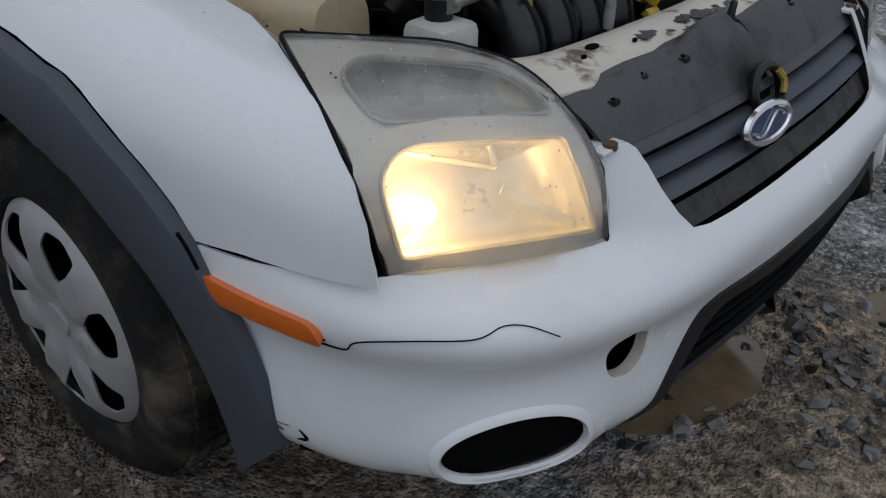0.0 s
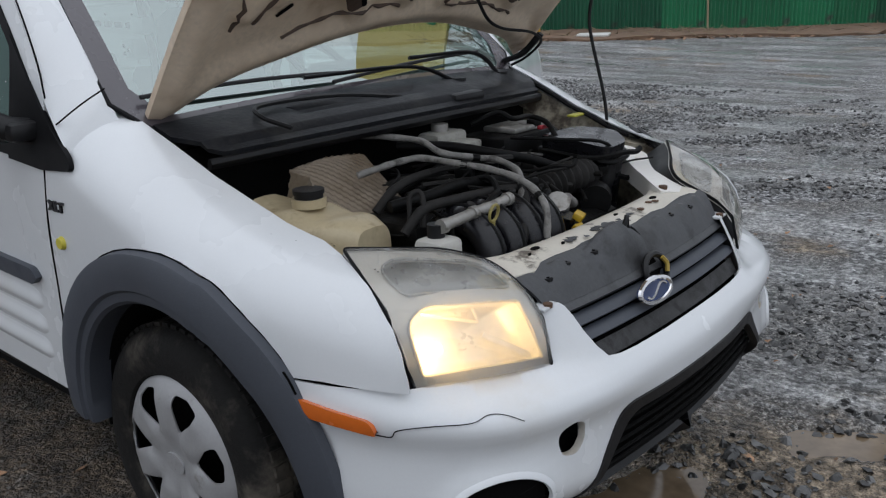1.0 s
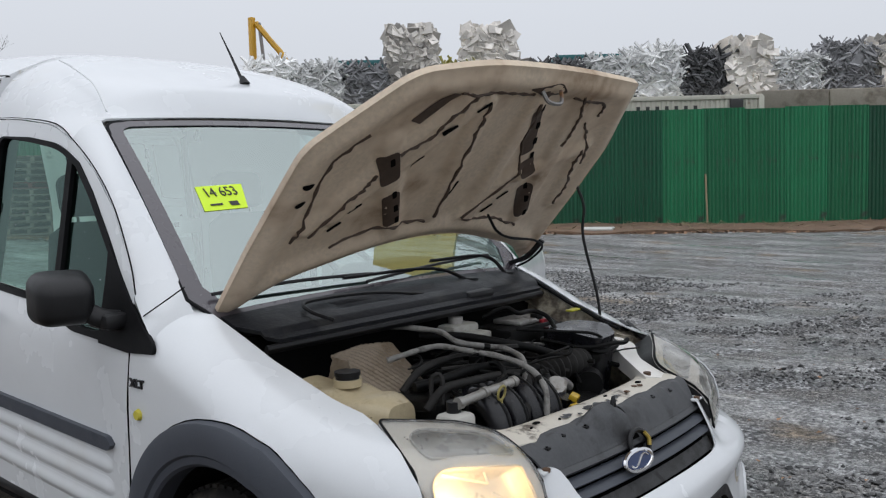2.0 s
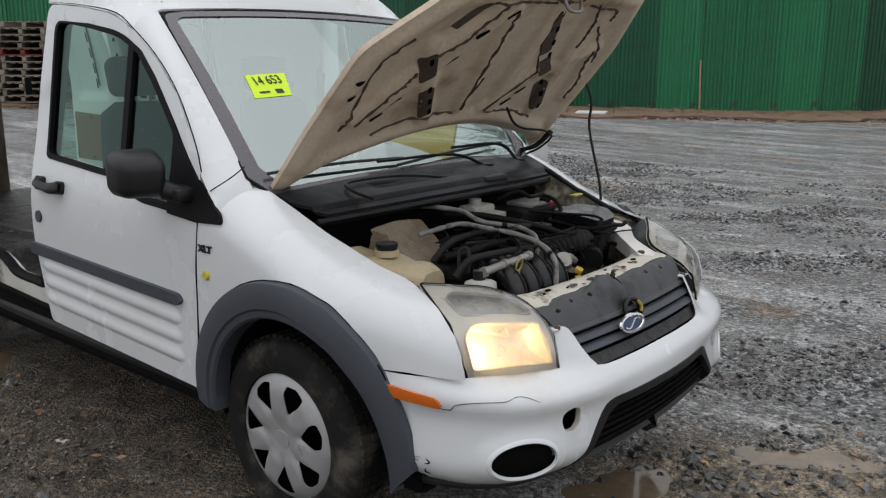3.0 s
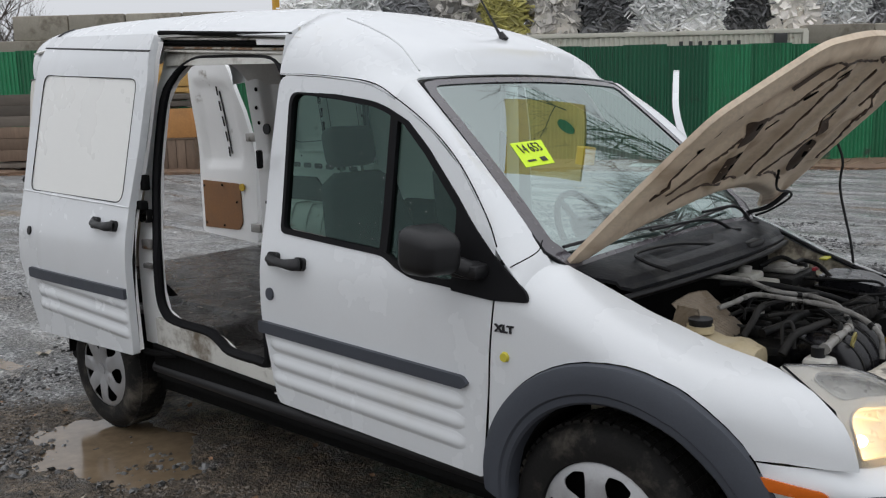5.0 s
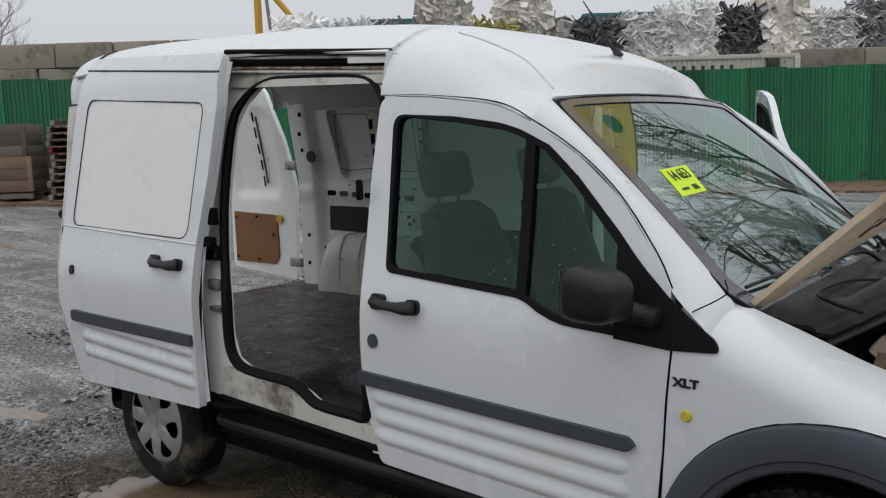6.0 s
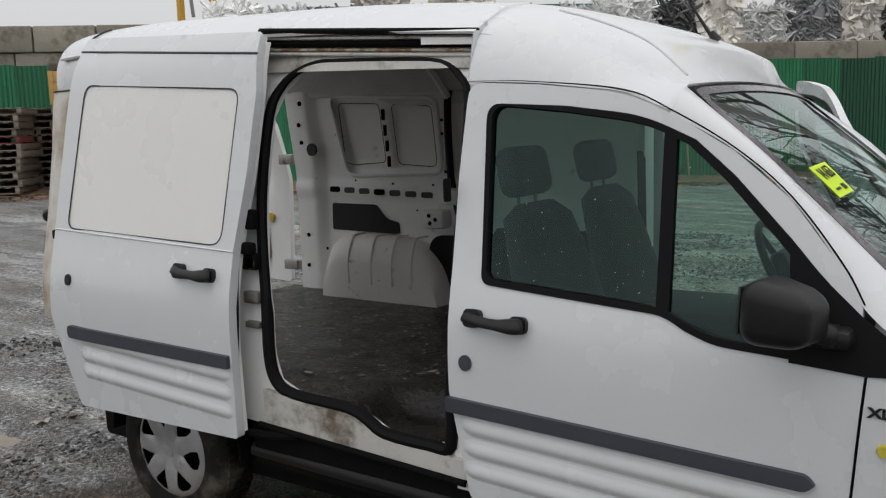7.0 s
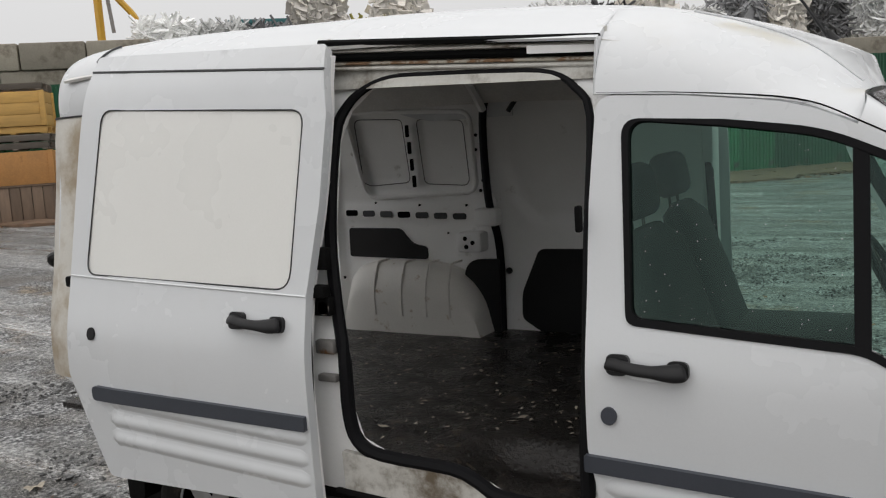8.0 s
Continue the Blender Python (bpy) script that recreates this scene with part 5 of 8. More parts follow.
def lettering(text, m, size, mat, parent, depth=0.0008, name="lettering", bold=0.0):
    c = bpy.data.curves.new("text", "FONT")
    c.body, c.size, c.extrude, c.offset = text, size, depth, bold
    c.align_x, c.align_y = "CENTER", "CENTER"
    ob = bpy.data.objects.new("text", c)
    scene.collection.objects.link(ob)
    me = bpy.data.meshes.new_from_object(ob.evaluated_get(bpy.context.evaluated_depsgraph_get()))
    bpy.data.objects.remove(ob)
    me.materials.clear()
    me.materials.append(mat)
    o = new(name, me)
    o.parent = parent
    o.matrix_local = m
    return o


INK = material("black_ink", (0.02, 0.02, 0.02), 0.6)
ty, tt = -0.444, 0.475
e1 = (Vector(TAG_AT(ty + 0.01, tt)) - Vector(TAG_AT(ty - 0.01, tt))).normalized()
e2 = (Vector(TAG_AT(ty, tt - 0.01)) - Vector(TAG_AT(ty, tt + 0.01))).normalized()
e2 = (e2 + e1 * -0.06).normalized()
e3 = e1.cross(e2).normalized()
tag_m = Matrix((e1, e2, e3)).transposed().to_4x4()
lettering("14 653", Matrix.Translation(Vector(TAG_AT(ty, tt)) + e3 * 0.002) @ tag_m @ Matrix.Diagonal((0.92, 1.2, 1, 1)), 0.050, INK, tag)
for y, t, w, hgt in ((-0.422, 0.543, 0.016, 0.010), (-0.487, 0.543, 0.022, 0.004)):
    q = Vector(TAG_AT(y, t)) + e3 * 0.002
    part("printed_bar", box(-w, w, -hgt, hgt, -0.0005, 0.0005, m=Matrix.Translation(q) @ tag_m), INK, tag)


COWL_BLACK = material("weathered_black_plastic", (0.016, 0.017, 0.020), 0.5, spread=0.35, scale=9, fine=150, stain=(0.034, 0.034, 0.034), stain_at=(0.5, 0.7), stain_scale=8, bump=0.2, bump_scale=90, spec=0.2)


def cowl_surf(y, t):
    a = Vector((screen(y, 1.075)[0], y, screen(y, 1.075)[2] - 0.004))
    b = Vector((LIP_X(y), y, 1.035 - 0.02 * (y / 0.7) ** 2))
    p = a.lerp(b, t)
    p.z += 0.004 * math.sin(math.pi * min(1, max(0, t)))
    if t > 0.80:
        p.z -= 0.012 * smoothstep(0.80, 0.84, t)
    if 0.25 < t < 0.6 and -0.35 < y < 0.1:
        p.z -= 0.012 * smoothstep(0.25, 0.32, t) * (1 - smoothstep(0.5, 0.6, t))
    return tuple(p)


cowl = part("cowl", sheet([(-0.70, 0.0), (0.70, 0.0), (0.705, 0.55), (0.66, 1.0), (-0.62, 1.0), (-0.70, 0.5)], cowl_surf, [], 0.035, 0.012), COWL_BLACK, van, "dark plastic scuttle panel below the windscreen")
part("cowl_lip", tube([tuple(Vector(cowl_surf(y, 1.0)) + Vector((0.004, 0, -0.012))) for y in np.linspace(-0.66, 0.66, 25)], 0.016, 8, flat=0.7), BLACK_PLASTIC, cowl)
# every other ridge is lighter grey, a highlight put into its colour
for k_, t_ in enumerate((0.10, 0.22, 0.66, 0.76)):
    part("cowl_ridge", tube([tuple(Vector(cowl_surf(y, t_)) + Vector((0, 0, 0.002))) for y in np.linspace(-0.62, 0.62, 21)], 0.006, 6), BLACK_PLASTIC if k_ % 2 else GREY_PLASTIC, cowl)
for k_, y_ in enumerate((-0.56, -0.30, 0.0, 0.24, 0.52)):
    part("cowl_clip", drum(0.012, 0.008, Matrix.Translation(Vector(cowl_surf(y_, 0.9)) + Vector((0, 0, 0.004))), 10), BLACK_PLASTIC, cowl)
for i in range(16):
    y = 0.36 + 0.018 * i
    part("vent_slat", tube([cowl_surf(y, 0.35), tuple(Vector(cowl_surf(y + 0.004, 0.62)) + Vector((0, 0, 0.003)))], 0.005, 5), VOID, cowl)
for i in range(12):
    y = -0.42 + 0.014 * i
    part("vent_slat", tube([cowl_surf(y, 0.50), tuple(Vector(cowl_surf(y + 0.004, 0.62)) + Vector((0, 0, 0.002)))], 0.004, 5), VOID, cowl)


def wiper(pivot, elbow, tip, blade0, blade1, name):
    w = new(name)
    w.parent = van
    low = Vector((0.053, 0, -0.047))
    elbow, tip = tuple(Vector(elbow) + low), tuple(Vector(tip) + low)
    part("wiper_arm", tube([pivot, elbow, tip], 0.007, 8, flat=0.6), BLACK_PLASTIC, w)
    bl = [tuple(Vector(screen(*blade0)).lerp(Vector(screen(*blade1)), k) + low + Vector((0.012, 0, 0.015)) + Vector((0.006, 0, 0.008)) * math.sin(math.pi * k)) for k in np.linspace(0, 1, 9)]
    part("wiper_blade", tube(bl, 0.0055, 6), BLACK_PLASTIC, w)
    part("wiper_hub", drum(0.025, 0.03, pose(*pivot), 14), BLACK_PLASTIC, w)
    return w


tagged(wiper(cowl_surf(0.33, 0.3), tuple(Vector(screen(0.15, 0.97)) + Vector((0.03, 0, 0.03))), tuple(Vector(screen(-0.25, 0.955)) + Vector((0.02, 0, 0.03))), (-0.70, 0.90), (-0.10, 0.935), "wiper"), "black windscreen wiper")
tagged(wiper(cowl_surf(0.60, 0.2), tuple(Vector(screen(0.5, 0.94)) + Vector((0.02, 0, 0.035))), tuple(Vector(screen(0.18, 0.93)) + Vector((0.02, 0, 0.03))), (-0.15, 0.97), (0.56, 0.90), "wiper"), "black windscreen wiper")
part("wiper_linkage", tube([(0.02, -0.45, 1.05), (-0.05, -0.48, 1.075), (-0.10, -0.44, 1.095), (-0.08, -0.2, 1.095), (-0.04, 0.0, 1.07)], 0.006, 6), BLACK_PLASTIC, van)
part("cowl_box", box(-0.04, 0.03, 0.16, 0.30, 1.03, 1.06, 0.012), BLACK_PLASTIC, van)

# ---- hood, held open by a rod ----
H0, HD = Vector((-0.196, 0, 1.082)), Vector((0.7542, 0, 0.6566))
HN = Vector((0.6566, 0, -0.7542))


def hood_point(y, l, h=0.0):
    return H0 + HD * l + Vector((0, y, 0)) + HN * h


HOOD_OUT = rpoly([(-0.70, 0.0, 0.02), (-0.735, 0.30), (-0.768, 0.66, 0.05), (-0.585, 0.93, 0.06), (-0.35, 0.985, 0.1), (0.0, 1.0, 0.2), (0.40, 0.985, 0.015), (0.44, 0.92, 0.06), (0.575, 0.70, 0.03), (0.66, 0.42), (0.73, 0.12, 0.04), (0.70, 0.06, 0.02),
                  (0.55, 0.165, 0.1), (0.10, 0.285, 0.3), (-0.20, 0.265, 0.3), (-0.55, 0.12, 0.15), (-0.66, -0.01, 0.02)], 6)
RIBS = [((-0.264, 0.86), (-0.10, 0.39), 0.045), ((-0.05, 0.88), (0.09, 0.37), 0.05), ((-0.33, 0.90), (-0.58, 0.36), 0.045), ((0.16, 0.92), (0.40, 0.35), 0.05), ((-0.50, 0.69), (-0.25, 0.34), 0.05),
        ((-0.27, 0.87), (-0.52, 0.40), 0.035), ((0.14, 0.58), (0.04, 0.37), 0.035), ((0.42, 0.70), (0.20, 0.56), 0.04), ((0.42, 0.68), (0.53, 0.42), 0.04)]


def seg_dist(p, a, b):
    p, a, b = Vector(p), Vector(a), Vector(b)
    t = max(0.0, min(1.0, (p - a).dot(b - a) / (b - a).length_squared))
    return (p - a - (b - a) * t).length


HOOD_RIM = np.array(resample(HOOD_OUT, 0.005))


def hood_inner(y, l):
    d = float(np.sqrt(np.min((HOOD_RIM[:, 0] - y) ** 2 + (HOOD_RIM[:, 1] - l) ** 2)))
    h = 0.020 * (1 - smoothstep(0.05, 0.115, d)) * smoothstep(0.0, 0.05, d)
    for a, b, w in RIBS:
        h = max(h, 0.017 * (1 - smoothstep(w * 0.35, w * 1.05, seg_dist((y, l), a, b))))
    return tuple(hood_point(y, l, h - 0.008 * math.sin(math.pi * min(1, max(0, l)))))


def hood_outer(y, l):
    return tuple(hood_point(y, l, -0.014 - 0.010 * math.sin(math.pi * min(1, max(0, l))) - 0.008 * (1 - (y / 0.76) ** 2)))


hood = part("hood", sheet(HOOD_OUT, hood_outer, [], 0.05, 0.003, True), WHITE, van, "white hood propped open, underside grimy cream")
part("hood_inner_panel", sheet(HOOD_OUT, hood_inner, [], 0.014, 0.004), HOOD_INNER, hood, "grimy cream ribbed hood underside")
rim_i = resample(HOOD_OUT, 0.04)
part("hood_edge", loft([[hood_inner(*p) for p in rim_i], [tuple(hood_point(p[0], p[1], -0.005)) for p in rim_i], [hood_outer(*p) for p in rim_i]], closed_u=True), HOOD_INNER, hood)
HOOD_SEAMS = [[(-0.264, 0.86), (-0.235, 0.78), (-0.199, 0.69), (-0.15, 0.54), (-0.096, 0.39)], [(-0.339, 0.89), (-0.37, 0.81), (-0.396, 0.73), (-0.46, 0.66)], [(-0.488, 0.583), (-0.50, 0.53), (-0.529, 0.46), (-0.572, 0.331)],
              [(-0.052, 0.88), (0.0, 0.80), (0.03, 0.75), (0.065, 0.70), (0.149, 0.58), (0.11, 0.50), (0.048, 0.372)], [(0.143, 0.917), (0.20, 0.85), (0.227, 0.796), (0.248, 0.716)], [(0.397, 0.69), (0.44, 0.60), (0.506, 0.505), (0.525, 0.417)]]
HOOD_SEAMS += [[(-0.60, 0.30), (-0.62, 0.42), (-0.655, 0.60), (-0.60, 0.72)], [(-0.40, 0.885), (-0.25, 0.90), (-0.10, 0.905)], [(0.10, 0.905), (0.30, 0.89), (0.34, 0.84)], [(0.30, 0.80), (0.38, 0.74), (0.47, 0.63)], [(-0.45, 0.27), (-0.30, 0.345), (-0.12, 0.365)], [(0.06, 0.365), (0.25, 0.345), (0.42, 0.30)]]
rs = random.Random(5)
# dark brown lines of uneven width along the underside's seams
for line in HOOD_SEAMS:
    dense = smooth_line([(*p, 0) for p in line], 6)
    pts_ = []
    for p in dense:
        y, l = p.x + rs.uniform(-0.006, 0.006), p.y + rs.uniform(-0.004, 0.004)
        pts_.append(tuple(Vector(hood_inner(y, l)) + HN * 0.001))
    part("seam_grime", tube(pts_, lambda t: 0.0048 + 0.0022 * math.sin(40 * t), 5, straight=True), HOOD_DARK, hood)
BAND = [((-0.50, 0.66), (-0.41, 0.555), 0.034), ((-0.375, 0.505), (-0.27, 0.37), 0.03), ((-0.03, 0.86), (0.13, 0.66), 0.028), ((0.27, 0.51), (0.39, 0.365), 0.03), ((0.16, 0.63), (0.22, 0.57), 0.03)]
for a, b, w in BAND:
    a, b = Vector(a), Vector(b)
    t = (b - a).normalized()
    nn = Vector((-t.y, t.x)) * w
    part("grime_patch", sheet(rpoly([(*(a + nn), 0.02), (*(b + nn * 0.8), 0.02), (*(b - nn), 0.02), (*(a - nn * 0.9), 0.02)]), lambda y, l: tuple(Vector(hood_inner(y, l)) + HN * 0.002), [], 0.02, 0.001), HOOD_DARK, hood, "soot-brown grime")
SLOTS = [(-0.466, 0.636, 1), (-0.361, 0.505, 1), (-0.311, 0.445, 1), (-0.268, 0.393, 1), (0.006, 0.853, 1), (0.059, 0.782, 1), (0.114, 0.716, 1), (0.165, 0.653, 1), (0.281, 0.505, 1), (0.33, 0.452, 1), (0.391, 0.379, 1),
         (-0.343, 0.763, 2), (-0.372, 0.639, 2), (-0.109, 0.517, 2), (-0.282, 0.853, 2), (-0.456, 0.434, 2), (-0.484, 0.359, 2), (0.17, 0.398, 2), (0.198, 0.46, 2)]
for y, l, k in SLOTS:
    ang = math.atan2(0.33, -0.26) if k == 1 else math.atan2(0.12, 0.09)
    c, s = math.cos(ang), math.sin(ang)
    hw, hh = (0.017, 0.007) if k == 1 else (0.024, 0.006)
    out = rpoly([(y + a * hw * c - b * hh * s, l + a * hw * s + b * hh * c, 0.005) for a, b in ((-1, -1), (1, -1), (1, 1), (-1, 1))])
    part("slot", sheet(out, lambda y, l: tuple(Vector(hood_inner(y, l)) + HN * 0.003), [], 0.03, 0.001), VOID, hood)
part("slot", sheet(rpoly([(-0.495, 0.775, 0.004), (-0.455, 0.765, 0.004), (-0.395, 0.882, 0.004), (-0.435, 0.888, 0.004)]), lambda y, l: tuple(Vector(hood_inner(y, l)) + HN * 0.003), [], 0.03, 0.001), HOOD_DARK, hood)
for y, l in ((-0.685, 0.48), (-0.70, 0.55)):
    part("hood_hole", sheet(ellipse(y, l, 0.02, 0.011, 14), lambda y, l: tuple(Vector(hood_inner(y, l)) + HN * 0.003), [], 0.03, 0.001), VOID, hood)
part("hood_latch_loop", tube([hood_point(-0.10, 0.93, 0.02), hood_point(-0.09, 0.92, 0.05), hood_point(-0.03, 0.92, 0.05), hood_point(-0.02, 0.94, 0.02)], 0.006, 6), STEEL, hood)
part("latch_plate", sheet(rpoly([(-0.16, 0.93, 0.02), (-0.04, 0.90, 0.02), (0.03, 0.93, 0.02), (-0.03, 0.965, 0.02)]), lambda y, l: tuple(Vector(hood_inner(y, l)) + HN * 0.002), [], 0.03, 0.001), HOOD_DARK, hood)
part("washer_hose", tube([hood_point(0.143, 0.404, 0.03), hood_point(0.25, 0.33, 0.045), hood_point(0.362, 0.288, 0.05), hood_point(0.54, 0.256, 0.05), hood_point(0.66, 0.20, 0.05), (-0.10, 0.70, 1.12), (-0.17, 0.71, 1.09)], 0.0048, 6), SEAL, hood, "black washer hose")
part("hood_hinge", tube([(-0.22, 0.705, 1.06), (-0.20, 0.705, 1.10), tuple(hood_point(0.69, 0.10, 0.02)), tuple(hood_point(0.69, 0.2, 0.02))], 0.013, 6, flat=0.5), BLACK_PLASTIC, hood)
part("prop_rod", tube([(0.25, 0.645, 0.88), (0.235, 0.65, 1.0), (0.19, 0.63, 1.22), (0.195, 0.63, 1.33), (0.17, 0.62, 1.415)], 0.0055, 6, n=8), BLACK_PLASTIC, van, "thin black hood prop rod")

# ---- engine bay ----
CREAM_TANK = material("yellowed_translucent_plastic", (0.50, 0.42, 0.27), 0.4, spread=0.12, scale=8, stain=(0.2, 0.14, 0.07), stain_at=(0.55, 0.75), stain_scale=9)
HOSE_GREY = material("grey_braided_hose", (0.22, 0.213, 0.20), 0.6, spread=0.35, scale=20, bump=0.3, bump_scale=150, stain=(0.06, 0.055, 0.05), stain_at=(0.5, 0.66), stain_scale=22)
ENGINE_BLACK = material("oily_black_plastic", (0.0055, 0.0055, 0.0055), 0.5, spread=0.5, scale=12, spec=0.12, stain=(0.016, 0.015, 0.013), stain_at=(0.52, 0.72), stain_scale=10, bump=0.15, bump_scale=90)
SHINY_BLACK = material("shiny_black_plastic", (0.007, 0.007, 0.009), 0.28, spread=0.4, scale=14, spec=0.4, stain=(0.02, 0.02, 0.02), stain_at=(0.55, 0.7), stain_scale=14)
DUSTY_HOSE = material("dusty_black_rubber", (0.022, 0.021, 0.020), 0.7, spread=0.4, scale=18, spec=0.2)
SHIELD = material("beige_pressed_heat_shield", (0.24, 0.195, 0.145), 0.5, metal=0.4, spread=0.2, scale=10, stain=(0.13, 0.09, 0.05), stain_at=(0.5, 0.72), stain_scale=7)
ALU = material("dull_aluminium", (0.34, 0.33, 0.31), 0.5, metal=0.6, spread=0.2, scale=15, stain=(0.10, 0.085, 0.07), stain_at=(0.5, 0.68), stain_scale=16)
YELLOW_PLASTIC = material("yellow_cap_plastic", (0.50, 0.33, 0.02), 0.45, spread=0.15)
OLD_YELLOW = material("faded_yellow_plastic", (0.26, 0.22, 0.07), 0.5, spread=0.2)

engine = new("engine")
engine.parent = van
tagged(engine, "grimy black engine with hoses and an alloy rail")
part("engine_block", box(0.04, 0.52, -0.42, 0.26, 0.45, 0.78, 0.03), ENGINE_BLACK, engine)
part("cam_cover", box(0.14, 0.36, -0.40, 0.12, 0.77, 0.845, 0.025), ENGINE_BLACK, engine)
part("gearbox", box(0.10, 0.52, 0.24, 0.55, 0.45, 0.70, 0.04), ENGINE_BLACK, engine)
for i in range(4):
    y = -0.345 + 0.078 * i
    part("intake_runner", tube([(0.34, y + 0.03, 0.80), (0.40, y + 0.02, 0.845), (0.465, y + 0.01, 0.855), (0.525, y, 0.815), (0.545, y - 0.01, 0.73)], 0.034, 14), SHINY_BLACK, engine)
    part("runner_seam", tube([(0.34, y + 0.03, 0.835), (0.40, y + 0.02, 0.880), (0.472, y + 0.01, 0.889), (0.552, y, 0.835), (0.578, y - 0.01, 0.74)], 0.004, 6), ENGINE_BLACK, engine)
    part("coil", box(0.20, 0.26, y + 0.0, y + 0.045, 0.845, 0.878, 0.008), ENGINE_BLACK, engine)
    part("injector", drum(0.010, 0.045, pose(0.445, y + 0.03, 0.872, 0, 20, 0), 10), DUSTY_HOSE, engine)
part("fuel_rail", tube([(0.492, -0.465, 0.880), (0.478, -0.20, 0.885)], 0.0125, 10), ALU, engine, "grey alloy fuel rail")
for p in ((0.492, -0.462, 0.880), (0.486, -0.35, 0.883), (0.479, -0.215, 0.885)):
    part("rail_clamp", drum(0.016, 0.016, Matrix.Translation(p) @ Matrix.Rotation(radians(90), 4, "X"), 10), ALU, engine)
part("dipstick_ring", tube([tuple(Vector((0.530, -0.335, 0.885)) + Vector((0.004 * math.sin(a), 0.015 * math.cos(a), 0.019 * math.sin(a)))) for a in np.linspace(0, 2 * math.pi, 13)[:-1]], 0.0035, 6, closed=True), OLD_YELLOW, engine)
part("dipstick_stem", tube([(0.528, -0.335, 0.866), (0.522, -0.335, 0.80)], 0.005, 6), OLD_YELLOW, engine)
oil = part("oil_cap", drum(0.024, 0.028, pose(0.520, -0.030, 0.80, 0, 25, 0), 14), SHINY_BLACK, engine)
part("cap_handle", box(-0.010, 0.016, -0.020, 0.020, -0.008, 0.010, 0.004, m=pose(0.542, -0.010, 0.808, 0, 25, 20)), YELLOW_PLASTIC, oil, "yellow cap handle")
part("cap_handle", box(-0.008, 0.008, -0.022, 0.012, -0.006, 0.008, 0.003, m=pose(0.556, -0.025, 0.786, 0, 40, 0)), YELLOW_PLASTIC, oil, "yellow cap handle")
part("thermostat_housing", drum(0.030, 0.045, pose(0.485, -0.012, 0.825, 30, 30, 0), 14), ALU, engine)
part("sensor", drum(0.014, 0.05, pose(0.50, 0.02, 0.835, 60, 20, 0), 10), STEEL, engine)
# sleeved coolant pipes, in two lengths each with a dark joint
PIPE_A = [(-0.02, -0.19, 0.99), (0.052, -0.149, 0.985), (0.128, -0.112, 0.975), (0.226, -0.149, 0.96), (0.278, -0.10, 0.945), (0.316, -0.033, 0.93), (0.402, -0.067, 0.918), (0.445, -0.11, 0.895), (0.475, -0.155, 0.86), (0.49, -0.165, 0.80)]
PIPE_B = [(0.14, -0.36, 0.93), (0.172, -0.300, 0.945), (0.175, -0.250, 0.948), (0.197, -0.191, 0.95), (0.308, -0.182, 0.945), (0.371, -0.152, 0.935), (0.459, -0.147, 0.92), (0.521, -0.156, 0.895), (0.563, -0.179, 0.862), (0.572, -0.190, 0.80)]
for line in (PIPE_A, PIPE_B):
    part("heater_pipe", tube(line, lambda t: 0.0085 + 0.0007 * math.sin(60 * t), 10, n=8), HOSE_GREY, engine, "grey sleeved coolant pipe")
    for k in (4, 7):
        a, b = Vector(line[k]), Vector(line[k + 1])
        part("pipe_joint", tube([a.lerp(b, 0.1), a.lerp(b, 0.35)], 0.0105, 8), ENGINE_BLACK, engine)
for pts_, r, mat in (([(0.235, -0.40, 0.86), (0.245, -0.345, 0.905), (0.215, -0.225, 0.912), (0.19, -0.10, 0.90)], 0.011, DUSTY_HOSE),
                     ([(0.37, -0.45, 0.84), (0.385, -0.40, 0.888), (0.40, -0.319, 0.893), (0.412, -0.208, 0.890), (0.44, -0.113, 0.883), (0.496, -0.166, 0.855), (0.545, -0.25, 0.80)], 0.012, DUSTY_HOSE),
                     ([(0.30, -0.42, 0.885), (0.33, -0.32, 0.895), (0.33, -0.20, 0.90), (0.36, -0.08, 0.89), (0.40, 0.02, 0.87)], 0.014, ENGINE_BLACK),
                     ([(0.03, -0.10, 0.95), (0.14, -0.03, 0.95), (0.24, 0.04, 0.93), (0.30, 0.14, 0.90), (0.36, 0.20, 0.87)], 0.013, ENGINE_BLACK),
                     ([(0.36, -0.42, 0.86), (0.355, -0.41, 0.915), (0.37, -0.395, 0.925), (0.385, -0.40, 0.90), (0.39, -0.41, 0.85)], 0.006, DUSTY_HOSE),
                     ([(0.05, 0.20, 0.97), (0.106, 0.253, 1.0), (0.155, 0.262, 0.985), (0.15, 0.352, 0.98), (0.206, 0.36, 0.965), (0.26, 0.33, 0.93)], 0.008, ENGINE_BLACK),
                     ([(0.22, 0.16, 0.95), (0.33, 0.22, 0.945), (0.42, 0.30, 0.935), (0.44, 0.36, 0.90)], 0.005, ENGINE_BLACK)):
    part("black_hose", tube(pts_, r, 10), mat, engine)
re_ = random.Random(11)
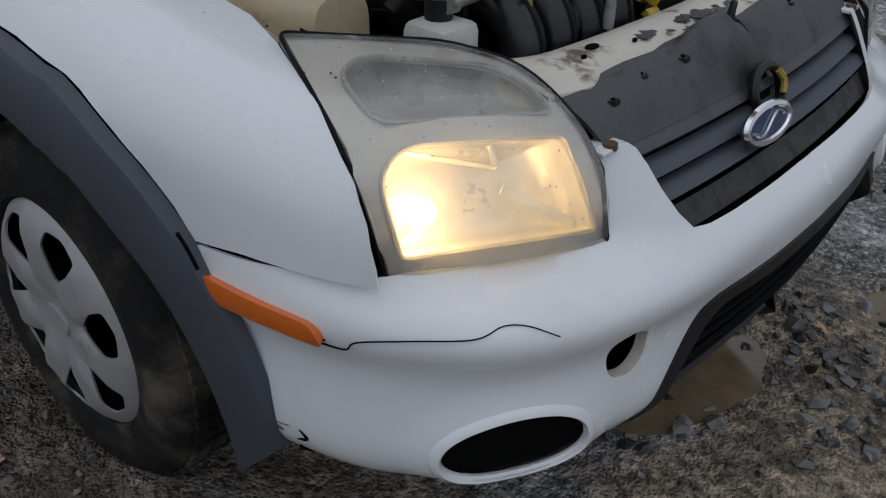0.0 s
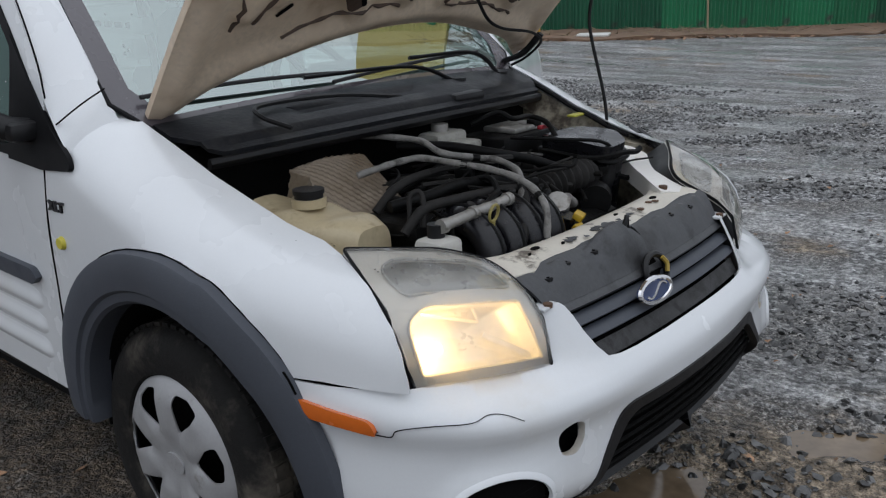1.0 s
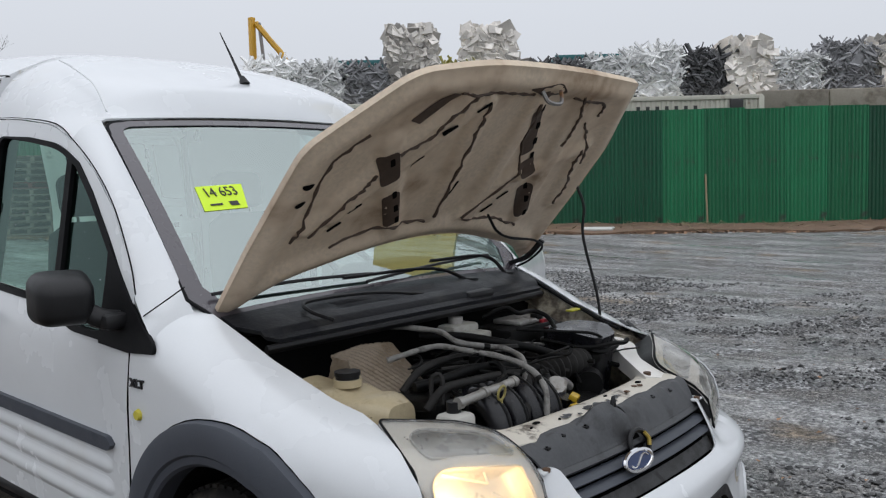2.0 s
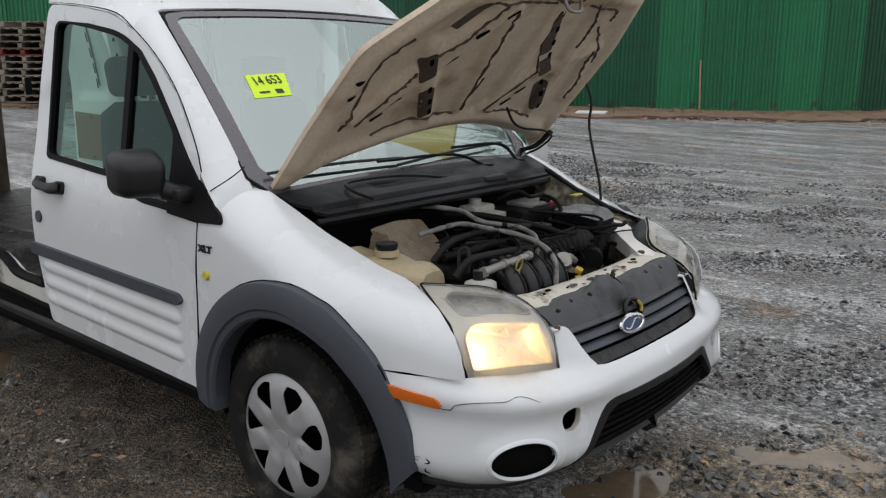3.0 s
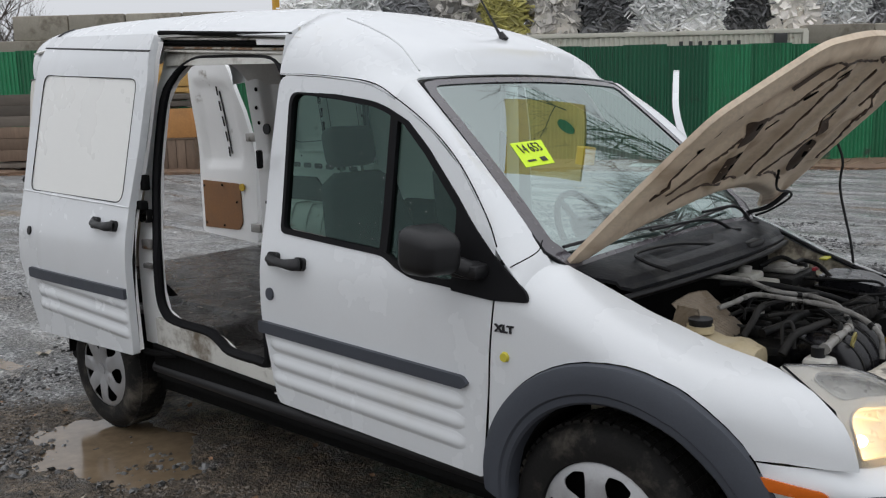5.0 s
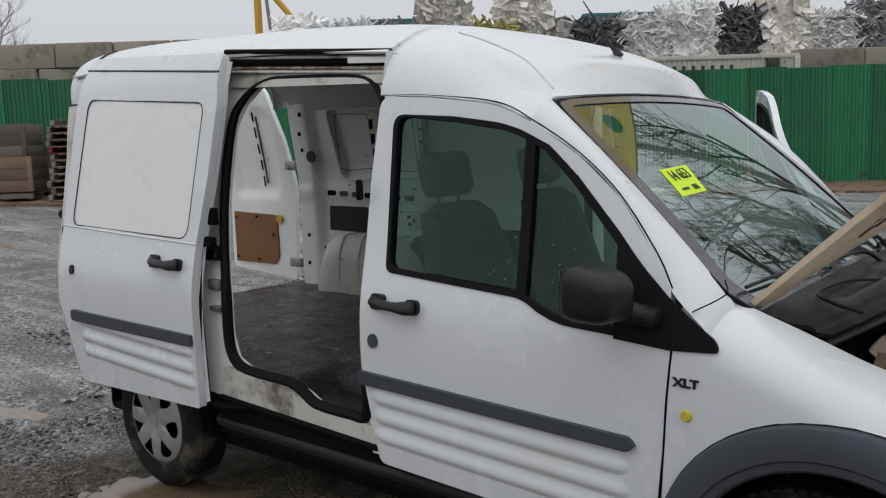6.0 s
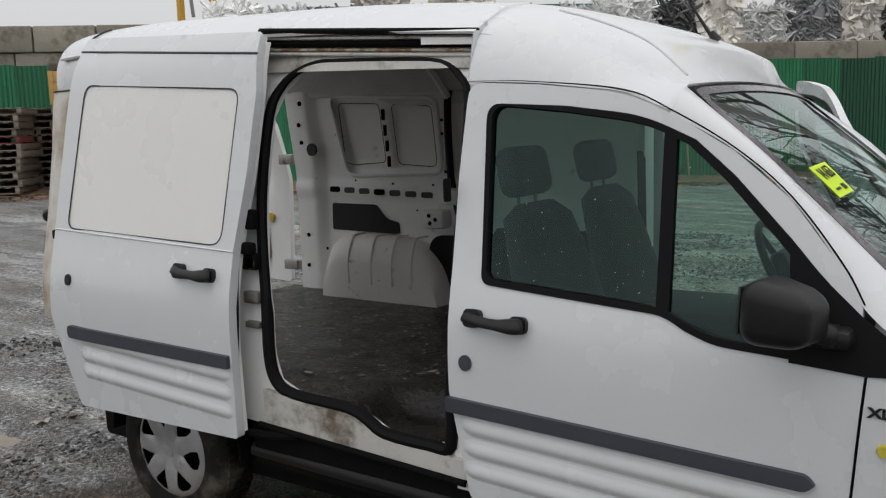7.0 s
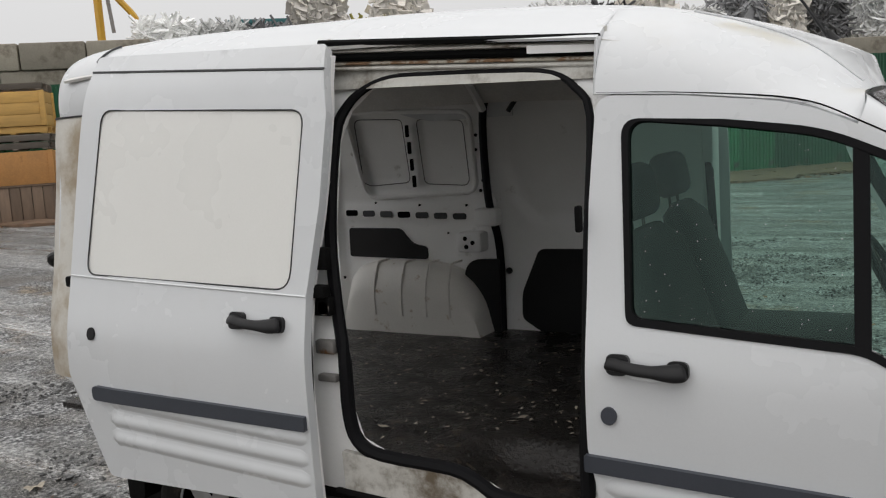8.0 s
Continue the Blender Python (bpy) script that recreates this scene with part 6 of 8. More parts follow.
for i in range(84):
    a = Vector((re_.uniform(0.0, 0.44), re_.uniform(-0.42, 0.42), re_.uniform(0.82, 0.905)))
    way = re_.uniform(-0.5, 0.5) + (math.pi / 2 if re_.random() < 0.7 else 0.0)
    pts_ = [a]
    for k in range(4):
        way += re_.uniform(-0.5, 0.5)
        q = pts_[-1] + Vector((0.06 * math.cos(way), 0.08 * math.sin(way), re_.uniform(-0.022, 0.018)))
        q.x, q.y, q.z = min(0.48, max(-0.06, q.x)), min(0.5, max(-0.42, q.y)), min(0.93, max(0.81, q.z))
        pts_.append(q)
    part("wiring", tube(pts_, re_.choice((0.003, 0.004, 0.006, 0.008)), 6, n=5), (HOSE_GREY if i % 14 == 0 else DUSTY_HOSE) if i % 3 == 0 else ENGINE_BLACK, engine)
for i in range(18):
    x, y, z = re_.uniform(0.02, 0.42), re_.uniform(-0.30, 0.42), re_.uniform(0.83, 0.89)
    s = re_.uniform(0.010, 0.024)
    part("connector", box(-s, s, -s * 0.7, s * 0.7, -s * 0.6, s * 0.6, s * 0.2, m=pose(x, y, z, re_.uniform(-20, 20), re_.uniform(-20, 20), re_.uniform(0, 180))), DUSTY_HOSE if i % 3 == 0 else ENGINE_BLACK, engine)
for i in range(22):
    x, y, z = re_.uniform(0.04, 0.44), re_.uniform(-0.36, 0.40), re_.uniform(0.84, 0.90)
    part("clamp", drum(re_.uniform(0.005, 0.009), re_.uniform(0.004, 0.010), pose(x, y, z, re_.uniform(0, 90), re_.uniform(0, 90), 0), 10), ALU if i % 4 == 0 else DUSTY_HOSE, engine)
ring = lambda t: 0.040 + 0.006 * math.sin(t * 10 * 2 * math.pi)
part("intake_hose", tube([tuple(p) for p in smooth_line([(0.372, 0.04, 0.825), (0.385, 0.11, 0.845), (0.405, 0.185, 0.855), (0.405, 0.265, 0.845)], 26)], ring, 16, straight=True), DUSTY_HOSE, van, "black corrugated intake hose")
airbox = part("air_filter_box", sheet(rpoly([(0.22, 0.30, 0.03), (0.22, 0.50, 0.03), (0.35, 0.52, 0.03), (0.44, 0.42, 0.03), (0.45, 0.30, 0.03)]), lambda x, y: (x, y, 0.935 - 0.12 * max(0, x - 0.30)), [], 0.03, 0.20, False), SHINY_BLACK, van, "black plastic air filter box")
part("lid_edge", tube([(x, y, 0.895 - 0.12 * max(0, x - 0.30)) for x, y in rpoly([(0.215, 0.295, 0.03), (0.215, 0.505, 0.03), (0.352, 0.526, 0.03), (0.447, 0.424, 0.03), (0.457, 0.295, 0.03)])], 0.007, 6, closed=True, straight=True), ENGINE_BLACK, airbox)
part("throttle_body", drum(0.042, 0.07, pose(0.47, 0.20, 0.80, 90, 0, 30), 16), ENGINE_BLACK, van)
bat = part("battery", box(0.0, 0.17, 0.20, 0.46, 0.74, 0.935, 0.012), ENGINE_BLACK, van, "black battery with a grey cover")
part("battery_cover", box(0.03, 0.15, 0.28, 0.44, 0.935, 0.952, 0.006), ALU, bat)
part("clamp", box(0.12, 0.15, 0.38, 0.42, 0.94, 0.965, 0.004), ENGINE_BLACK, bat)
part("red_terminal", box(0.19, 0.205, 0.335, 0.375, 0.945, 0.957, 0.003), material("red_plastic", (0.32, 0.02, 0.03), 0.45), bat)
part("yellow_tag", box(0.135, 0.165, 0.585, 0.665, 0.945, 0.953, 0.004), material("yellow_tag_plastic", (0.50, 0.48, 0.03), 0.5), van, "yellow plastic tag")
PALE_PLASTIC = material("white_grey_plastic", (0.34, 0.335, 0.30), 0.5, spread=0.2, scale=20, stain=(0.1, 0.09, 0.07), stain_at=(0.5, 0.7), stain_scale=14)
brk = part("brake_reservoir", box(0.02, 0.10, -0.01, 0.12, 0.93, 0.972, 0.012), PALE_PLASTIC, van, "pale plastic brake fluid reservoir")
part("reservoir_cap", drum(0.024, 0.022, pose(0.055, 0.05, 0.982), 14), ALU, brk)
part("reservoir_tray", box(0.04, 0.16, 0.02, 0.11, 0.925, 0.950, 0.008), PALE_PLASTIC, brk)
# coolant tank: a rounded, tapering cream bottle with ribs
rows = []
for k in range(13):
    t = k / 12
    x = 0.04 + 0.29 * t
    w = 0.10 * math.sin(math.pi * (0.08 + 0.84 * t)) ** 0.45
    yc = -0.565 + 0.06 * t
    top = 0.905 - 0.035 * t + 0.006 * math.cos(6.28 * 2.5 * t)
    row = []
    for j in range(20):
        a = 2 * math.pi * j / 20
        c, s = math.cos(a), math.sin(a)
        row.append((x, yc + w * math.copysign(abs(c) ** 0.5, c), top - 0.085 + 0.085 * math.copysign(abs(s) ** 0.5, s)))
    rows.append(row)
bmt = loft(rows, closed_u=True)
bmt.faces.new([v for v in bmt.verts[:20]][::-1])
bmt.verts.ensure_lookup_table()
bmt.faces.new([bmt.verts[i] for i in range(12 * 20, 13 * 20)])
tank = part("coolant_tank", bmt, CREAM_TANK, van, "yellowed plastic coolant tank with a black cap")
part("tank_cap", drum(0.033, 0.026, pose(0.16, -0.535, 0.920), 20), BLACK_PLASTIC, tank)
part("tank_cap_rim", drum(0.036, 0.010, pose(0.16, -0.535, 0.930), 20), BLACK_PLASTIC, tank)
part("tank_neck", drum(0.04, 0.02, pose(0.16, -0.535, 0.905), 20), CREAM_TANK, tank)
# heat shield: pressed sheet with a net of dimples
net = lambda u, v: 0.0026 * math.sin(u * 300) * math.sin(v * 300) * smoothstep(0.0, 0.012, min(u, 0.27 - u) if u > 0 else 0)


def shield_surf(u, v):
    a = (v / 0.16) * math.pi / 2
    x = -0.06 + u * 0.45 + 0.14 * (1 - math.cos(a)) * -1 + 0.13
    n_ = net(u, v)
    return (0.165 - 0.13 * math.sin(a) * 0.9 + n_, -0.495 + u * 0.92, 0.865 + 0.105 * (math.sin(a * 0.98)) * (1 - 0.22 * abs(u / 0.27 - 0.5)) + n_)


part("heat_shield", sheet(rpoly([(0.0, -0.02), (0.27, -0.02), (0.27, 0.15, 0.03), (0.0, 0.155, 0.03)]), shield_surf, [], 0.0056, 0.003), SHIELD, van, "beige dimpled metal heat shield", smooth=80)
part("heat_shield_side", sheet([(0.0, 0.0), (0.13, 0.0), (0.10, 0.09), (0.03, 0.085)], lambda u, v: (0.17 - u * 0.95, -0.50 - 0.008 + net(u, v), 0.87 + v), [], 0.0062, 0.003), SHIELD, van, smooth=80)
# added near-black box, darkens the gap under the heat shield
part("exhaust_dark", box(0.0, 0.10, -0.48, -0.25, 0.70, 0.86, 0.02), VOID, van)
wsh = part("washer_neck", box(0.44, 0.52, -0.505, -0.425, 0.79, 0.855, 0.016), material("white_plastic", (0.50, 0.49, 0.45), 0.45, spread=0.1, stain=(0.25, 0.22, 0.18), stain_at=(0.55, 0.75), stain_scale=15), van, "white plastic washer filler with a black cap")
part("washer_cap", drum(0.019, 0.03, pose(0.475, -0.465, 0.868), 16), BLACK_PLASTIC, wsh)
part("washer_skirt", box(0.42, 0.55, -0.53, -0.41, 0.74, 0.80, 0.03), material("white_plastic_lower", (0.4, 0.38, 0.33), 0.5, spread=0.15), wsh)
part("tower_plate", drum(0.10, 0.02, pose(0.02, -0.52, 0.80), 24), UNDER, van)
part("tower_plate", drum(0.10, 0.02, pose(0.02, 0.55, 0.86), 24), DIRTY_WHITE, van)

# ---- door furniture, mirror, badges ----


def door_handle(x0, x1, z, off, parent):
    """A rounded pull bar over a shallow dished cup, thick at its grip end."""
    xm = (x0 + x1) / 2
    part("handle_cup", sheet(ellipse(xm + 0.002, z - 0.002, abs(x1 - x0) * 0.36, 0.036, 28), lambda x, zz: on_side(off + 0.0015 - 0.010 * max(0.0, 1 - ((x - xm) / 0.085) ** 2 - ((zz - z) / 0.036) ** 2))(x, zz), [], 0.012, 0.002), WHITE, parent)
    bar = [on_side(off + o)(x, z + dz) for x, o, dz in ((x0 + 0.008, 0.012, 0.006), (x0 + 0.03, 0.024, 0.005), (x0 + 0.07, 0.034, 0.0), (xm, 0.038, -0.002), (x1 - 0.07, 0.038, -0.003), (x1 - 0.03, 0.034, -0.003), (x1 - 0.008, 0.020, -0.002))]
    h = part("door_handle", tube(bar, lambda t: 0.0175 + 0.0085 * smoothstep(0.55, 0.85, t) - 0.008 * smoothstep(0.93, 1.0, t) + 0.004 * smoothstep(0.3, 0.0, t), 12, n=6, flat=0.62), BLACK_PLASTIC, parent, "black plastic pull handle")
    part("handle_base", sheet(rpoly([(x0, z + 0.030, 0.02), (x0 + 0.060, z + 0.030, 0.02), (x0 + 0.060, z - 0.024, 0.02), (x0, z - 0.024, 0.02)]), on_side(off + 0.018), [], 0.02, 0.018), BLACK_PLASTIC, h)
    part("handle_base", sheet(rpoly([(x1 - 0.055, z + 0.022, 0.02), (x1, z + 0.022, 0.02), (x1, z - 0.028, 0.02), (x1 - 0.055, z - 0.028, 0.02)]), on_side(off + 0.016), [], 0.02, 0.016), BLACK_PLASTIC, h)


door_handle(-1.412, -1.202, 1.022, 0.0, front_door)
part("lock_cap", sheet(ellipse(-1.409, 0.887, 0.021, 0.024, 18), on_side(0.008), [], 0.02, 0.008), GREY_PLASTIC, front_door)
# mirror
MIRROR_M = pose(-0.492, -0.990, 1.146, 0, 3, -14)
shell_ = box(-0.074, 0.086, -0.09, 0.08, -0.076, 0.076, 0.044, 5)
for v in shell_.verts:
    k = smoothstep(-0.02, 0.09, v.co.x)
    v.co.z = v.co.z * (1 - 0.24 * k) - 0.008 * k
    v.co.y = v.co.y * (1 - 0.16 * k)
    v.co.z -= 0.05 * (v.co.y + 0.09) * 0.35
shell_.transform(MIRROR_M)
mir = part("side_mirror", shell_, BLACK_PLASTIC, van, "black plastic door mirror", smooth=60)
# dark glossy colour in place of a mirroring surface
part("mirror_glass", box(-0.077, -0.07, -0.068, 0.058, -0.058, 0.056, 0.003, m=MIRROR_M), material("dark_mirror_glass", (0.03, 0.032, 0.034), 0.12, spread=0.2), mir)
part("mirror_arm", tube([(-0.43, -0.945, 1.10), (-0.405, -0.92, 1.085), (-0.40, -0.87, 1.075)], 0.030, 10, flat=0.8), BLACK_PLASTIC, mir)
part("mirror_foot", box(-0.47, -0.36, -0.94, -0.86, 1.055, 1.10, 0.015), BLACK_PLASTIC, mir)
TRI = rpoly([(-0.515, 1.288), (-0.42, 1.190), (-0.352, 1.128), (-0.298, 1.086), (-0.215, 1.03, 0.02), (-0.205, 1.0, 0.02), (-0.335, 0.992), (-0.50, 1.004)])
part("mirror_triangle", sheet(TRI, on_side(0.0065), [], 0.03, 0.012), SEAL, front_door)
BADGE_INK = material("dark_badge_metal", (0.03, 0.03, 0.035), 0.3, metal=0.5)
side_turn = Matrix.Rotation(radians(90), 4, "X")
lettering("XLT", Matrix.Translation(side_r(-0.29, 0.911)) @ Matrix.Translation((0, -0.002, 0)) @ side_turn @ Matrix.Diagonal((1.2, 1, 1, 1)), 0.032, BADGE_INK, van, 0.003, "trim_badge", 0.0012)
part("yellow_cap", drum(0.017, 0.012, Matrix.Translation(Vector(side_r(-0.289, 0.826)) + Vector((0, -0.004, 0))) @ side_turn, 18, 0.013), material("yellow_rubber", (0.55, 0.48, 0.05), 0.5, spread=0.1), van, "round yellow plug")
part("door_gap", tube([side_r(x, z) for x, z in ((-0.333, 0.99), (-0.345, 0.85), (-0.355, 0.70), (-0.372, 0.55), (-0.387, 0.42))], 0.003, 5), VOID, van)
part("roof_gap", tube([on_side(-0.001)(x, z + 0.003) for x, z in DOOR_TOP[:-1]], 0.0022, 5), VOID, van)
part("pillar_gap", tube([side_r(-0.285, 1.095), tuple(Vector(side_r(-0.22, 1.13)) + Vector((0.01, 0.02, 0.012))), tuple(Vector(screen(-0.755, 0.93)) + Vector((0.02, -0.012, 0.015)))], 0.002, 5), VOID, van)
chip = random.Random(3)
for i in range(16):
    x, q = chip.gauss(0.45, 0.12), chip.gauss(0.97, 0.08)
    if not (0.05 < x < 0.56 and 0.76 < q < 1.02):
        continue
    p = Vector(fender_surf(-1)(x, q))
    b_ = bmesh.new()
    bmesh.ops.create_icosphere(b_, subdivisions=1, radius=chip.uniform(0.0008, 0.002), matrix=Matrix.Translation(p))
    part("paint_chip", b_, VOID, fender)
part("wing_crack", tube([on_side(0.020)(x, z) for x, z in ((0.452, 0.695), (0.465, 0.678), (0.478, 0.655))], 0.0025, 5), VOID, van)
part("antenna", tube([(-0.965, 0.0, 1.852), (-1.03, 0.0, 1.955), (-1.10, 0.0, 2.06)], lambda t: 0.007 * (1 - 0.7 * t), 6), BLACK_PLASTIC, van, "black roof antenna")
part("antenna_base", drum(0.022, 0.035, pose(-0.96, 0, 1.856, 0, -25, 0), 12, 0.009), BLACK_PLASTIC, van)
part("roof_crease", tube([(-1.234, -0.60, 1.915), (-1.10, -0.615, 1.87), (-0.95, -0.625, 1.80), (-0.83, -0.648, 1.70)], 0.0035, 5), WHITE, van)

# ---- wheels ----


def tyre_mesh():
    bm = lathe([(0.195, 0.008), (0.205, -0.006), (0.24, -0.014), (0.270, -0.012), (0.290, 0.000), (0.303, 0.016), (0.309, 0.04), (0.309, 0.135), (0.303, 0.160), (0.288, 0.178), (0.24, 0.19), (0.2, 0.18)], 60)
    return bm


def tread_mesh():
    bm = bmesh.new()
    for k in range(60):
        a = 2 * math.pi * k / 60
        for y0, y1, t in ((0.022, 0.054, 0.05), (0.062, 0.088, -0.05), (0.096, 0.122, 0.05), (0.130, 0.158, -0.05)):
            box(-0.011, 0.011, y0, y1, 0.3055, 0.3145, bm=bm, m=Matrix.Rotation(a + t, 4, "Y"))
    return bm


def cap_surf(u, v):
    r = math.hypot(u, v)
    a = math.atan2(v, u)
    spoke = 0.5 + 0.5 * math.cos(7 * a)
    d = 0.014 * math.cos(min(1, r / 0.2) * 1.4) + 0.016 * (spoke ** 0.6 - 0.35 * max(0.0, spoke - 0.75) / 0.25) * smoothstep(0.045, 0.09, r) * (1 - smoothstep(0.15, 0.192, r))
    if r > 0.185:
        d -= 0.8 * (r - 0.185)
    if r < 0.045:
        d -= 0.004 if r < 0.036 else 0
    return (u, -0.006 - d, v)


def cap_holes():
    out = []
    for k in range(7):
        a = 2 * math.pi * (k + 0.5) / 7
        ring_ = [(0.088, 0.0), (0.118, 0.15), (0.150, 0.255), (0.176, 0.235), (0.182, 0.0), (0.176, -0.235), (0.150, -0.255), (0.118, -0.15)]
        out.append([(r * math.cos(a + t * 0.95), r * math.sin(a + t * 0.95)) for r, t in ring_])
    return out


def wheel(m, name="wheel"):
    w = new(name)
    w.parent = van
    tagged(w, "muddy tyre with a silver seven-spoke plastic wheel cover")
    tagged(part("tread", tread_mesh(), RUBBER, part("tyre", tyre_mesh(), RUBBER, w)), "", kind="stuff")
    part("wheel_cover", sheet(ellipse(0, 0, 0.203, 0.203, 64), cap_surf, [rpoly([(*p, 0.008) for p in h], 2) for h in cap_holes()], 0.014, 0.004), SILVER, w, "silver plastic wheel cover", smooth=50)
    part("rim", lathe([(0.2, 0.0), (0.195, 0.04), (0.12, 0.055), (0.02, 0.05)], 40), VOID, w)
    part("cover_emblem", drum(0.034, 0.006, Matrix.Translation((0, -0.018, 0)) @ Matrix.Rotation(radians(90), 4, "X") @ Matrix.Diagonal((1, 0.7, 1, 1)), 24), SILVER, w)
    w.matrix_local = m
    return w


BIG = Matrix.Diagonal((1.022, 1.0, 1.022, 1))
first = wheel(pose(0.018, -0.852, 0.348, 0, 9, 0) @ BIG)
w2 = copy_thing(first, pose(-2.90, -0.83, 0.316, 0, 31, 0))
w3 = copy_thing(first, pose(0.018, 0.83, 0.348, 0, 20, 180))
w4 = copy_thing(first, pose(-2.90, 0.83, 0.316, 0, 50, 180))
for o in (w2, w3, w4):
    o.parent = van

# ---- underbody, sills ----
part("underbody", box(-3.55, 0.45, -0.70, 0.70, 0.22, 0.42, 0.03), UNDER, van)
part("front_wheel_well", sheet([(-0.40, 0.36), (-0.40, 0.70), (-0.1, 0.84), (0.3, 0.84), (0.52, 0.70), (0.52, 0.30)], lambda x, z: (x, -0.57, z), [], 0.06, 0.01), UNDER, van)
rows = []
for k in range(17):
    a = math.pi * k / 16
    x, z = 0.085 - 0.40 * math.cos(a), 0.33 + 0.43 * math.sin(a)
    rows.append([(x, -0.845 if 0.1 < z else -0.8, z), (x, -0.57, z)])
part("wheel_liner", thicken(loft(rows), 0.006), UNDER, van)
rows = []
for k in range(17):
    a = math.pi * k / 16
    x, z = -2.90 - 0.40 * math.cos(a), 0.33 + 0.40 * math.sin(a)
    rows.append([(x, -0.82, z), (x, -0.52, z)])
part("wheel_liner", thicken(loft(rows), 0.006), UNDER, van)
part("sill", sheet(rpoly([(-2.40, 0.36), (-0.40, 0.33), (-0.39, 0.43), (-1.43, 0.47), (-1.44, 0.50), (-2.40, 0.545)]), on_side(-0.05), [], 0.05, 0.04), UNDER, van)
part("sill_white", sheet(rpoly([(-2.30, 0.528), (-1.44, 0.482), (-1.44, 0.56), (-1.55, 0.575), (-1.75, 0.58), (-1.88, 0.642), (-2.12, 0.652), (-2.30, 0.665)]), on_side(-0.022), [], 0.04, 0.03), DIRTY_WHITE, van, "white sill with scraped lower edge")
part("rocker_rail", tube([(x, -0.815 - 0.004 * math.sin(3 * x), 0.385 + 0.022 * (-0.4 - x) / 2) for x in np.linspace(-2.42, -0.42, 15)], 0.032, 10, flat=0.8), BLACK_PLASTIC, van, "black lower rocker rail")
for x_ in (-2.2, -1.75, -1.3, -0.8):
    part("rail_bracket", box(x_ - 0.03, x_ + 0.03, -0.82, -0.74, 0.39, 0.45, 0.008), UNDER, van)
part("sill_track", tube([on_side(-0.02)(x, 0.530 - 0.045 * (x + 2.3)) for x in np.linspace(-2.33, -1.44, 9)], 0.012, 8), UNDER, van)
rs2 = random.Random(8)
for i in range(9):
    x = rs2.uniform(-2.3, -1.5)
    part("rust_patch", box(x, x + rs2.uniform(0.03, 0.1), -0.872, -0.866, 0.528 - 0.052 * (x + 2.3), 0.540 - 0.052 * (x + 2.3), 0.002), RUST, van)

# ---- sliding door, slid open ----
OUT = 0.085


def slide_surf(x, z):
    return (x, -half_width(x, z) - OUT, z)


SLIDE = rpoly([(-3.40, 2.0, 0.02), (-2.32, 1.935, 0.01), (-2.285, 1.72), (-2.30, 1.45), (-2.338, 1.18), (-2.33, 0.80), (-2.335, 0.505, 0.015), (-3.28, 0.482, 0.02), (-3.437, 0.856), (-3.435, 1.204)])
INSET = rpoly([(-3.297, 1.798, 0.05), (-2.372, 1.737, 0.05), (-2.405, 1.19, 0.06), (-3.343, 1.217, 0.05)])
slider = part("sliding_door", sheet(SLIDE, slide_surf, [INSET], 0.03, 0.035), WHITE, van, "white sliding door pushed open along the side")
part("blank_panel", sheet(INSET, lambda x, z: tuple(Vector(slide_surf(x, z)) + Vector((0, 0.004, 0))), [], 0.05, 0.012), PANEL_VINYL, slider, "ivory blanked window panel")
part("panel_gap", tube([slide_surf(*p) for p in INSET], 0.0028, 5, closed=True, straight=True), DASH, slider)
part("roofline_groove", tube([slide_surf(x, 1.857 - 0.0787 * (x + 2.307)) for x in np.linspace(-3.40, -2.307, 12)], 0.005, 5), DASH, slider)
part("belt_crease", tube([slide_surf(x, 1.172 - 0.0345 * (x + 2.306)) for x in np.linspace(-3.43, -2.34, 12)], 0.004, 6), WHITE, slider)
part("rub_strip", sheet(rpoly([(-3.30, 0.824, 0.02), (-2.34, 0.812, 0.004), (-2.34, 0.765, 0.004), (-3.30, 0.772, 0.02)]), lambda x, z: tuple(Vector(slide_surf(x, z)) + Vector((0, -0.016, 0))), [], 0.03, 0.016), GREY_PLASTIC, slider)
for zc in (0.700, 0.630, 0.562):
    rib(-3.24, -2.345, zc, OUT, slider)
door_handle(-2.63, -2.412, 1.092, OUT, slider)
part("lock_cap", sheet(ellipse(-3.296, 1.011, 0.019, 0.023, 18), on_side(OUT + 0.008), [], 0.02, 0.008), BLACK_PLASTIC, slider)
part("door_seal", tube([tuple(Vector(slide_surf(x, z)) + Vector((-0.012, 0.04, 0))) for x, z in ((-2.32, 1.90), (-2.30, 1.7), (-2.31, 1.45), (-2.345, 1.18), (-2.34, 0.8), (-2.345, 0.52))], 0.012, 8), SEAL, slider)
SLIDE_EDGE = lerp_table([(0.50, -2.345), (1.18, -2.347), (1.45, -2.31), (1.72, -2.296), (1.95, -2.322)])
part("door_inner_edge", sheet([(0.0, 0.52), (0.03, 0.52), (0.03, 1.90), (0.0, 1.90)], lambda u, z: (SLIDE_EDGE(z), -half_width(-2.34, z) - OUT + 0.03 + u, z), [], 0.08, 0.004), INNER_WHITE, slider)

# ---- body sides, door opening ----
OPEN = [(-2.233, 0.95), (-2.231, 0.787), (-2.205, 0.70), (-2.12, 0.662), (-1.88, 0.652), (-1.80, 0.625), (-1.73, 0.590), (-1.55, 0.583), (-1.475, 0.60), (-1.465, 0.8), (-1.465, 1.12), (-1.467, 1.37), (-1.468, 1.66), (-1.52, 1.74), (-1.59, 1.786), (-1.73, 1.803), (-2.0, 1.818), (-2.12, 1.82), (-2.21, 1.795),
        (-2.275, 1.74), (-2.30, 1.64), (-2.305, 1.36), (-2.275, 1.15)]
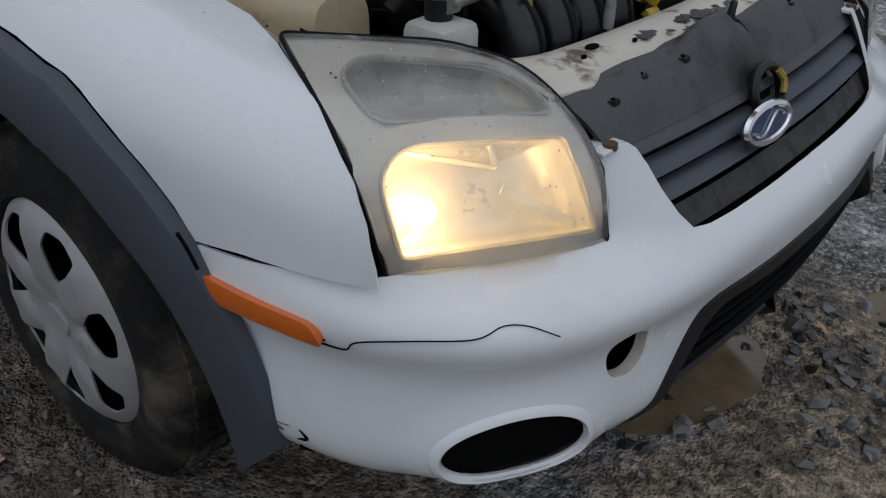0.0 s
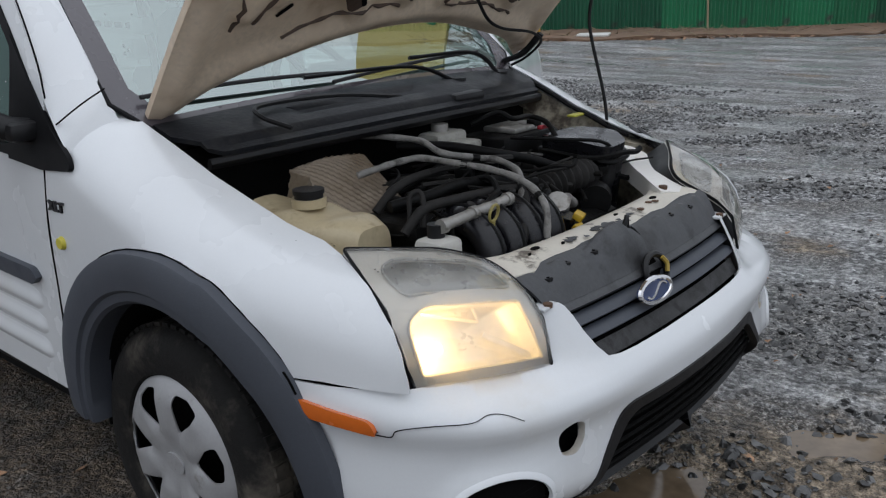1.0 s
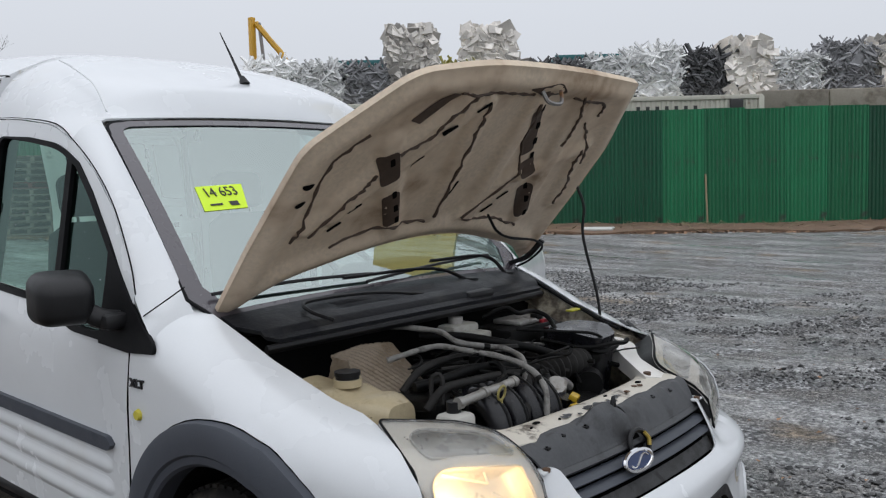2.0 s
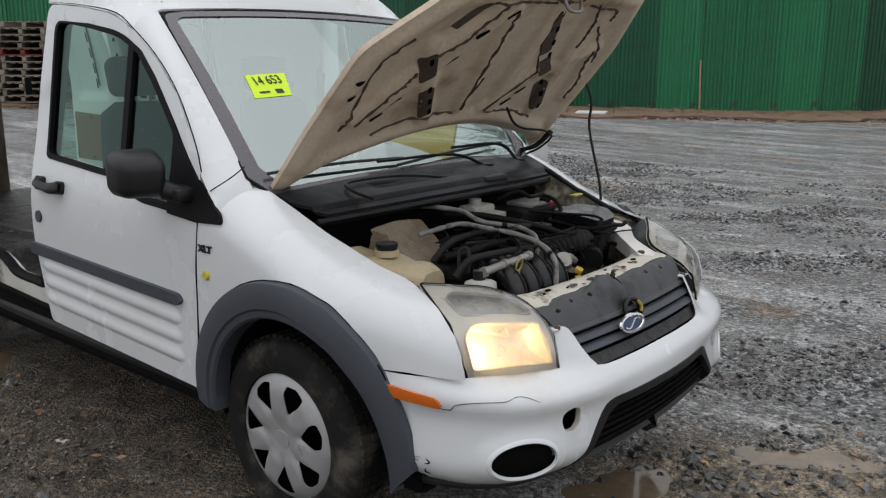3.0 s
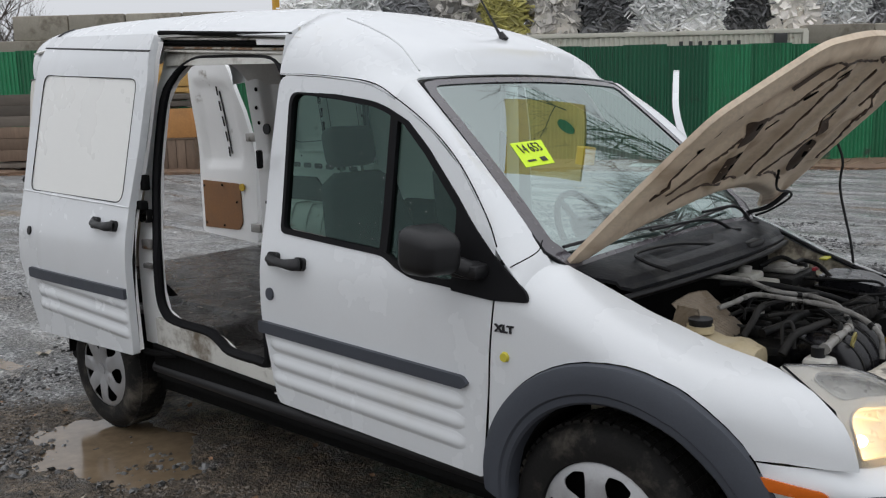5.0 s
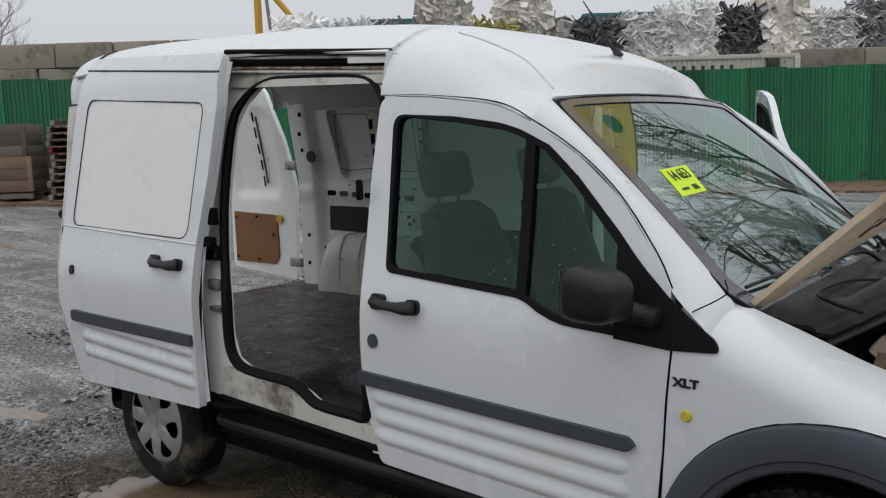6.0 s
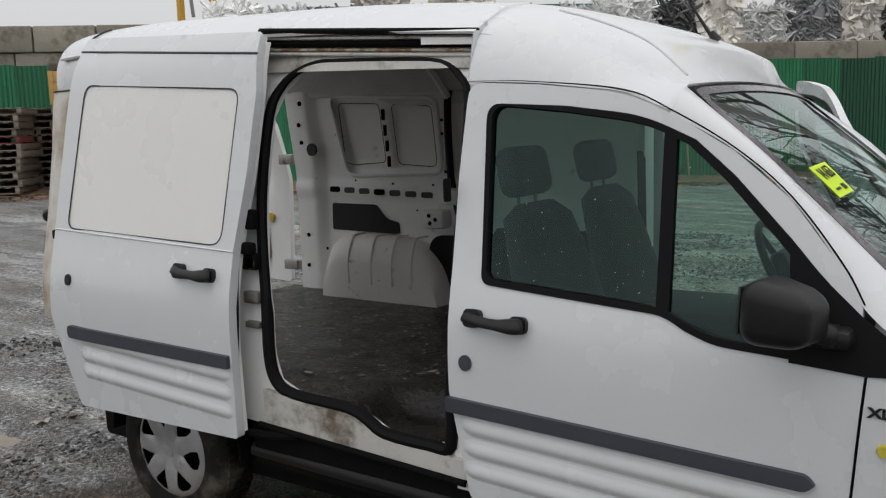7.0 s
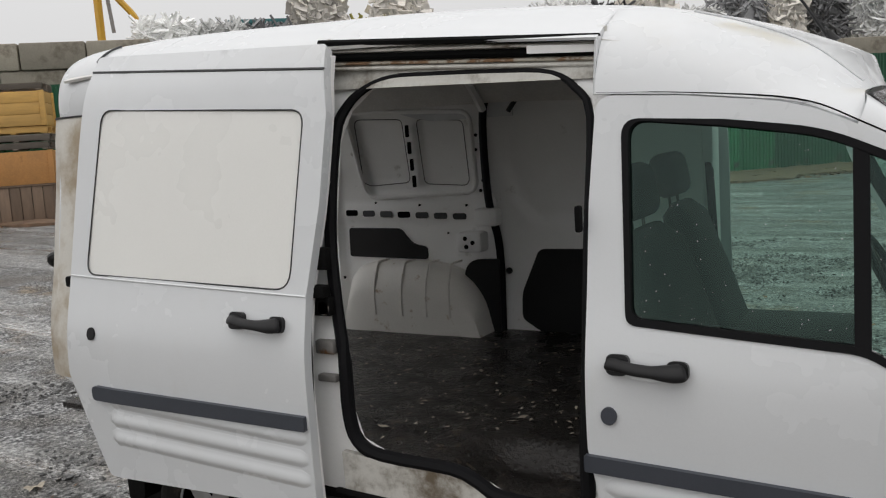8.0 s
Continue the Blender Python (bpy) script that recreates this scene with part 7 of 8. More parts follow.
OPEN = [(x - 0.045 * (-0.35 - x) / 2.13, z) for x, z in OPEN]
in_side = lambda d: (lambda x, z: (x, -half_width(x, min(z, 1.9)) + d + 0.03 * smoothstep(1.62, 1.80, z), z))
part("door_frame", sheet([(-2.44, 0.53), (-1.44, 0.485), (-1.44, 1.85), (-2.44, 1.88)], in_side(0.045), [OPEN], 0.035, 0.03), INNER_WHITE, van, "white door frame with a black rubber seal")
part("opening_seal", tube([in_side(0.040)(*p) for p in OPEN], lambda t: 0.0115 + 0.0105 * smoothstep(0.44, 0.38, t) + 0.0085 * smoothstep(0.76, 0.90, t), 8, closed=True, n=3), SEAL, van)
part("rear_quarter", sheet([(-3.62, 0.80), (-3.35, 0.72), (-3.30, 0.66), (-3.15, 0.76), (-2.9, 0.79), (-2.65, 0.76), (-2.5, 0.66), (-2.46, 0.50), (-2.42, 0.50), (-2.42, 1.72), (-3.66, 1.72)], in_side(0.004), [], 0.06, 0.01), WHITE, van)
# grimy paint, chosen darker also for the shade under the roof's edge
part("door_rail_recess", sheet([(-2.40, 1.80), (-1.46, 1.76), (-1.46, 1.90), (-2.40, 1.965)], lambda x, z: (x, -half_width(x, min(z, 1.87)) + 0.06 + 0.1 * max(0, z - 1.87), z), [], 0.06, 0.004), DIRTY_WHITE, van, "grimy white recess above the door opening, darkened for its shade")
# the near-black bar draws the dark slot between the rails
for z0, off, r, mat in ((1.892, 0.040, 0.006, DIRTY_WHITE), (1.872, 0.040, 0.013, VOID), (1.853, 0.042, 0.006, material("rusty_rail", (0.22, 0.13, 0.07), 0.7, spread=0.5, scale=30, stain=(0.5, 0.47, 0.4), stain_at=(0.45, 0.55), stain_scale=14)), (1.838, 0.044, 0.007, DIRTY_WHITE)):
    part("door_rail", tube([(x, -half_width(x, 1.85) + off, z0 - 0.075 * (x + 2.0)) for x in np.linspace(-2.385, -1.475, 10)], r, 8, flat=0.8), mat, van)
part("roof_drip_edge", tube([(x, -0.685, 1.868 - 0.085 * (x + 1.468)) for x in np.linspace(-2.40, -1.468, 10)], 0.011, 6), UNDER, van)
part("rail_stop", sheet([(-1.68, 1.844), (-1.48, 1.830), (-1.48, 1.850), (-1.68, 1.866)], lambda x, z: (x, -half_width(x, 1.85) + 0.024, z), [], 0.05, 0.012), INNER_WHITE, van)
part("belt_rail", box(-3.5, -2.30, -0.90, -0.86, 1.16, 1.20, 0.008), UNDER, van)
for z, s in ((1.13, 0.03), (0.90, 0.012), (1.0, 0.022), (1.28, 0.035)):
    part("jamb_fitting", box(-2.37, -2.30, -0.875, -0.845, z - s, z + s, 0.006), STEEL if s < 0.03 else UNDER, van)
part("latch_striker", drum(0.022, 0.03, Matrix.Translation((-2.325, -0.86, 1.125)) @ side_turn, 14), STEEL, van)
part("jamb_bracket", box(-1.495, -1.478, -0.865, -0.84, 1.36, 1.43, 0.006), UNDER, van)
part("hinge_arm", tube([(-2.36, -0.90, 0.505), (-2.28, -0.88, 0.50), (-2.15, -0.86, 0.515)], 0.016, 8), UNDER, van)
# left side, plain
part("left_side", sheet([(-3.66, 0.50), (-3.35, 0.50), (-3.30, 0.66), (-3.15, 0.76), (-2.9, 0.79), (-2.65, 0.76), (-2.5, 0.66), (-2.46, 0.46), (-1.44, 0.44), (-1.44, 1.70), (-3.66, 1.70)], lambda x, z: (x, half_width(x, z) + 0.07 * smoothstep(1.0, 1.5, z), z), [], 0.08, 0.01, True), WHITE, van)
part("left_sill", box(-1.5, -0.36, 0.78, 0.86, 0.36, 0.52, 0.02), WHITE, van)
arch_l = [(x, z) for x, z in ARCH_OUT]
arch_band(ARCH_OUT, ARCH_IN, fender_surf(1), 0.022, "wheel_arch_flare", van)

# ---- load space ----
lean = lambda z: 0.80 - 0.075 * smoothstep(1.2, 1.9, z)
RECESS = rpoly([(-3.335, 1.775, 0.06), (-2.61, 1.735, 0.06), (-2.62, 1.345, 0.06), (-3.275, 1.325, 0.08)])
CELLS = [rpoly([(-3.30, 1.735, 0.04), (-3.01, 1.72, 0.03), (-3.01, 1.40, 0.03), (-3.285, 1.385, 0.05)]), rpoly([(-2.925, 1.715, 0.03), (-2.665, 1.695, 0.03), (-2.67, 1.375, 0.04), (-2.925, 1.39, 0.03)])]


def edge_dist(loop):
    pts_ = np.array(resample(loop, 0.02))

    def f(x, z):
        d = float(np.min(np.hypot(pts_[:, 0] - x, pts_[:, 1] - z)))
        return d if inside(loop, np.array([[x, z]]))[0] else -d
    return f


REC_D, CELL_D = edge_dist(RECESS), [edge_dist(c) for c in CELLS]


def wall_l(x, z):
    d = 0.03 * smoothstep(-0.01, 0.03, REC_D(x, z))
    for c in CELL_D:
        d += 0.010 * smoothstep(-0.004, 0.012, c(x, z))
    d -= 0.012 * smoothstep(1.30, 1.28, z) * smoothstep(1.20, 1.22, z)
    col = 0.05 * smoothstep(-3.42, -3.50, x)
    return (x, lean(z) + d - col, z)


cargo = part("cargo_wall", sheet([(-3.63, 0.66), (-2.52, 0.66), (-2.52, 1.30), (-2.56, 1.36), (-2.555, 1.70), (-2.50, 1.83), (-2.75, 1.80), (-3.63, 1.84)], wall_l, [], 0.02, 0.01, False), INNER_WHITE, van, "scratched white inner side wall with pressed panels")
for c in CELLS:
    part("panel_groove", tube([tuple(Vector(wall_l(*p)) + Vector((0, -0.006, 0))) for p in c], 0.0022, 5, closed=True, straight=True), DUSTY_PLASTIC, cargo)
part("panel_rim", tube([(x, lean(z) - 0.002, z) for x, z in RECESS], 0.012, 8, closed=True, straight=True), INNER_WHITE, cargo)
for i in range(4):
    z = 1.66 - 0.085 * i
    part("wall_slot", box(-2.985, -2.968, lean(z) + 0.0, lean(z) + 0.018, z - 0.03, z + 0.03, 0.005), VOID, cargo)
for i in range(7):
    x = -3.372 + 0.108 * i
    z = 1.250 - 0.037 * (x + 3.41)
    part("wall_slot", sheet(rpoly([(x - 0.038, z + 0.016, 0.014), (x + 0.038, z + 0.016, 0.014), (x + 0.038, z - 0.016, 0.014), (x - 0.038, z - 0.016, 0.014)]), lambda x, z: tuple(Vector(wall_l(x, z)) + Vector((0, -0.003, 0))), [], 0.03, 0.002, False), VOID if i in (0, 3) else DUSTY_PLASTIC, cargo)
part("plastic_blank", sheet(rpoly([(-3.40, 1.168, 0.015), (-3.08, 1.165, 0.02), (-3.01, 1.085, 0.03), (-2.925, 1.07, 0.02), (-2.925, 1.005, 0.02), (-3.405, 1.015, 0.015)]), lambda x, z: (x, lean(z) - 0.012, z), [], 0.04, 0.012, False), BLACK_PLASTIC, cargo, "black plastic access panel")
part("wall_plug", drum(0.036, 0.012, Matrix.Translation((-3.475, lean(1.48) - 0.055, 1.478)) @ side_turn, 18), BLACK_PLASTIC, cargo)
for x, z, r in ((-3.55, 1.62, 0.013), (-3.55, 1.52, 0.012), (-3.56, 0.98, 0.012), (-3.57, 0.80, 0.012), (-3.52, 1.74, 0.014), (-3.22, 1.30, 0.006), (-2.95, 1.285, 0.006), (-2.68, 1.28, 0.006), (-3.45, 0.9, 0.008), (-2.59, 1.62, 0.008), (-2.60, 1.55, 0.008), (-2.58, 1.40, 0.009), (-2.60, 1.35, 0.008), (-2.74, 1.10, 0.006), (-2.8, 1.14, 0.005)):
    part("wall_hole", drum(r, 0.006, Matrix.Translation((x, wall_l(x, z)[1] - 0.002, z)) @ side_turn, 12), VOID, cargo)
WH = [(-3.345, 0.66), (-3.33, 0.85), (-3.30, 0.955), (-3.20, 1.0), (-2.92, 1.0), (-2.72, 0.955), (-2.60, 0.84), (-2.545, 0.66)]
wh = smooth_line([(*p, 0) for p in WH], 5)
cx = -2.95
rows = []
for y, sc_, dz in ((0.81, 1.0, 0.0), (0.70, 1.0, 0.0), (0.655, 0.99, -0.02), (0.615, 0.985, -0.10), (0.60, 0.98, -0.14)):
    rows.append([(cx + (p.x - cx) * sc_, y, max(0.66, min(p.y, 1.0) + dz * smoothstep(0.7, 0.95, p.y))) for p in wh])
rows.append([(cx + (p.x - cx) * 0.98, 0.598, 0.66 + (r[2] - 0.66) * 0.0) for p, r in zip(wh, rows[-1])])
house = part("wheel_housing", loft(rows), RUSTY_WHITE, van, "dented white wheel housing with brown stains", smooth=60)
for x in (-3.16, -3.0, -2.86, -2.73):
    part("housing_rib", tube([(x, 0.79, 1.002), (x, 0.70, 1.003), (x + 0.01, 0.655, 0.985), (x + 0.015, 0.61, 0.89), (x + 0.02, 0.597, 0.75)], 0.006, 6), RUSTY_WHITE, house)
part("dark_trim", sheet(rpoly([(-2.70, 0.95, 0.05), (-2.65, 1.015, 0.04), (-2.50, 1.02), (-2.51, 0.66), (-2.60, 0.66), (-2.63, 0.80, 0.05)]), lambda x, z: (x, 0.745, z), [], 0.04, 0.02, False), BLACK_PLASTIC, van)
part("belt_anchor", box(-2.71, -2.57, 0.70, 0.80, 1.055, 1.155, 0.02), INNER_WHITE, van)
for dx, dz in ((-0.02, 0.02), (0.02, 0.0), (-0.015, -0.02)):
    part("anchor_hole", drum(0.011, 0.006, Matrix.Translation((-2.635 + dx, 0.699, 1.105 + dz)) @ side_turn, 10), VOID, van)
part("belt_anchor", box(-2.62, -2.49, 0.72, 0.80, 1.18, 1.268, 0.02), INNER_WHITE, van)
# closed left sliding door, from inside
SL_BLACK = rpoly([(-2.415, 0.845, 0.03), (-2.316, 1.062, 0.03), (-1.55, 1.066, 0.03), (-1.55, 0.64), (-2.319, 0.654, 0.03), (-2.421, 0.718, 0.03)])
SL_UP = edge_dist(rpoly([(-2.50, 1.80, 0.1), (-1.55, 1.82), (-1.55, 1.16), (-2.33, 1.17, 0.08), (-2.44, 1.29, 0.08), (-2.51, 1.58, 0.1)]))
left_slider = part("left_sliding_door", sheet([(-2.53, 0.60), (-1.50, 0.60), (-1.50, 1.84), (-2.46, 1.85), (-2.55, 1.74), (-2.55, 1.35), (-2.52, 1.2)], lambda x, z: (x, lean(z) + 0.02 + 0.025 * smoothstep(0.0, 0.03, SL_UP(x, z)), z), [], 0.035, 0.01, False), INNER_WHITE, van, "closed sliding door, white inner skin")
part("lower_trim", sheet(SL_BLACK, lambda x, z: (x, lean(z) + 0.008, z), [], 0.05, 0.012, False), BLACK_PLASTIC, left_slider, "black lower trim panel")
part("door_seal", tube([(-2.512, 0.775, 0.66), (-2.505, 0.77, 1.068), (-2.547, 0.76, 1.317), (-2.545, 0.74, 1.671), (-2.50, 0.725, 1.80), (-2.36, 0.72, 1.845), (-1.8, 0.72, 1.85), (-1.5, 0.72, 1.85)], 0.02, 8), SEAL, left_slider)
part("grab_strap", tube([(-2.40, 0.72, 1.72), (-2.36, 0.72, 1.77), (-2.33, 0.715, 1.815)], 0.012, 6), BLACK_PLASTIC, left_slider)
part("door_plug", drum(0.016, 0.008, Matrix.Translation((-2.475, lean(1.0) - 0.0, 0.955)) @ side_turn, 12), BLACK_PLASTIC, left_slider)


def floor_surf(x, y):
    z = 0.662 + 0.002 * noise.noise((x * 9, y * 9, 2.0))
    z -= 0.075 * smoothstep(-0.56, -0.66, y) * smoothstep(-1.95, -1.78, x)
    z += 0.012 * math.exp(-((y + 0.60) / 0.03) ** 2) * smoothstep(-1.78, -1.95, x)
    return (x, y, z)


part("cargo_floor", sheet([(-3.74, -0.80), (-1.45, -0.82), (-1.2, -0.80), (-1.2, 0.80), (-3.74, 0.80)], floor_surf, [], 0.025, 0.02, False), FLOOR_RUBBER, van, "wet black ribbed rubber load floor with dirt", smooth=80)
LINING = material("grey_roof_lining", (0.66, 0.65, 0.63), 0.8, spread=0.15)
part("roof_lining", sheet([(-3.60, -0.72), (-0.9, -0.66), (-0.9, 0.70), (-3.60, 0.72)], lambda x, y: (x, y, ROOF_H(x) - 0.05 - (0.30 if y > 0 else 0.12) * (abs(y) / 0.75) ** 3), [], 0.12, 0.01, True), LINING, van)
part("roof_bow", tube([(-2.53, y, ROOF_H(-2.5) - 0.07 - 0.30 * (abs(y) / 0.75) ** 3) for y in np.linspace(-0.62, 0.72, 12)], 0.02, 6), INNER_WHITE, van)
part("rear_seal", tube([(-3.638, lean(z) - 0.012, z) for z in (0.67, 1.0, 1.3, 1.6, 1.86)], 0.013, 6), SEAL, van)
part("rear_bumper", box(-3.76, -3.66, -0.62, 0.70, 0.46, 0.62, 0.04), GREY_PLASTIC, van)
part("bulkhead_pillar", box(-1.52, -1.47, 0.70, 0.82, 0.5, 1.84, 0.02), INNER_WHITE, van)
part("centre_pillar", sheet([(-1.485, 0.46), (-1.44, 0.46), (-1.44, 1.80), (-1.485, 1.80)], in_side(0.04), [], 0.06, 0.05), INNER_WHITE, van)

rf = random.Random(21)
vs_, fs_ = [], []
for i in range(420):
    x, y = rf.uniform(-3.65, -1.5), rf.uniform(-0.75, 0.55)
    if y < -0.54 and x > -2.0:
        continue
    sz = rf.uniform(0.004, 0.013) * (2.2 if rf.random() < 0.06 else 1)
    an = rf.uniform(0, 3.14)
    z = floor_surf(x, y)[2] + 0.006
    k0 = len(vs_)
    for da, rr in ((0, 1.0), (1.4, 0.5), (3.1, 1.2), (4.5, 0.45)):
        vs_.append((x + sz * rr * math.cos(an + da), y + sz * rr * math.sin(an + da), z + rf.uniform(-0.003, 0.003)))
    fs_.append((k0, k0 + 1, k0 + 2, k0 + 3))
deb = bpy.data.meshes.new("floor_debris")
deb.from_pydata(vs_, [], fs_)
deb.materials.append(material("pale_dirt_flakes", (0.34, 0.30, 0.25), 0.8, spread=0.3, random_tint=0.6))
tagged(new("floor_debris", deb), "pale dirt flakes on the van's floor", "debris", kind="stuff")

# ---- rear doors, open ----
LD = rpoly([(-3.83, 0.66, 0.03), (-3.80, 1.3), (-3.84, 1.6), (-3.95, 1.945, 0.08), (-4.42, 1.965, 0.08), (-4.50, 1.2), (-4.51, 0.70, 0.05)])
LD_REC = edge_dist(rpoly([(-3.96, 1.80, 0.06), (-4.38, 1.83, 0.06), (-4.43, 1.20, 0.06), (-3.95, 1.22, 0.06)]))
ldoor = part("rear_door", sheet(LD, lambda x, z: (x, 0.86 - 0.10 * smoothstep(1.2, 1.95, z) + 0.025 * smoothstep(0, 0.03, LD_REC(x, z)), z), [], 0.035, 0.03, False), INNER_WHITE, van, "open rear door, white inner skin with a brown board")
BOARD = material("brown_hardboard", (0.22, 0.10, 0.035), 0.55, spread=0.2, scale=6, fine=60, bump=0.1)
part("board", sheet(rpoly([(-4.00, 1.085, 0.03), (-3.99, 0.80, 0.03), (-4.04, 0.745, 0.02), (-4.46, 0.745, 0.01), (-4.46, 1.10, 0.01)]), lambda x, z: (x, 0.85, z), [], 0.06, 0.008, False), BOARD, ldoor, "brown hardboard panel")
for x, z in ((-4.43, 1.06), (-4.43, 0.78), (-4.2, 1.07), (-4.2, 0.77), (-4.03, 0.95)):
    part("screw", drum(0.009, 0.006, Matrix.Translation((x, 0.839, z)) @ side_turn, 8), VOID, ldoor)
part("reflector", drum(0.028, 0.012, Matrix.Translation((-3.965, 0.846, 1.06)) @ side_turn, 16), YELLOW_PLASTIC, ldoor)
for i in range(5):
    part("door_slot", sheet([(-4.133, 1.72 - 0.11 * i), (-4.121, 1.72 - 0.11 * i), (-4.121, 1.79 - 0.11 * i), (-4.133, 1.79 - 0.11 * i)], lambda x, z: (x, 0.852 - 0.10 * smoothstep(1.2, 1.95, z) + 0.025, z), [], 0.03, 0.003, False), VOID, ldoor)
part("panel_groove", tube([(-4.09, 0.855 - 0.10 * smoothstep(1.2, 1.95, z) + 0.02, z) for z in (1.3, 1.5, 1.75)], 0.006, 5), DASH, ldoor)
for z in (0.78, 1.42):
    part("hinge", box(-3.83, -3.72, 0.80, 0.85, z - 0.03, z + 0.03, 0.008), ALU, ldoor)
rdoor = part("rear_door", sheet(rpoly([(-0.64, 0.66, 0.03), (-0.02, 0.62, 0.02), (-0.02, 1.97, 0.02), (-0.46, 1.96, 0.12), (-0.54, 1.80), (-0.64, 1.2)]), lambda y, z: (-3.725 + 0.04 * smoothstep(1.2, 2.0, z) + 0.05 * (y / 0.8) ** 4, y, z), [], 0.06, 0.03, True), MUDDY_WHITE, van, "closed rear door, white with dried mud")
part("door_handle", tube([(-3.70, -0.745, 1.255), (-3.725, -0.775, 1.248), (-3.735, -0.755, 1.225), (-3.72, -0.70, 1.205)], 0.02, 8), BLACK_PLASTIC, rdoor)
part("lock_cap", drum(0.018, 0.02, Matrix.Translation((-3.70, -0.80, 0.985)) @ side_turn, 12), BLACK_PLASTIC, rdoor)
def corner_row(z):
    w = half_width(-3.45, z) * (0.995 + 0.02 * smoothstep(1.5, 1.79, z))
    top = 0.0
    return [(-3.30, -w - 0.004, z), (-3.5, -w * 0.998, z), (-3.62, -w * 0.990, z), (-3.69 + 0.3 * top, -w * 0.965, z), (-3.72 + 0.6 * top, -w * 0.90, z), (-3.73 + top, -w * 0.78, z)]


rear_corner = part("rear_corner", loft([corner_row(z) for z in np.linspace(0.80, 1.79, 24)]), MUDDY_WHITE, van, "white rear corner stained with dried mud", smooth=60)
part("corner_groove", tube([(p[0] - 0.001, p[1] - 0.001, 1.791) for p in corner_row(1.791)], 0.004, 5), DASH, rear_corner)
part("roof_joint", tube([tuple(Vector(roof_point(-3.46, 1.79, w_)) + Vector((0, 0, 0.002))) for w_ in np.linspace(-0.62, -0.35, 8)], 0.006, 5), DASH, van)
# driver's door, swung open
DH, DW = Vector((-0.345, 0.885)), Vector((-0.438, 0.899))


def driver_surf(x, z):
    w = -0.345 - x
    p = DH + DW * w + Vector((-DW.y, DW.x)) * 0.24 * smoothstep(0.95, 1.55, z)
    return (p.x, p.y, z + 0.05 * smoothstep(1.2, 1.7, z))


ddoor = part("driver_door", sheet(door_outline, driver_surf, [WIN_OUT], 0.045, 0.03, True), WHITE, van, "white driver's door swung wide open")
part("window_frame", sheet(WIN_OUT, driver_surf, [WIN_GLASS], 0.045, 0.034, True), BLACK_PLASTIC, ddoor)
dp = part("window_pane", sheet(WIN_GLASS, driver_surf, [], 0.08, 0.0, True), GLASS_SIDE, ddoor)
dp.visible_shadow = False

# ---- cab ----


def seat(y, x, name="seat"):
    s = new(name)
    s.parent = van
    tagged(s, "dark grey cloth front seat with a headrest")
    back = []
    for k in range(13):
        t = k / 12
        w = (0.255 - 0.075 * t * t) * (1.0 if t < 0.9 else math.sqrt(max(0.02, 1 - ((t - 0.9) / 0.1) ** 2)) * 0.35 + 0.65)
        dp = 0.085 * (1 - 0.35 * t) * (1.0 if k < 12 else 0.3)
        row = []
        for j in range(18):
            a = 2 * math.pi * j / 18
            c, v = math.cos(a), math.sin(a)
            row.append((x + 0.05 - 0.16 * t + dp * math.copysign(abs(c) ** 0.6, c), y + w * math.copysign(abs(v) ** 0.6, v), 0.78 + 0.54 * t))
        back.append(row)
    bm = loft(back, closed_u=True)
    bm.verts.ensure_lookup_table()
    bm.faces.new([bm.verts[i] for i in range(len(bm.verts) - 18, len(bm.verts))])
    part("backrest", bm, SEAT_CLOTH, s, smooth=70)
    part("cushion", box(x - 0.0, x + 0.52, y - 0.25, y + 0.25, 0.70, 0.86, 0.05, 3), SEAT_CLOTH, s)
    part("headrest", box(-0.05, 0.05, -0.125, 0.125, -0.085, 0.085, 0.042, 4, m=pose(x - 0.150, y, 1.425, 0, -12, 0)), SEAT_CLOTH, s)
    for k in (-0.06, 0.06):
        part("headrest_post", tube([(x - 0.135, y + k, 1.28), (x - 0.145, y + k, 1.38)], 0.006, 6), STEEL, s)
    part("seat_base", box(x + 0.05, x + 0.45, y - 0.2, y + 0.2, 0.5, 0.70, 0.02), DASH, s)


seat(-0.39, -1.33)
seat(0.39, -1.42)
part("cab_floor", box(-1.3, -0.2, -0.78, 0.80, 0.44, 0.50, 0.01), DASH, van)
part("dashboard", box(-0.55, -0.14, -0.72, 0.72, 0.70, 1.085, 0.07, 4), DASH, van, "dark plastic dashboard")
part("dash_cowl", box(-0.66, -0.45, 0.16, 0.60, 0.98, 1.13, 0.05, 4), DASH, van)
stw = part("steering_wheel", tube([tuple(Matrix.Translation((-0.80, 0.38, 1.02)) @ Matrix.Rotation(radians(62), 4, "Y") @ Vector((0.185 * math.cos(a), 0.185 * math.sin(a), 0))) for a in np.linspace(0, 2 * math.pi, 25)[:-1]], 0.015, 8, closed=True, straight=True), BLACK_PLASTIC, van, "black steering wheel")
part("wheel_hub", box(-0.07, 0.07, -0.08, 0.08, -0.03, 0.03, 0.025, 3, m=Matrix.Translation((-0.79, 0.38, 1.02)) @ Matrix.Rotation(radians(62), 4, "Y")), BLACK_PLASTIC, stw)
for a in (90, 210, 330):
    c_, s_ = math.cos(radians(a)), math.sin(radians(a))
    part("spoke", tube([tuple(Matrix.Translation((-0.80, 0.38, 1.02)) @ Matrix.Rotation(radians(62), 4, "Y") @ Vector((r * c_, r * s_, 0))) for r in (0.05, 0.18)], 0.013, 6), BLACK_PLASTIC, stw)
part("column", tube([(-0.78, 0.38, 1.0), (-0.5, 0.38, 0.92)], 0.04, 10), DASH, van)
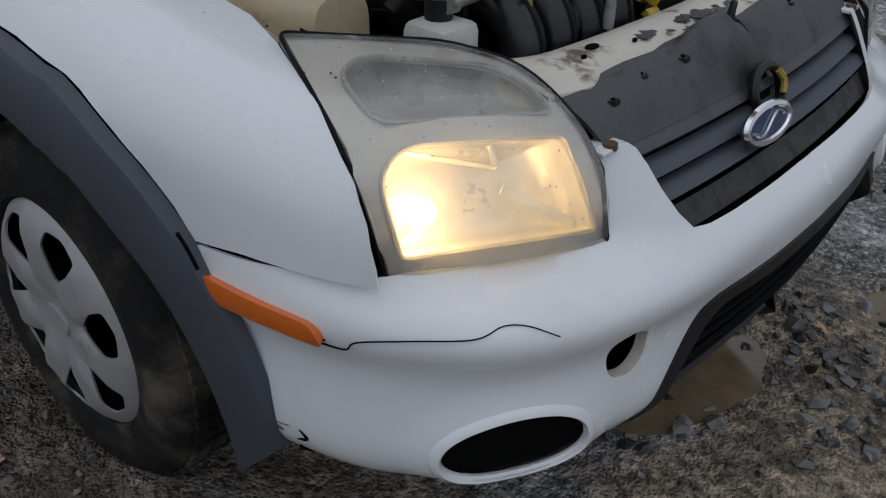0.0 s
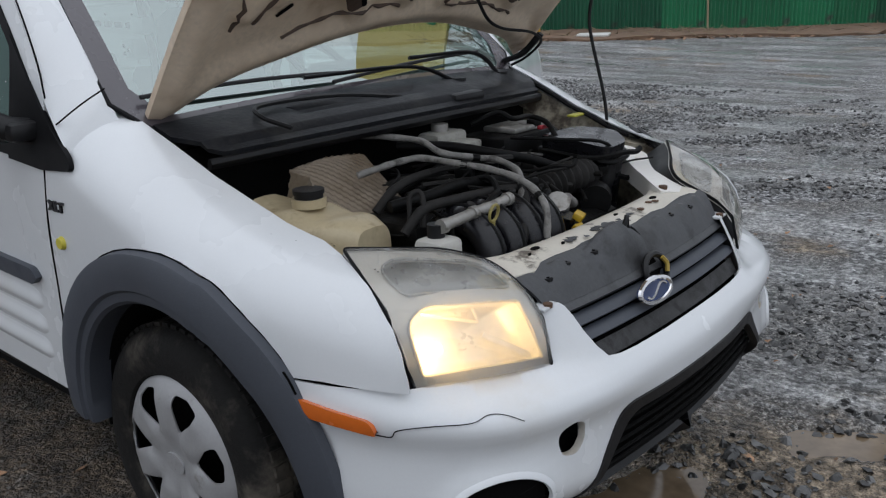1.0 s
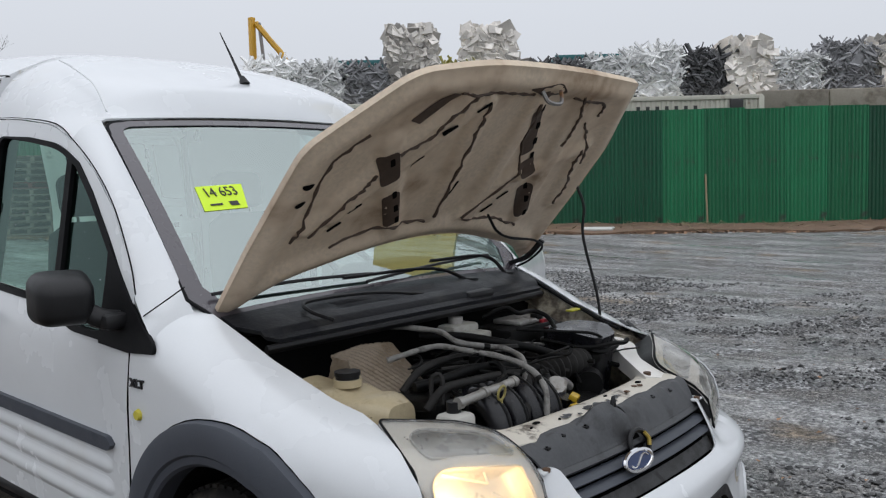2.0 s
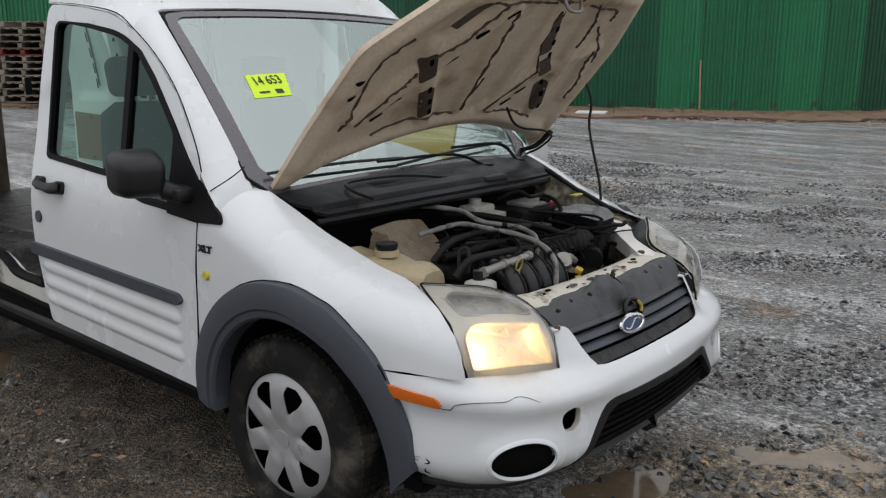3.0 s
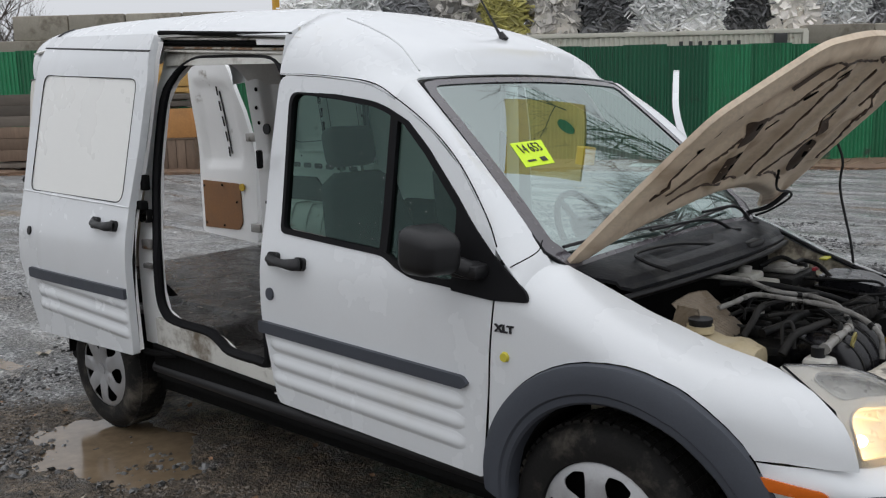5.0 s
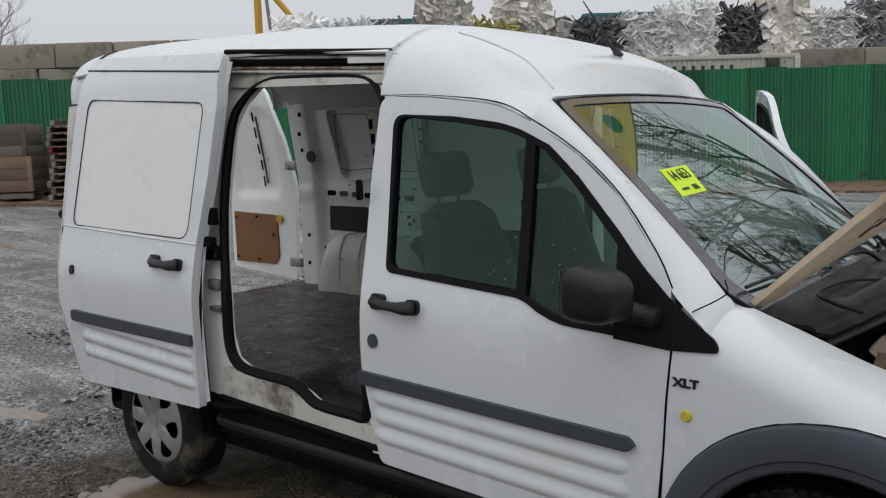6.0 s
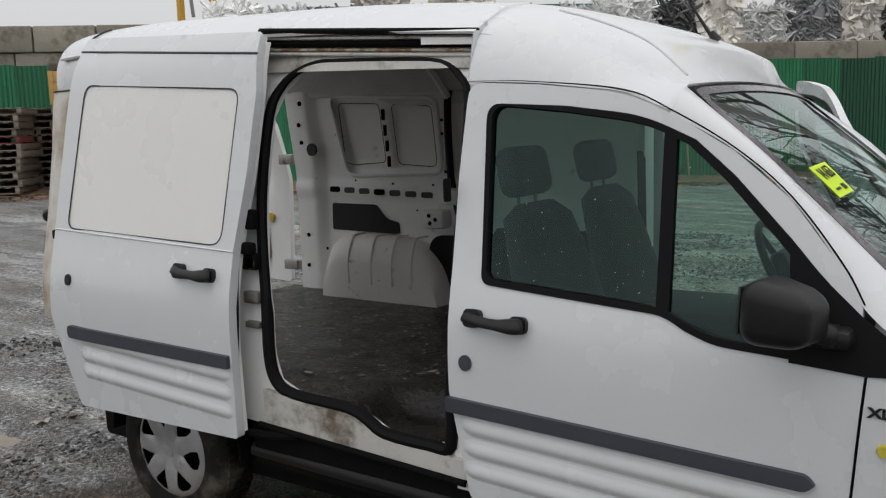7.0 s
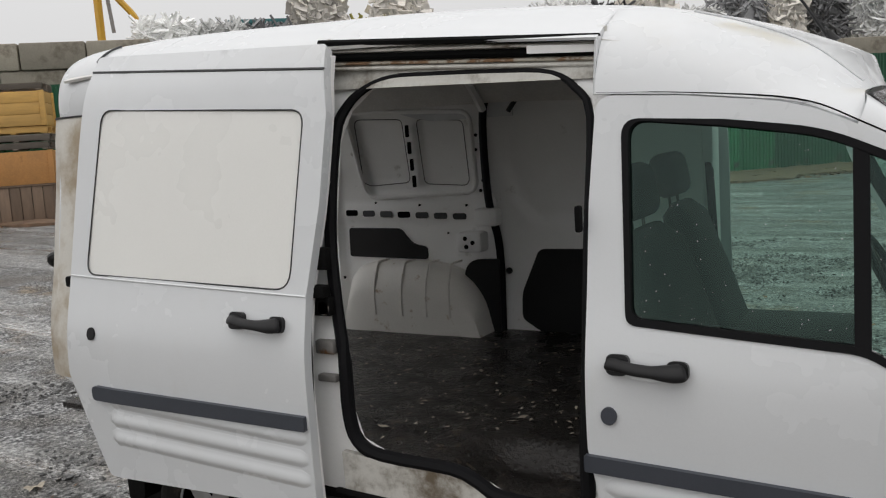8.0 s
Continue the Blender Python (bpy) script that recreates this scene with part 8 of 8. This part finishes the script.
part("belt_buckle_arm", tube([(-1.49, 0.70, 1.45), (-1.47, 0.66, 1.2), (-1.45, 0.62, 0.9)], 0.02, 6, flat=0.15), SEAL, van)

# ---- behind the fence: walls, bales ----
YAW = math.atan2(FENCE_WAY.y, FENCE_WAY.x)


def placed(s, d, z, extra=0.0):
    x, y = yard(s, d)
    return Matrix.Translation((x, y, z)) @ Matrix.Rotation(YAW + extra, 4, "Z")


CONCRETE = material("weathered_concrete", (0.34, 0.31, 0.255), 0.85, spread=0.2, scale=1.5, fine=30, stain=(0.13, 0.11, 0.085), stain_at=(0.5, 0.72), stain_scale=1.3, bump=0.3, bump_scale=12, random_tint=0.25)
CONTAINER = material("pale_container_paint", (0.60, 0.58, 0.50), 0.6, spread=0.1, scale=1, stain=(0.25, 0.16, 0.1), stain_at=(0.6, 0.74), stain_scale=2)
TEAL = material("teal_container_paint", (0.03, 0.14, 0.15), 0.55, spread=0.15, scale=1)
rb = random.Random(21)
wall = new("block_wall")
tagged(wall, "stacked weathered concrete blocks behind the fence", "wall", kind="structure")
block_me = None
for row, (z0, hgt) in enumerate(((1.75, 0.68), (2.43, 0.68), (3.11, 0.66), (3.77, 0.66))):
    for i in range(6):
        s = -16.2 + i * 1.52 + (0.5 if row % 2 else 0.0)
        if row == 3 and i in (0,):
            continue
        if block_me is None:
            ob = part("block", box(-0.745, 0.745, -0.4, 0.4, -0.325, 0.325, 0.04, 2), CONCRETE, wall)
            block_me = ob.data
        else:
            ob = new("block", block_me)
            ob.parent = wall
        ob.matrix_local = placed(s, -3.0 + rb.uniform(-0.06, 0.06), z0 + 0.33, radians(rb.uniform(-1.5, 1.5)))
for i in range(9):
    ob = new("block", block_me)
    ob.parent = wall
    ob.matrix_local = placed(7.75 + i * 1.98, -3.0, 3.38, radians(rb.uniform(-0.6, 0.6))) @ Matrix.Diagonal((1.31, 1.0, 1.05, 1))
support = part("retaining_wall", box(-16, 26, -0.5, 0.3, -0.5, 3.06, m=placed(0, -3.2, 0)), CONCRETE)
tagged(support, "long concrete retaining wall behind the fence", "wall", kind="structure")


def container(s0, s1, d, z0, z1, mat, name, label):
    rows = [[], []]
    n = int((s1 - s0) / 0.14)
    for i in range(n):
        for du, dd in ((0, 0), (0.05, 0), (0.07, 0.03), (0.12, 0.03)):
            for r, z in zip(rows, (0.0, z1 - z0 - 0.1)):
                r.append((i * 0.14 + du, -dd, z))
    c = thing(name, label, "container")
    c.matrix_world = placed(s0, d, z0)
    part("side", thicken(loft(rows), 0.01), mat, c, smooth=20)
    part("top_rail", box(-0.05, s1 - s0 + 0.05, -0.06, 0.06, z1 - z0 - 0.12, z1 - z0, 0.01), mat, c)
    part("body", box(0, s1 - s0, 0.02, 1.9, 0, z1 - z0 - 0.02), mat, c)
    for u in (0.0, s1 - s0):
        part("corner_post", box(u - 0.08, u + 0.08, -0.07, 0.09, 0, z1 - z0 - 0.05, 0.01), mat, c)
    return c


cont = container(-7.2, 6.75, -2.6, 2.2, 3.62, CONTAINER, "cargo_container", "long pale corrugated steel cargo container")
INKY = material("dark_stencil_paint", (0.05, 0.05, 0.05), 0.7)
for i in range(7):
    part("printed_bar", box(10.4 + i * 0.27, 10.5 + i * 0.27, -0.055, -0.045, 0.98, 1.14, 0.0), INKY, cont)
part("vent_box", box(13.05, 13.4, -0.16, -0.02, 0.98, 1.3, 0.02), INKY, cont)
container(-5.3, -3.3, -6.5, 3.5, 5.35, TEAL, "site_container", "teal painted steel container behind the bales")
container(1.6, 3.8, -6.0, 3.5, 5.3, TEAL, "site_container", "teal painted steel container behind the bales")

SCRAP = [material("crushed_bright_metal", (0.74, 0.74, 0.73), 0.4, metal=0.25, spread=0.2, scale=4, random_tint=0.5), material("crushed_dark_metal", (0.20, 0.20, 0.205), 0.5, metal=0.4, spread=0.3, scale=4, random_tint=0.8),
         material("crushed_painted_metal", (0.56, 0.53, 0.49), 0.5, metal=0.2, spread=0.3, scale=3, random_tint=0.7), material("crushed_yellowish_metal", (0.36, 0.33, 0.10), 0.5, spread=0.3, scale=3, random_tint=0.5)]


def bale_mesh(seed, w, d, h, kind):
    rp = random.Random(seed)
    bm = bmesh.new()
    box(-w / 2 * 0.93, w / 2 * 0.93, -d / 2 * 0.93, d / 2 * 0.93, 0, h * 0.94, bm=bm)
    for i in range(230 if kind != 2 else 150):
        a, b, c = rp.uniform(-1, 1), rp.uniform(-1, 1), rp.uniform(0, 1)
        face = rp.random()
        if face < 0.55:
            b = -1
        elif face < 0.8:
            c = 1
        else:
            a = rp.choice((-1, 1))
        if kind == 2:
            sx, sy, sz = rp.uniform(0.06, 0.24), rp.uniform(0.006, 0.03), rp.uniform(0.05, 0.2)
        else:
            sx, sy, sz = rp.uniform(0.12, 0.4), rp.uniform(0.008, 0.03), rp.uniform(0.01, 0.035)
        rot = Euler((rp.uniform(-0.6, 0.6), rp.uniform(-1.2, 1.2) if kind != 2 else rp.uniform(-0.7, 0.7), rp.uniform(-0.6, 0.6))).to_matrix().to_4x4()
        box(-sx, sx, -sy, sy, -sz, sz, bm=bm, m=Matrix.Translation((a * w / 2, b * d / 2, c * h)) @ rot)
    return bm


BALES = [(-7.0, 0, 3.85, 1.25, 1.0, 0), (-5.6, 0, 3.85, 1.3, 0.85, 0), (-4.3, 0, 3.7, 1.2, 0.95, 1), (-3.0, 0, 3.65, 1.25, 0.95, 2), (-3.0, 0, 4.6, 1.25, 1.1, 2), (-1.6, 0, 3.65, 1.3, 1.0, 3), (-0.8, 0, 4.6, 1.35, 1.1, 2), (-0.2, 0, 3.65, 1.2, 1.0, 2),
         (1.2, 0, 3.65, 1.3, 1.0, 1), (2.6, 0, 3.65, 1.25, 1.1, 0), (4.0, 0, 3.65, 1.3, 1.35, 0), (5.4, 0, 3.65, 1.2, 1.2, 1), (6.6, 0, 3.65, 1.3, 1.5, 2), (8.1, 0, 3.72, 1.3, 1.0, 0), (9.6, 0, 3.72, 1.4, 1.3, 1), (11.1, 0, 3.72, 1.3, 1.4, 2), (12.6, 0, 3.72, 1.3, 1.2, 1), (14.0, 0, 3.72, 1.3, 1.2, 0)]
for k, (s, d, z, w, h, kind) in enumerate(BALES):
    ob = part("scrap_bale", bale_mesh(100 + k, w, 1.1, h, kind), SCRAP[(0, 1, 2, 3)[kind]] if kind != 0 else SCRAP[0], smooth=20)
    ob.matrix_world = placed(s, -3.6, z, radians(rb.uniform(-6, 6)))
    tagged(ob, ("bright crushed aluminium scrap bale stacked on the wall", "dark crushed metal scrap bale stacked on the wall", "crushed painted sheet scrap bale stacked on the wall", "yellowish crushed scrap bale stacked on the wall")[kind], "scrap bale", "scrap bales")

# ---- pallets and crates by the fence ----
GREY_WOOD = material("weathered_grey_wood", (0.17, 0.145, 0.12), 0.85, spread=0.3, scale=3, fine=50, stretch=(1, 6, 6), random_tint=0.5)
RED_WOOD = material("faded_red_wood", (0.17, 0.032, 0.03), 0.8, spread=0.3)
YELLOW_WOOD = material("new_yellow_wood", (0.55, 0.33, 0.10), 0.7, spread=0.2, scale=3, fine=40, stretch=(1, 6, 6), random_tint=0.2)
ORANGE_WOOD = material("orange_plywood", (0.50, 0.24, 0.075), 0.65, spread=0.2, scale=3, fine=30, stain=(0.2, 0.1, 0.04), stain_at=(0.6, 0.75), random_tint=0.2)
BROWN_WOOD = material("old_brown_boards", (0.20, 0.14, 0.10), 0.85, spread=0.3, scale=3, fine=40, stretch=(6, 6, 1), random_tint=0.3)


def pallet(mat, label="weathered grey wooden pallet in a stack", group="stacked pallets"):
    p = thing("pallet", label, "pallet", group)
    for i in range(6):
        part("top_board", box(-0.6, 0.6, -0.5 + i * 0.178, -0.40 + i * 0.178, 0.118, 0.14, 0.004), mat, p)
    for i in range(3):
        part("bearer", box(-0.6, 0.6, -0.5 + i * 0.455, -0.41 + i * 0.455, 0.022, 0.118, 0.006), mat, p)
        part("bottom_board", box(-0.58 + i * 0.53, -0.48 + i * 0.53, -0.5, 0.5, 0.0, 0.022, 0.004), mat, p)
    return p


rpal = random.Random(31)
first_pallet = pallet(GREY_WOOD)
red_pallet = pallet(RED_WOOD, "faded red wooden pallet in a stack")
for k in range(12):
    m = placed(-11.42 + rpal.uniform(-0.07, 0.07), 1.9 + rpal.uniform(-0.05, 0.05), 0.53 + 0.143 * k, radians(90 + rpal.uniform(-4, 4)))
    if k == 0:
        first_pallet.matrix_world = m
    elif k == 7:
        red_pallet.matrix_world = m
    else:
        copy_thing(first_pallet, m)
for k in range(12):
    copy_thing(first_pallet, placed(-11.0 + rpal.uniform(-0.08, 0.08), 0.62, 0.55 + 0.143 * k, radians(90 + rpal.uniform(-4, 4))))


def crate(w, d, h, mat, name, label, planks=3):
    c = thing(name, label, "crate")
    for sd in (-1, 1):
        for i in range(planks):
            z0, z1 = h * i / planks, h * (i + 1) / planks - 0.008
            part("plank", box(-w / 2, w / 2, sd * d / 2 - 0.012, sd * d / 2 + 0.012, z0, z1, 0.003), mat, c)
            part("plank", box(sd * w / 2 - 0.012, sd * w / 2 + 0.012, -d / 2 + 0.02, d / 2 - 0.02, z0, z1, 0.003), mat, c)
        for e in (-1, 1):
            part("corner_post", box(sd * w / 2 - 0.05, sd * w / 2 + 0.05, e * d / 2 - 0.03, e * d / 2 + 0.03, 0, h, 0.005), mat, c)
    part("base", box(-w / 2, w / 2, -d / 2, d / 2, 0.0, 0.03), mat, c)
    return c


def upright_crate(w, d, h, mat, name, label):
    c = thing(name, label, "crate")
    for i in range(6):
        x0 = -w / 2 + w * i / 6
        part("plank", box(x0, x0 + w / 6 - 0.012, -d / 2 - 0.012, -d / 2 + 0.012, 0, h - 0.004 * (i % 3), 0.003), mat, c)
        part("plank", box(x0, x0 + w / 6 - 0.012, d / 2 - 0.012, d / 2 + 0.012, 0, h, 0.003), mat, c)
    for sd in (-1, 1):
        part("end_panel", box(sd * w / 2 - 0.015, sd * w / 2 + 0.015, -d / 2, d / 2, 0, h, 0.003), mat, c)
    part("lid", box(-w / 2 - 0.02, w / 2 + 0.02, -d / 2 - 0.03, d / 2 + 0.03, h, h + 0.035, 0.004), mat, c)
    return c


SB = -9.65
upright_crate(1.2, 1.0, 0.66, BROWN_WOOD, "wooden_crate", "old brown upright-boarded wooden crate").matrix_world = placed(SB, 1.9, 0.47)
crate(1.2, 1.0, 0.64, ORANGE_WOOD, "wooden_crate", "orange plywood crate stacked on another crate", 1).matrix_world = placed(SB, 1.9, 1.17)
pal2 = copy_thing(first_pallet, placed(SB, 1.9, 1.83))
pal3 = copy_thing(first_pallet, placed(SB + 0.03, 1.9, 1.98))
yellow_pal = pallet(YELLOW_WOOD, "new yellow wooden pallet on the crate stack")
yellow_pal.matrix_world = placed(SB, 1.9, 2.13)
crate(1.15, 0.95, 0.66, YELLOW_WOOD, "wooden_crate", "new yellow boarded crate on top of the stack", 3).matrix_world = placed(SB, 1.95, 2.28)
copy_thing(first_pallet, placed(SB, 1.9, 2.95))
crate(1.15, 1.0, 0.75, BROWN_WOOD, "wooden_crate", "old brown plank crate beside the pallets", 3).matrix_world = placed(-13.0, 1.7, 0.75)
copy_thing(first_pallet, placed(-13.0, 1.7, 0.58))
crate(1.1, 1.0, 0.7, GREY_WOOD, "wooden_crate", "grey plank crate on a brown crate", 3).matrix_world = placed(-13.05, 1.7, 1.5)
tagged(part("yellow_drum", drum(0.22, 0.42, pose(*yard(-0.25, 1.6), ground_z(*yard(-0.25, 1.6)) + 0.24, 0, 8, 0), 20), material("yellow_drum_plastic", (0.75, 0.42, 0.02), 0.45)), "small yellow plastic drum by the fence", "drum")
tagged(part("white_sheet", box(-0.35, 0.35, -0.18, 0.18, 0, 0.05, 0.02, m=pose(*yard(1.0, 2.3), ground_z(*yard(1.0, 2.3)) + 0.05, 4, 0, 20)), material("pale_plastic_sheet", (0.6, 0.6, 0.57), 0.5)), "crumpled pale plastic sheet on the verge", "plastic sheet")

# ---- excavator arm beyond the wall ----
EXC = material("yellow_machine_paint", (0.55, 0.30, 0.02), 0.45, spread=0.15, scale=2, stain=(0.2, 0.1, 0.03), stain_at=(0.6, 0.75))
exc = thing("excavator", "yellow excavator arm reaching over the yard wall", "excavator")
ex, ey = -35.4, 26.3
part("dipper", box(-0.15, 0.15, -0.15, 0.15, 0, 9.8, 0.05, m=pose(ex, ey, 0.4)), EXC, exc)
part("ram", tube([(ex + 0.55, ey + 0.3, 7.4), (ex + 0.35, ey + 0.2, 9.9)], 0.09, 8), STEEL, exc)
part("boom", tube([(ex + 0.2, ey + 0.1, 9.9), (ex + 0.9, ey + 0.5, 8.9), (ex + 1.5, ey + 0.85, 8.0), (ex + 2.0, ey + 1.1, 6.6)], 0.15, 6), EXC, exc)
part("bucket", box(-0.4, 0.4, -0.4, 0.4, -0.6, 0.2, 0.1, m=pose(ex + 2.05, ey + 1.15, 6.3)), STEEL, exc)

# ---- bare trees ----
BARK = material("grey_brown_bark", (0.10, 0.085, 0.075), 0.9, spread=0.3, scale=6, bump=0.5, bump_scale=20)


def tree(x, y, z, height, seed, name, label, spread=1.0, levels=4):
    rp = random.Random(seed)
    t = thing(name, label, "tree", at=(x, y, z))
    twigs = bmesh.new()

    def limb(p, d, length, r, level, bm):
        pts_ = [p]
        dd = d.copy()
        for k in range(4):
            dd = (dd + Vector((rp.uniform(-0.22, 0.22), rp.uniform(-0.22, 0.22), rp.uniform(-0.05, 0.2)))).normalized()
            pts_.append(pts_[-1] + dd * length / 4)
        tube(pts_, lambda u: r * (1 - 0.6 * u), 6 if level < 2 else 4, bm=bm, n=2)
        if level >= levels:
            return
        for k in range(3 + (level > 0) + (level > 1)):
            u = rp.uniform(0.3, 1.0)
            q = pts_[min(4, int(u * 4))]
            side = Vector((rp.uniform(-1, 1), rp.uniform(-1, 1), rp.uniform(0.0, 0.9))).normalized()
            limb(q, (dd * 0.55 + side * 0.75 * spread).normalized(), length * rp.uniform(0.5, 0.75), r * 0.45, level + 1, twigs)

    trunk = bmesh.new()
    limb(Vector((0, 0, -0.2)), Vector((0.05, 0.0, 1)), height * 0.5, height * 0.022, 0, trunk)
    part("trunk", trunk, BARK, t)
    part("branches", twigs, BARK, t)
    return t


tx, ty_ = yard(-16.8, -6.0)
tree(tx, ty_, 0.3, 8.5, 5, "tree", "bare leafless tree behind the fence", 1.2, 5)
tx, ty_ = yard(-19.6, -8.0)
tree(tx, ty_, 0.3, 9.5, 8, "tree", "bare leafless tree behind the fence", 1.2, 5)
tree(1.0, 15.0, 0.0, 17.0, 14, "tree", "tall bare leafless tree at the yard's edge", 1.2, 5)
tree(4.5, 17.0, 0.0, 16.0, 23, "tree", "tall bare leafless tree at the yard's edge", 1.2, 5)
# unseen yellow panel and post, slanted to shape the reflection in the windscreen
SIGN = material("yellow_sign_paint", (0.98, 0.76, 0.22), 0.5, spread=0.05)
sign = thing("sign_board", "yellow board on a post, out of view, added for its windscreen reflection", "sign")
part("post", tube([(-0.5, 12.05, 0.0), (-0.5, 12.05, 12.5)], 0.12, 10), STEEL, sign)
slant = Matrix(((3.40, 0, 0.20, -0.5), (0, 0.1, 0, 11.9), (1.83, 0, 3.40, 10.9), (0, 0, 0, 1)))
part("board", box(-0.5, 0.5, -0.5, 0.5, -0.5, 0.5, m=slant), SIGN, sign, "slanted yellow panel")
part("emblem_shape", drum(0.3, 0.02, pose(-1.2, 11.83, 9.6, 90, 0, 0), 20), material("green_sign_paint", (0.05, 0.25, 0.10), 0.5), sign)
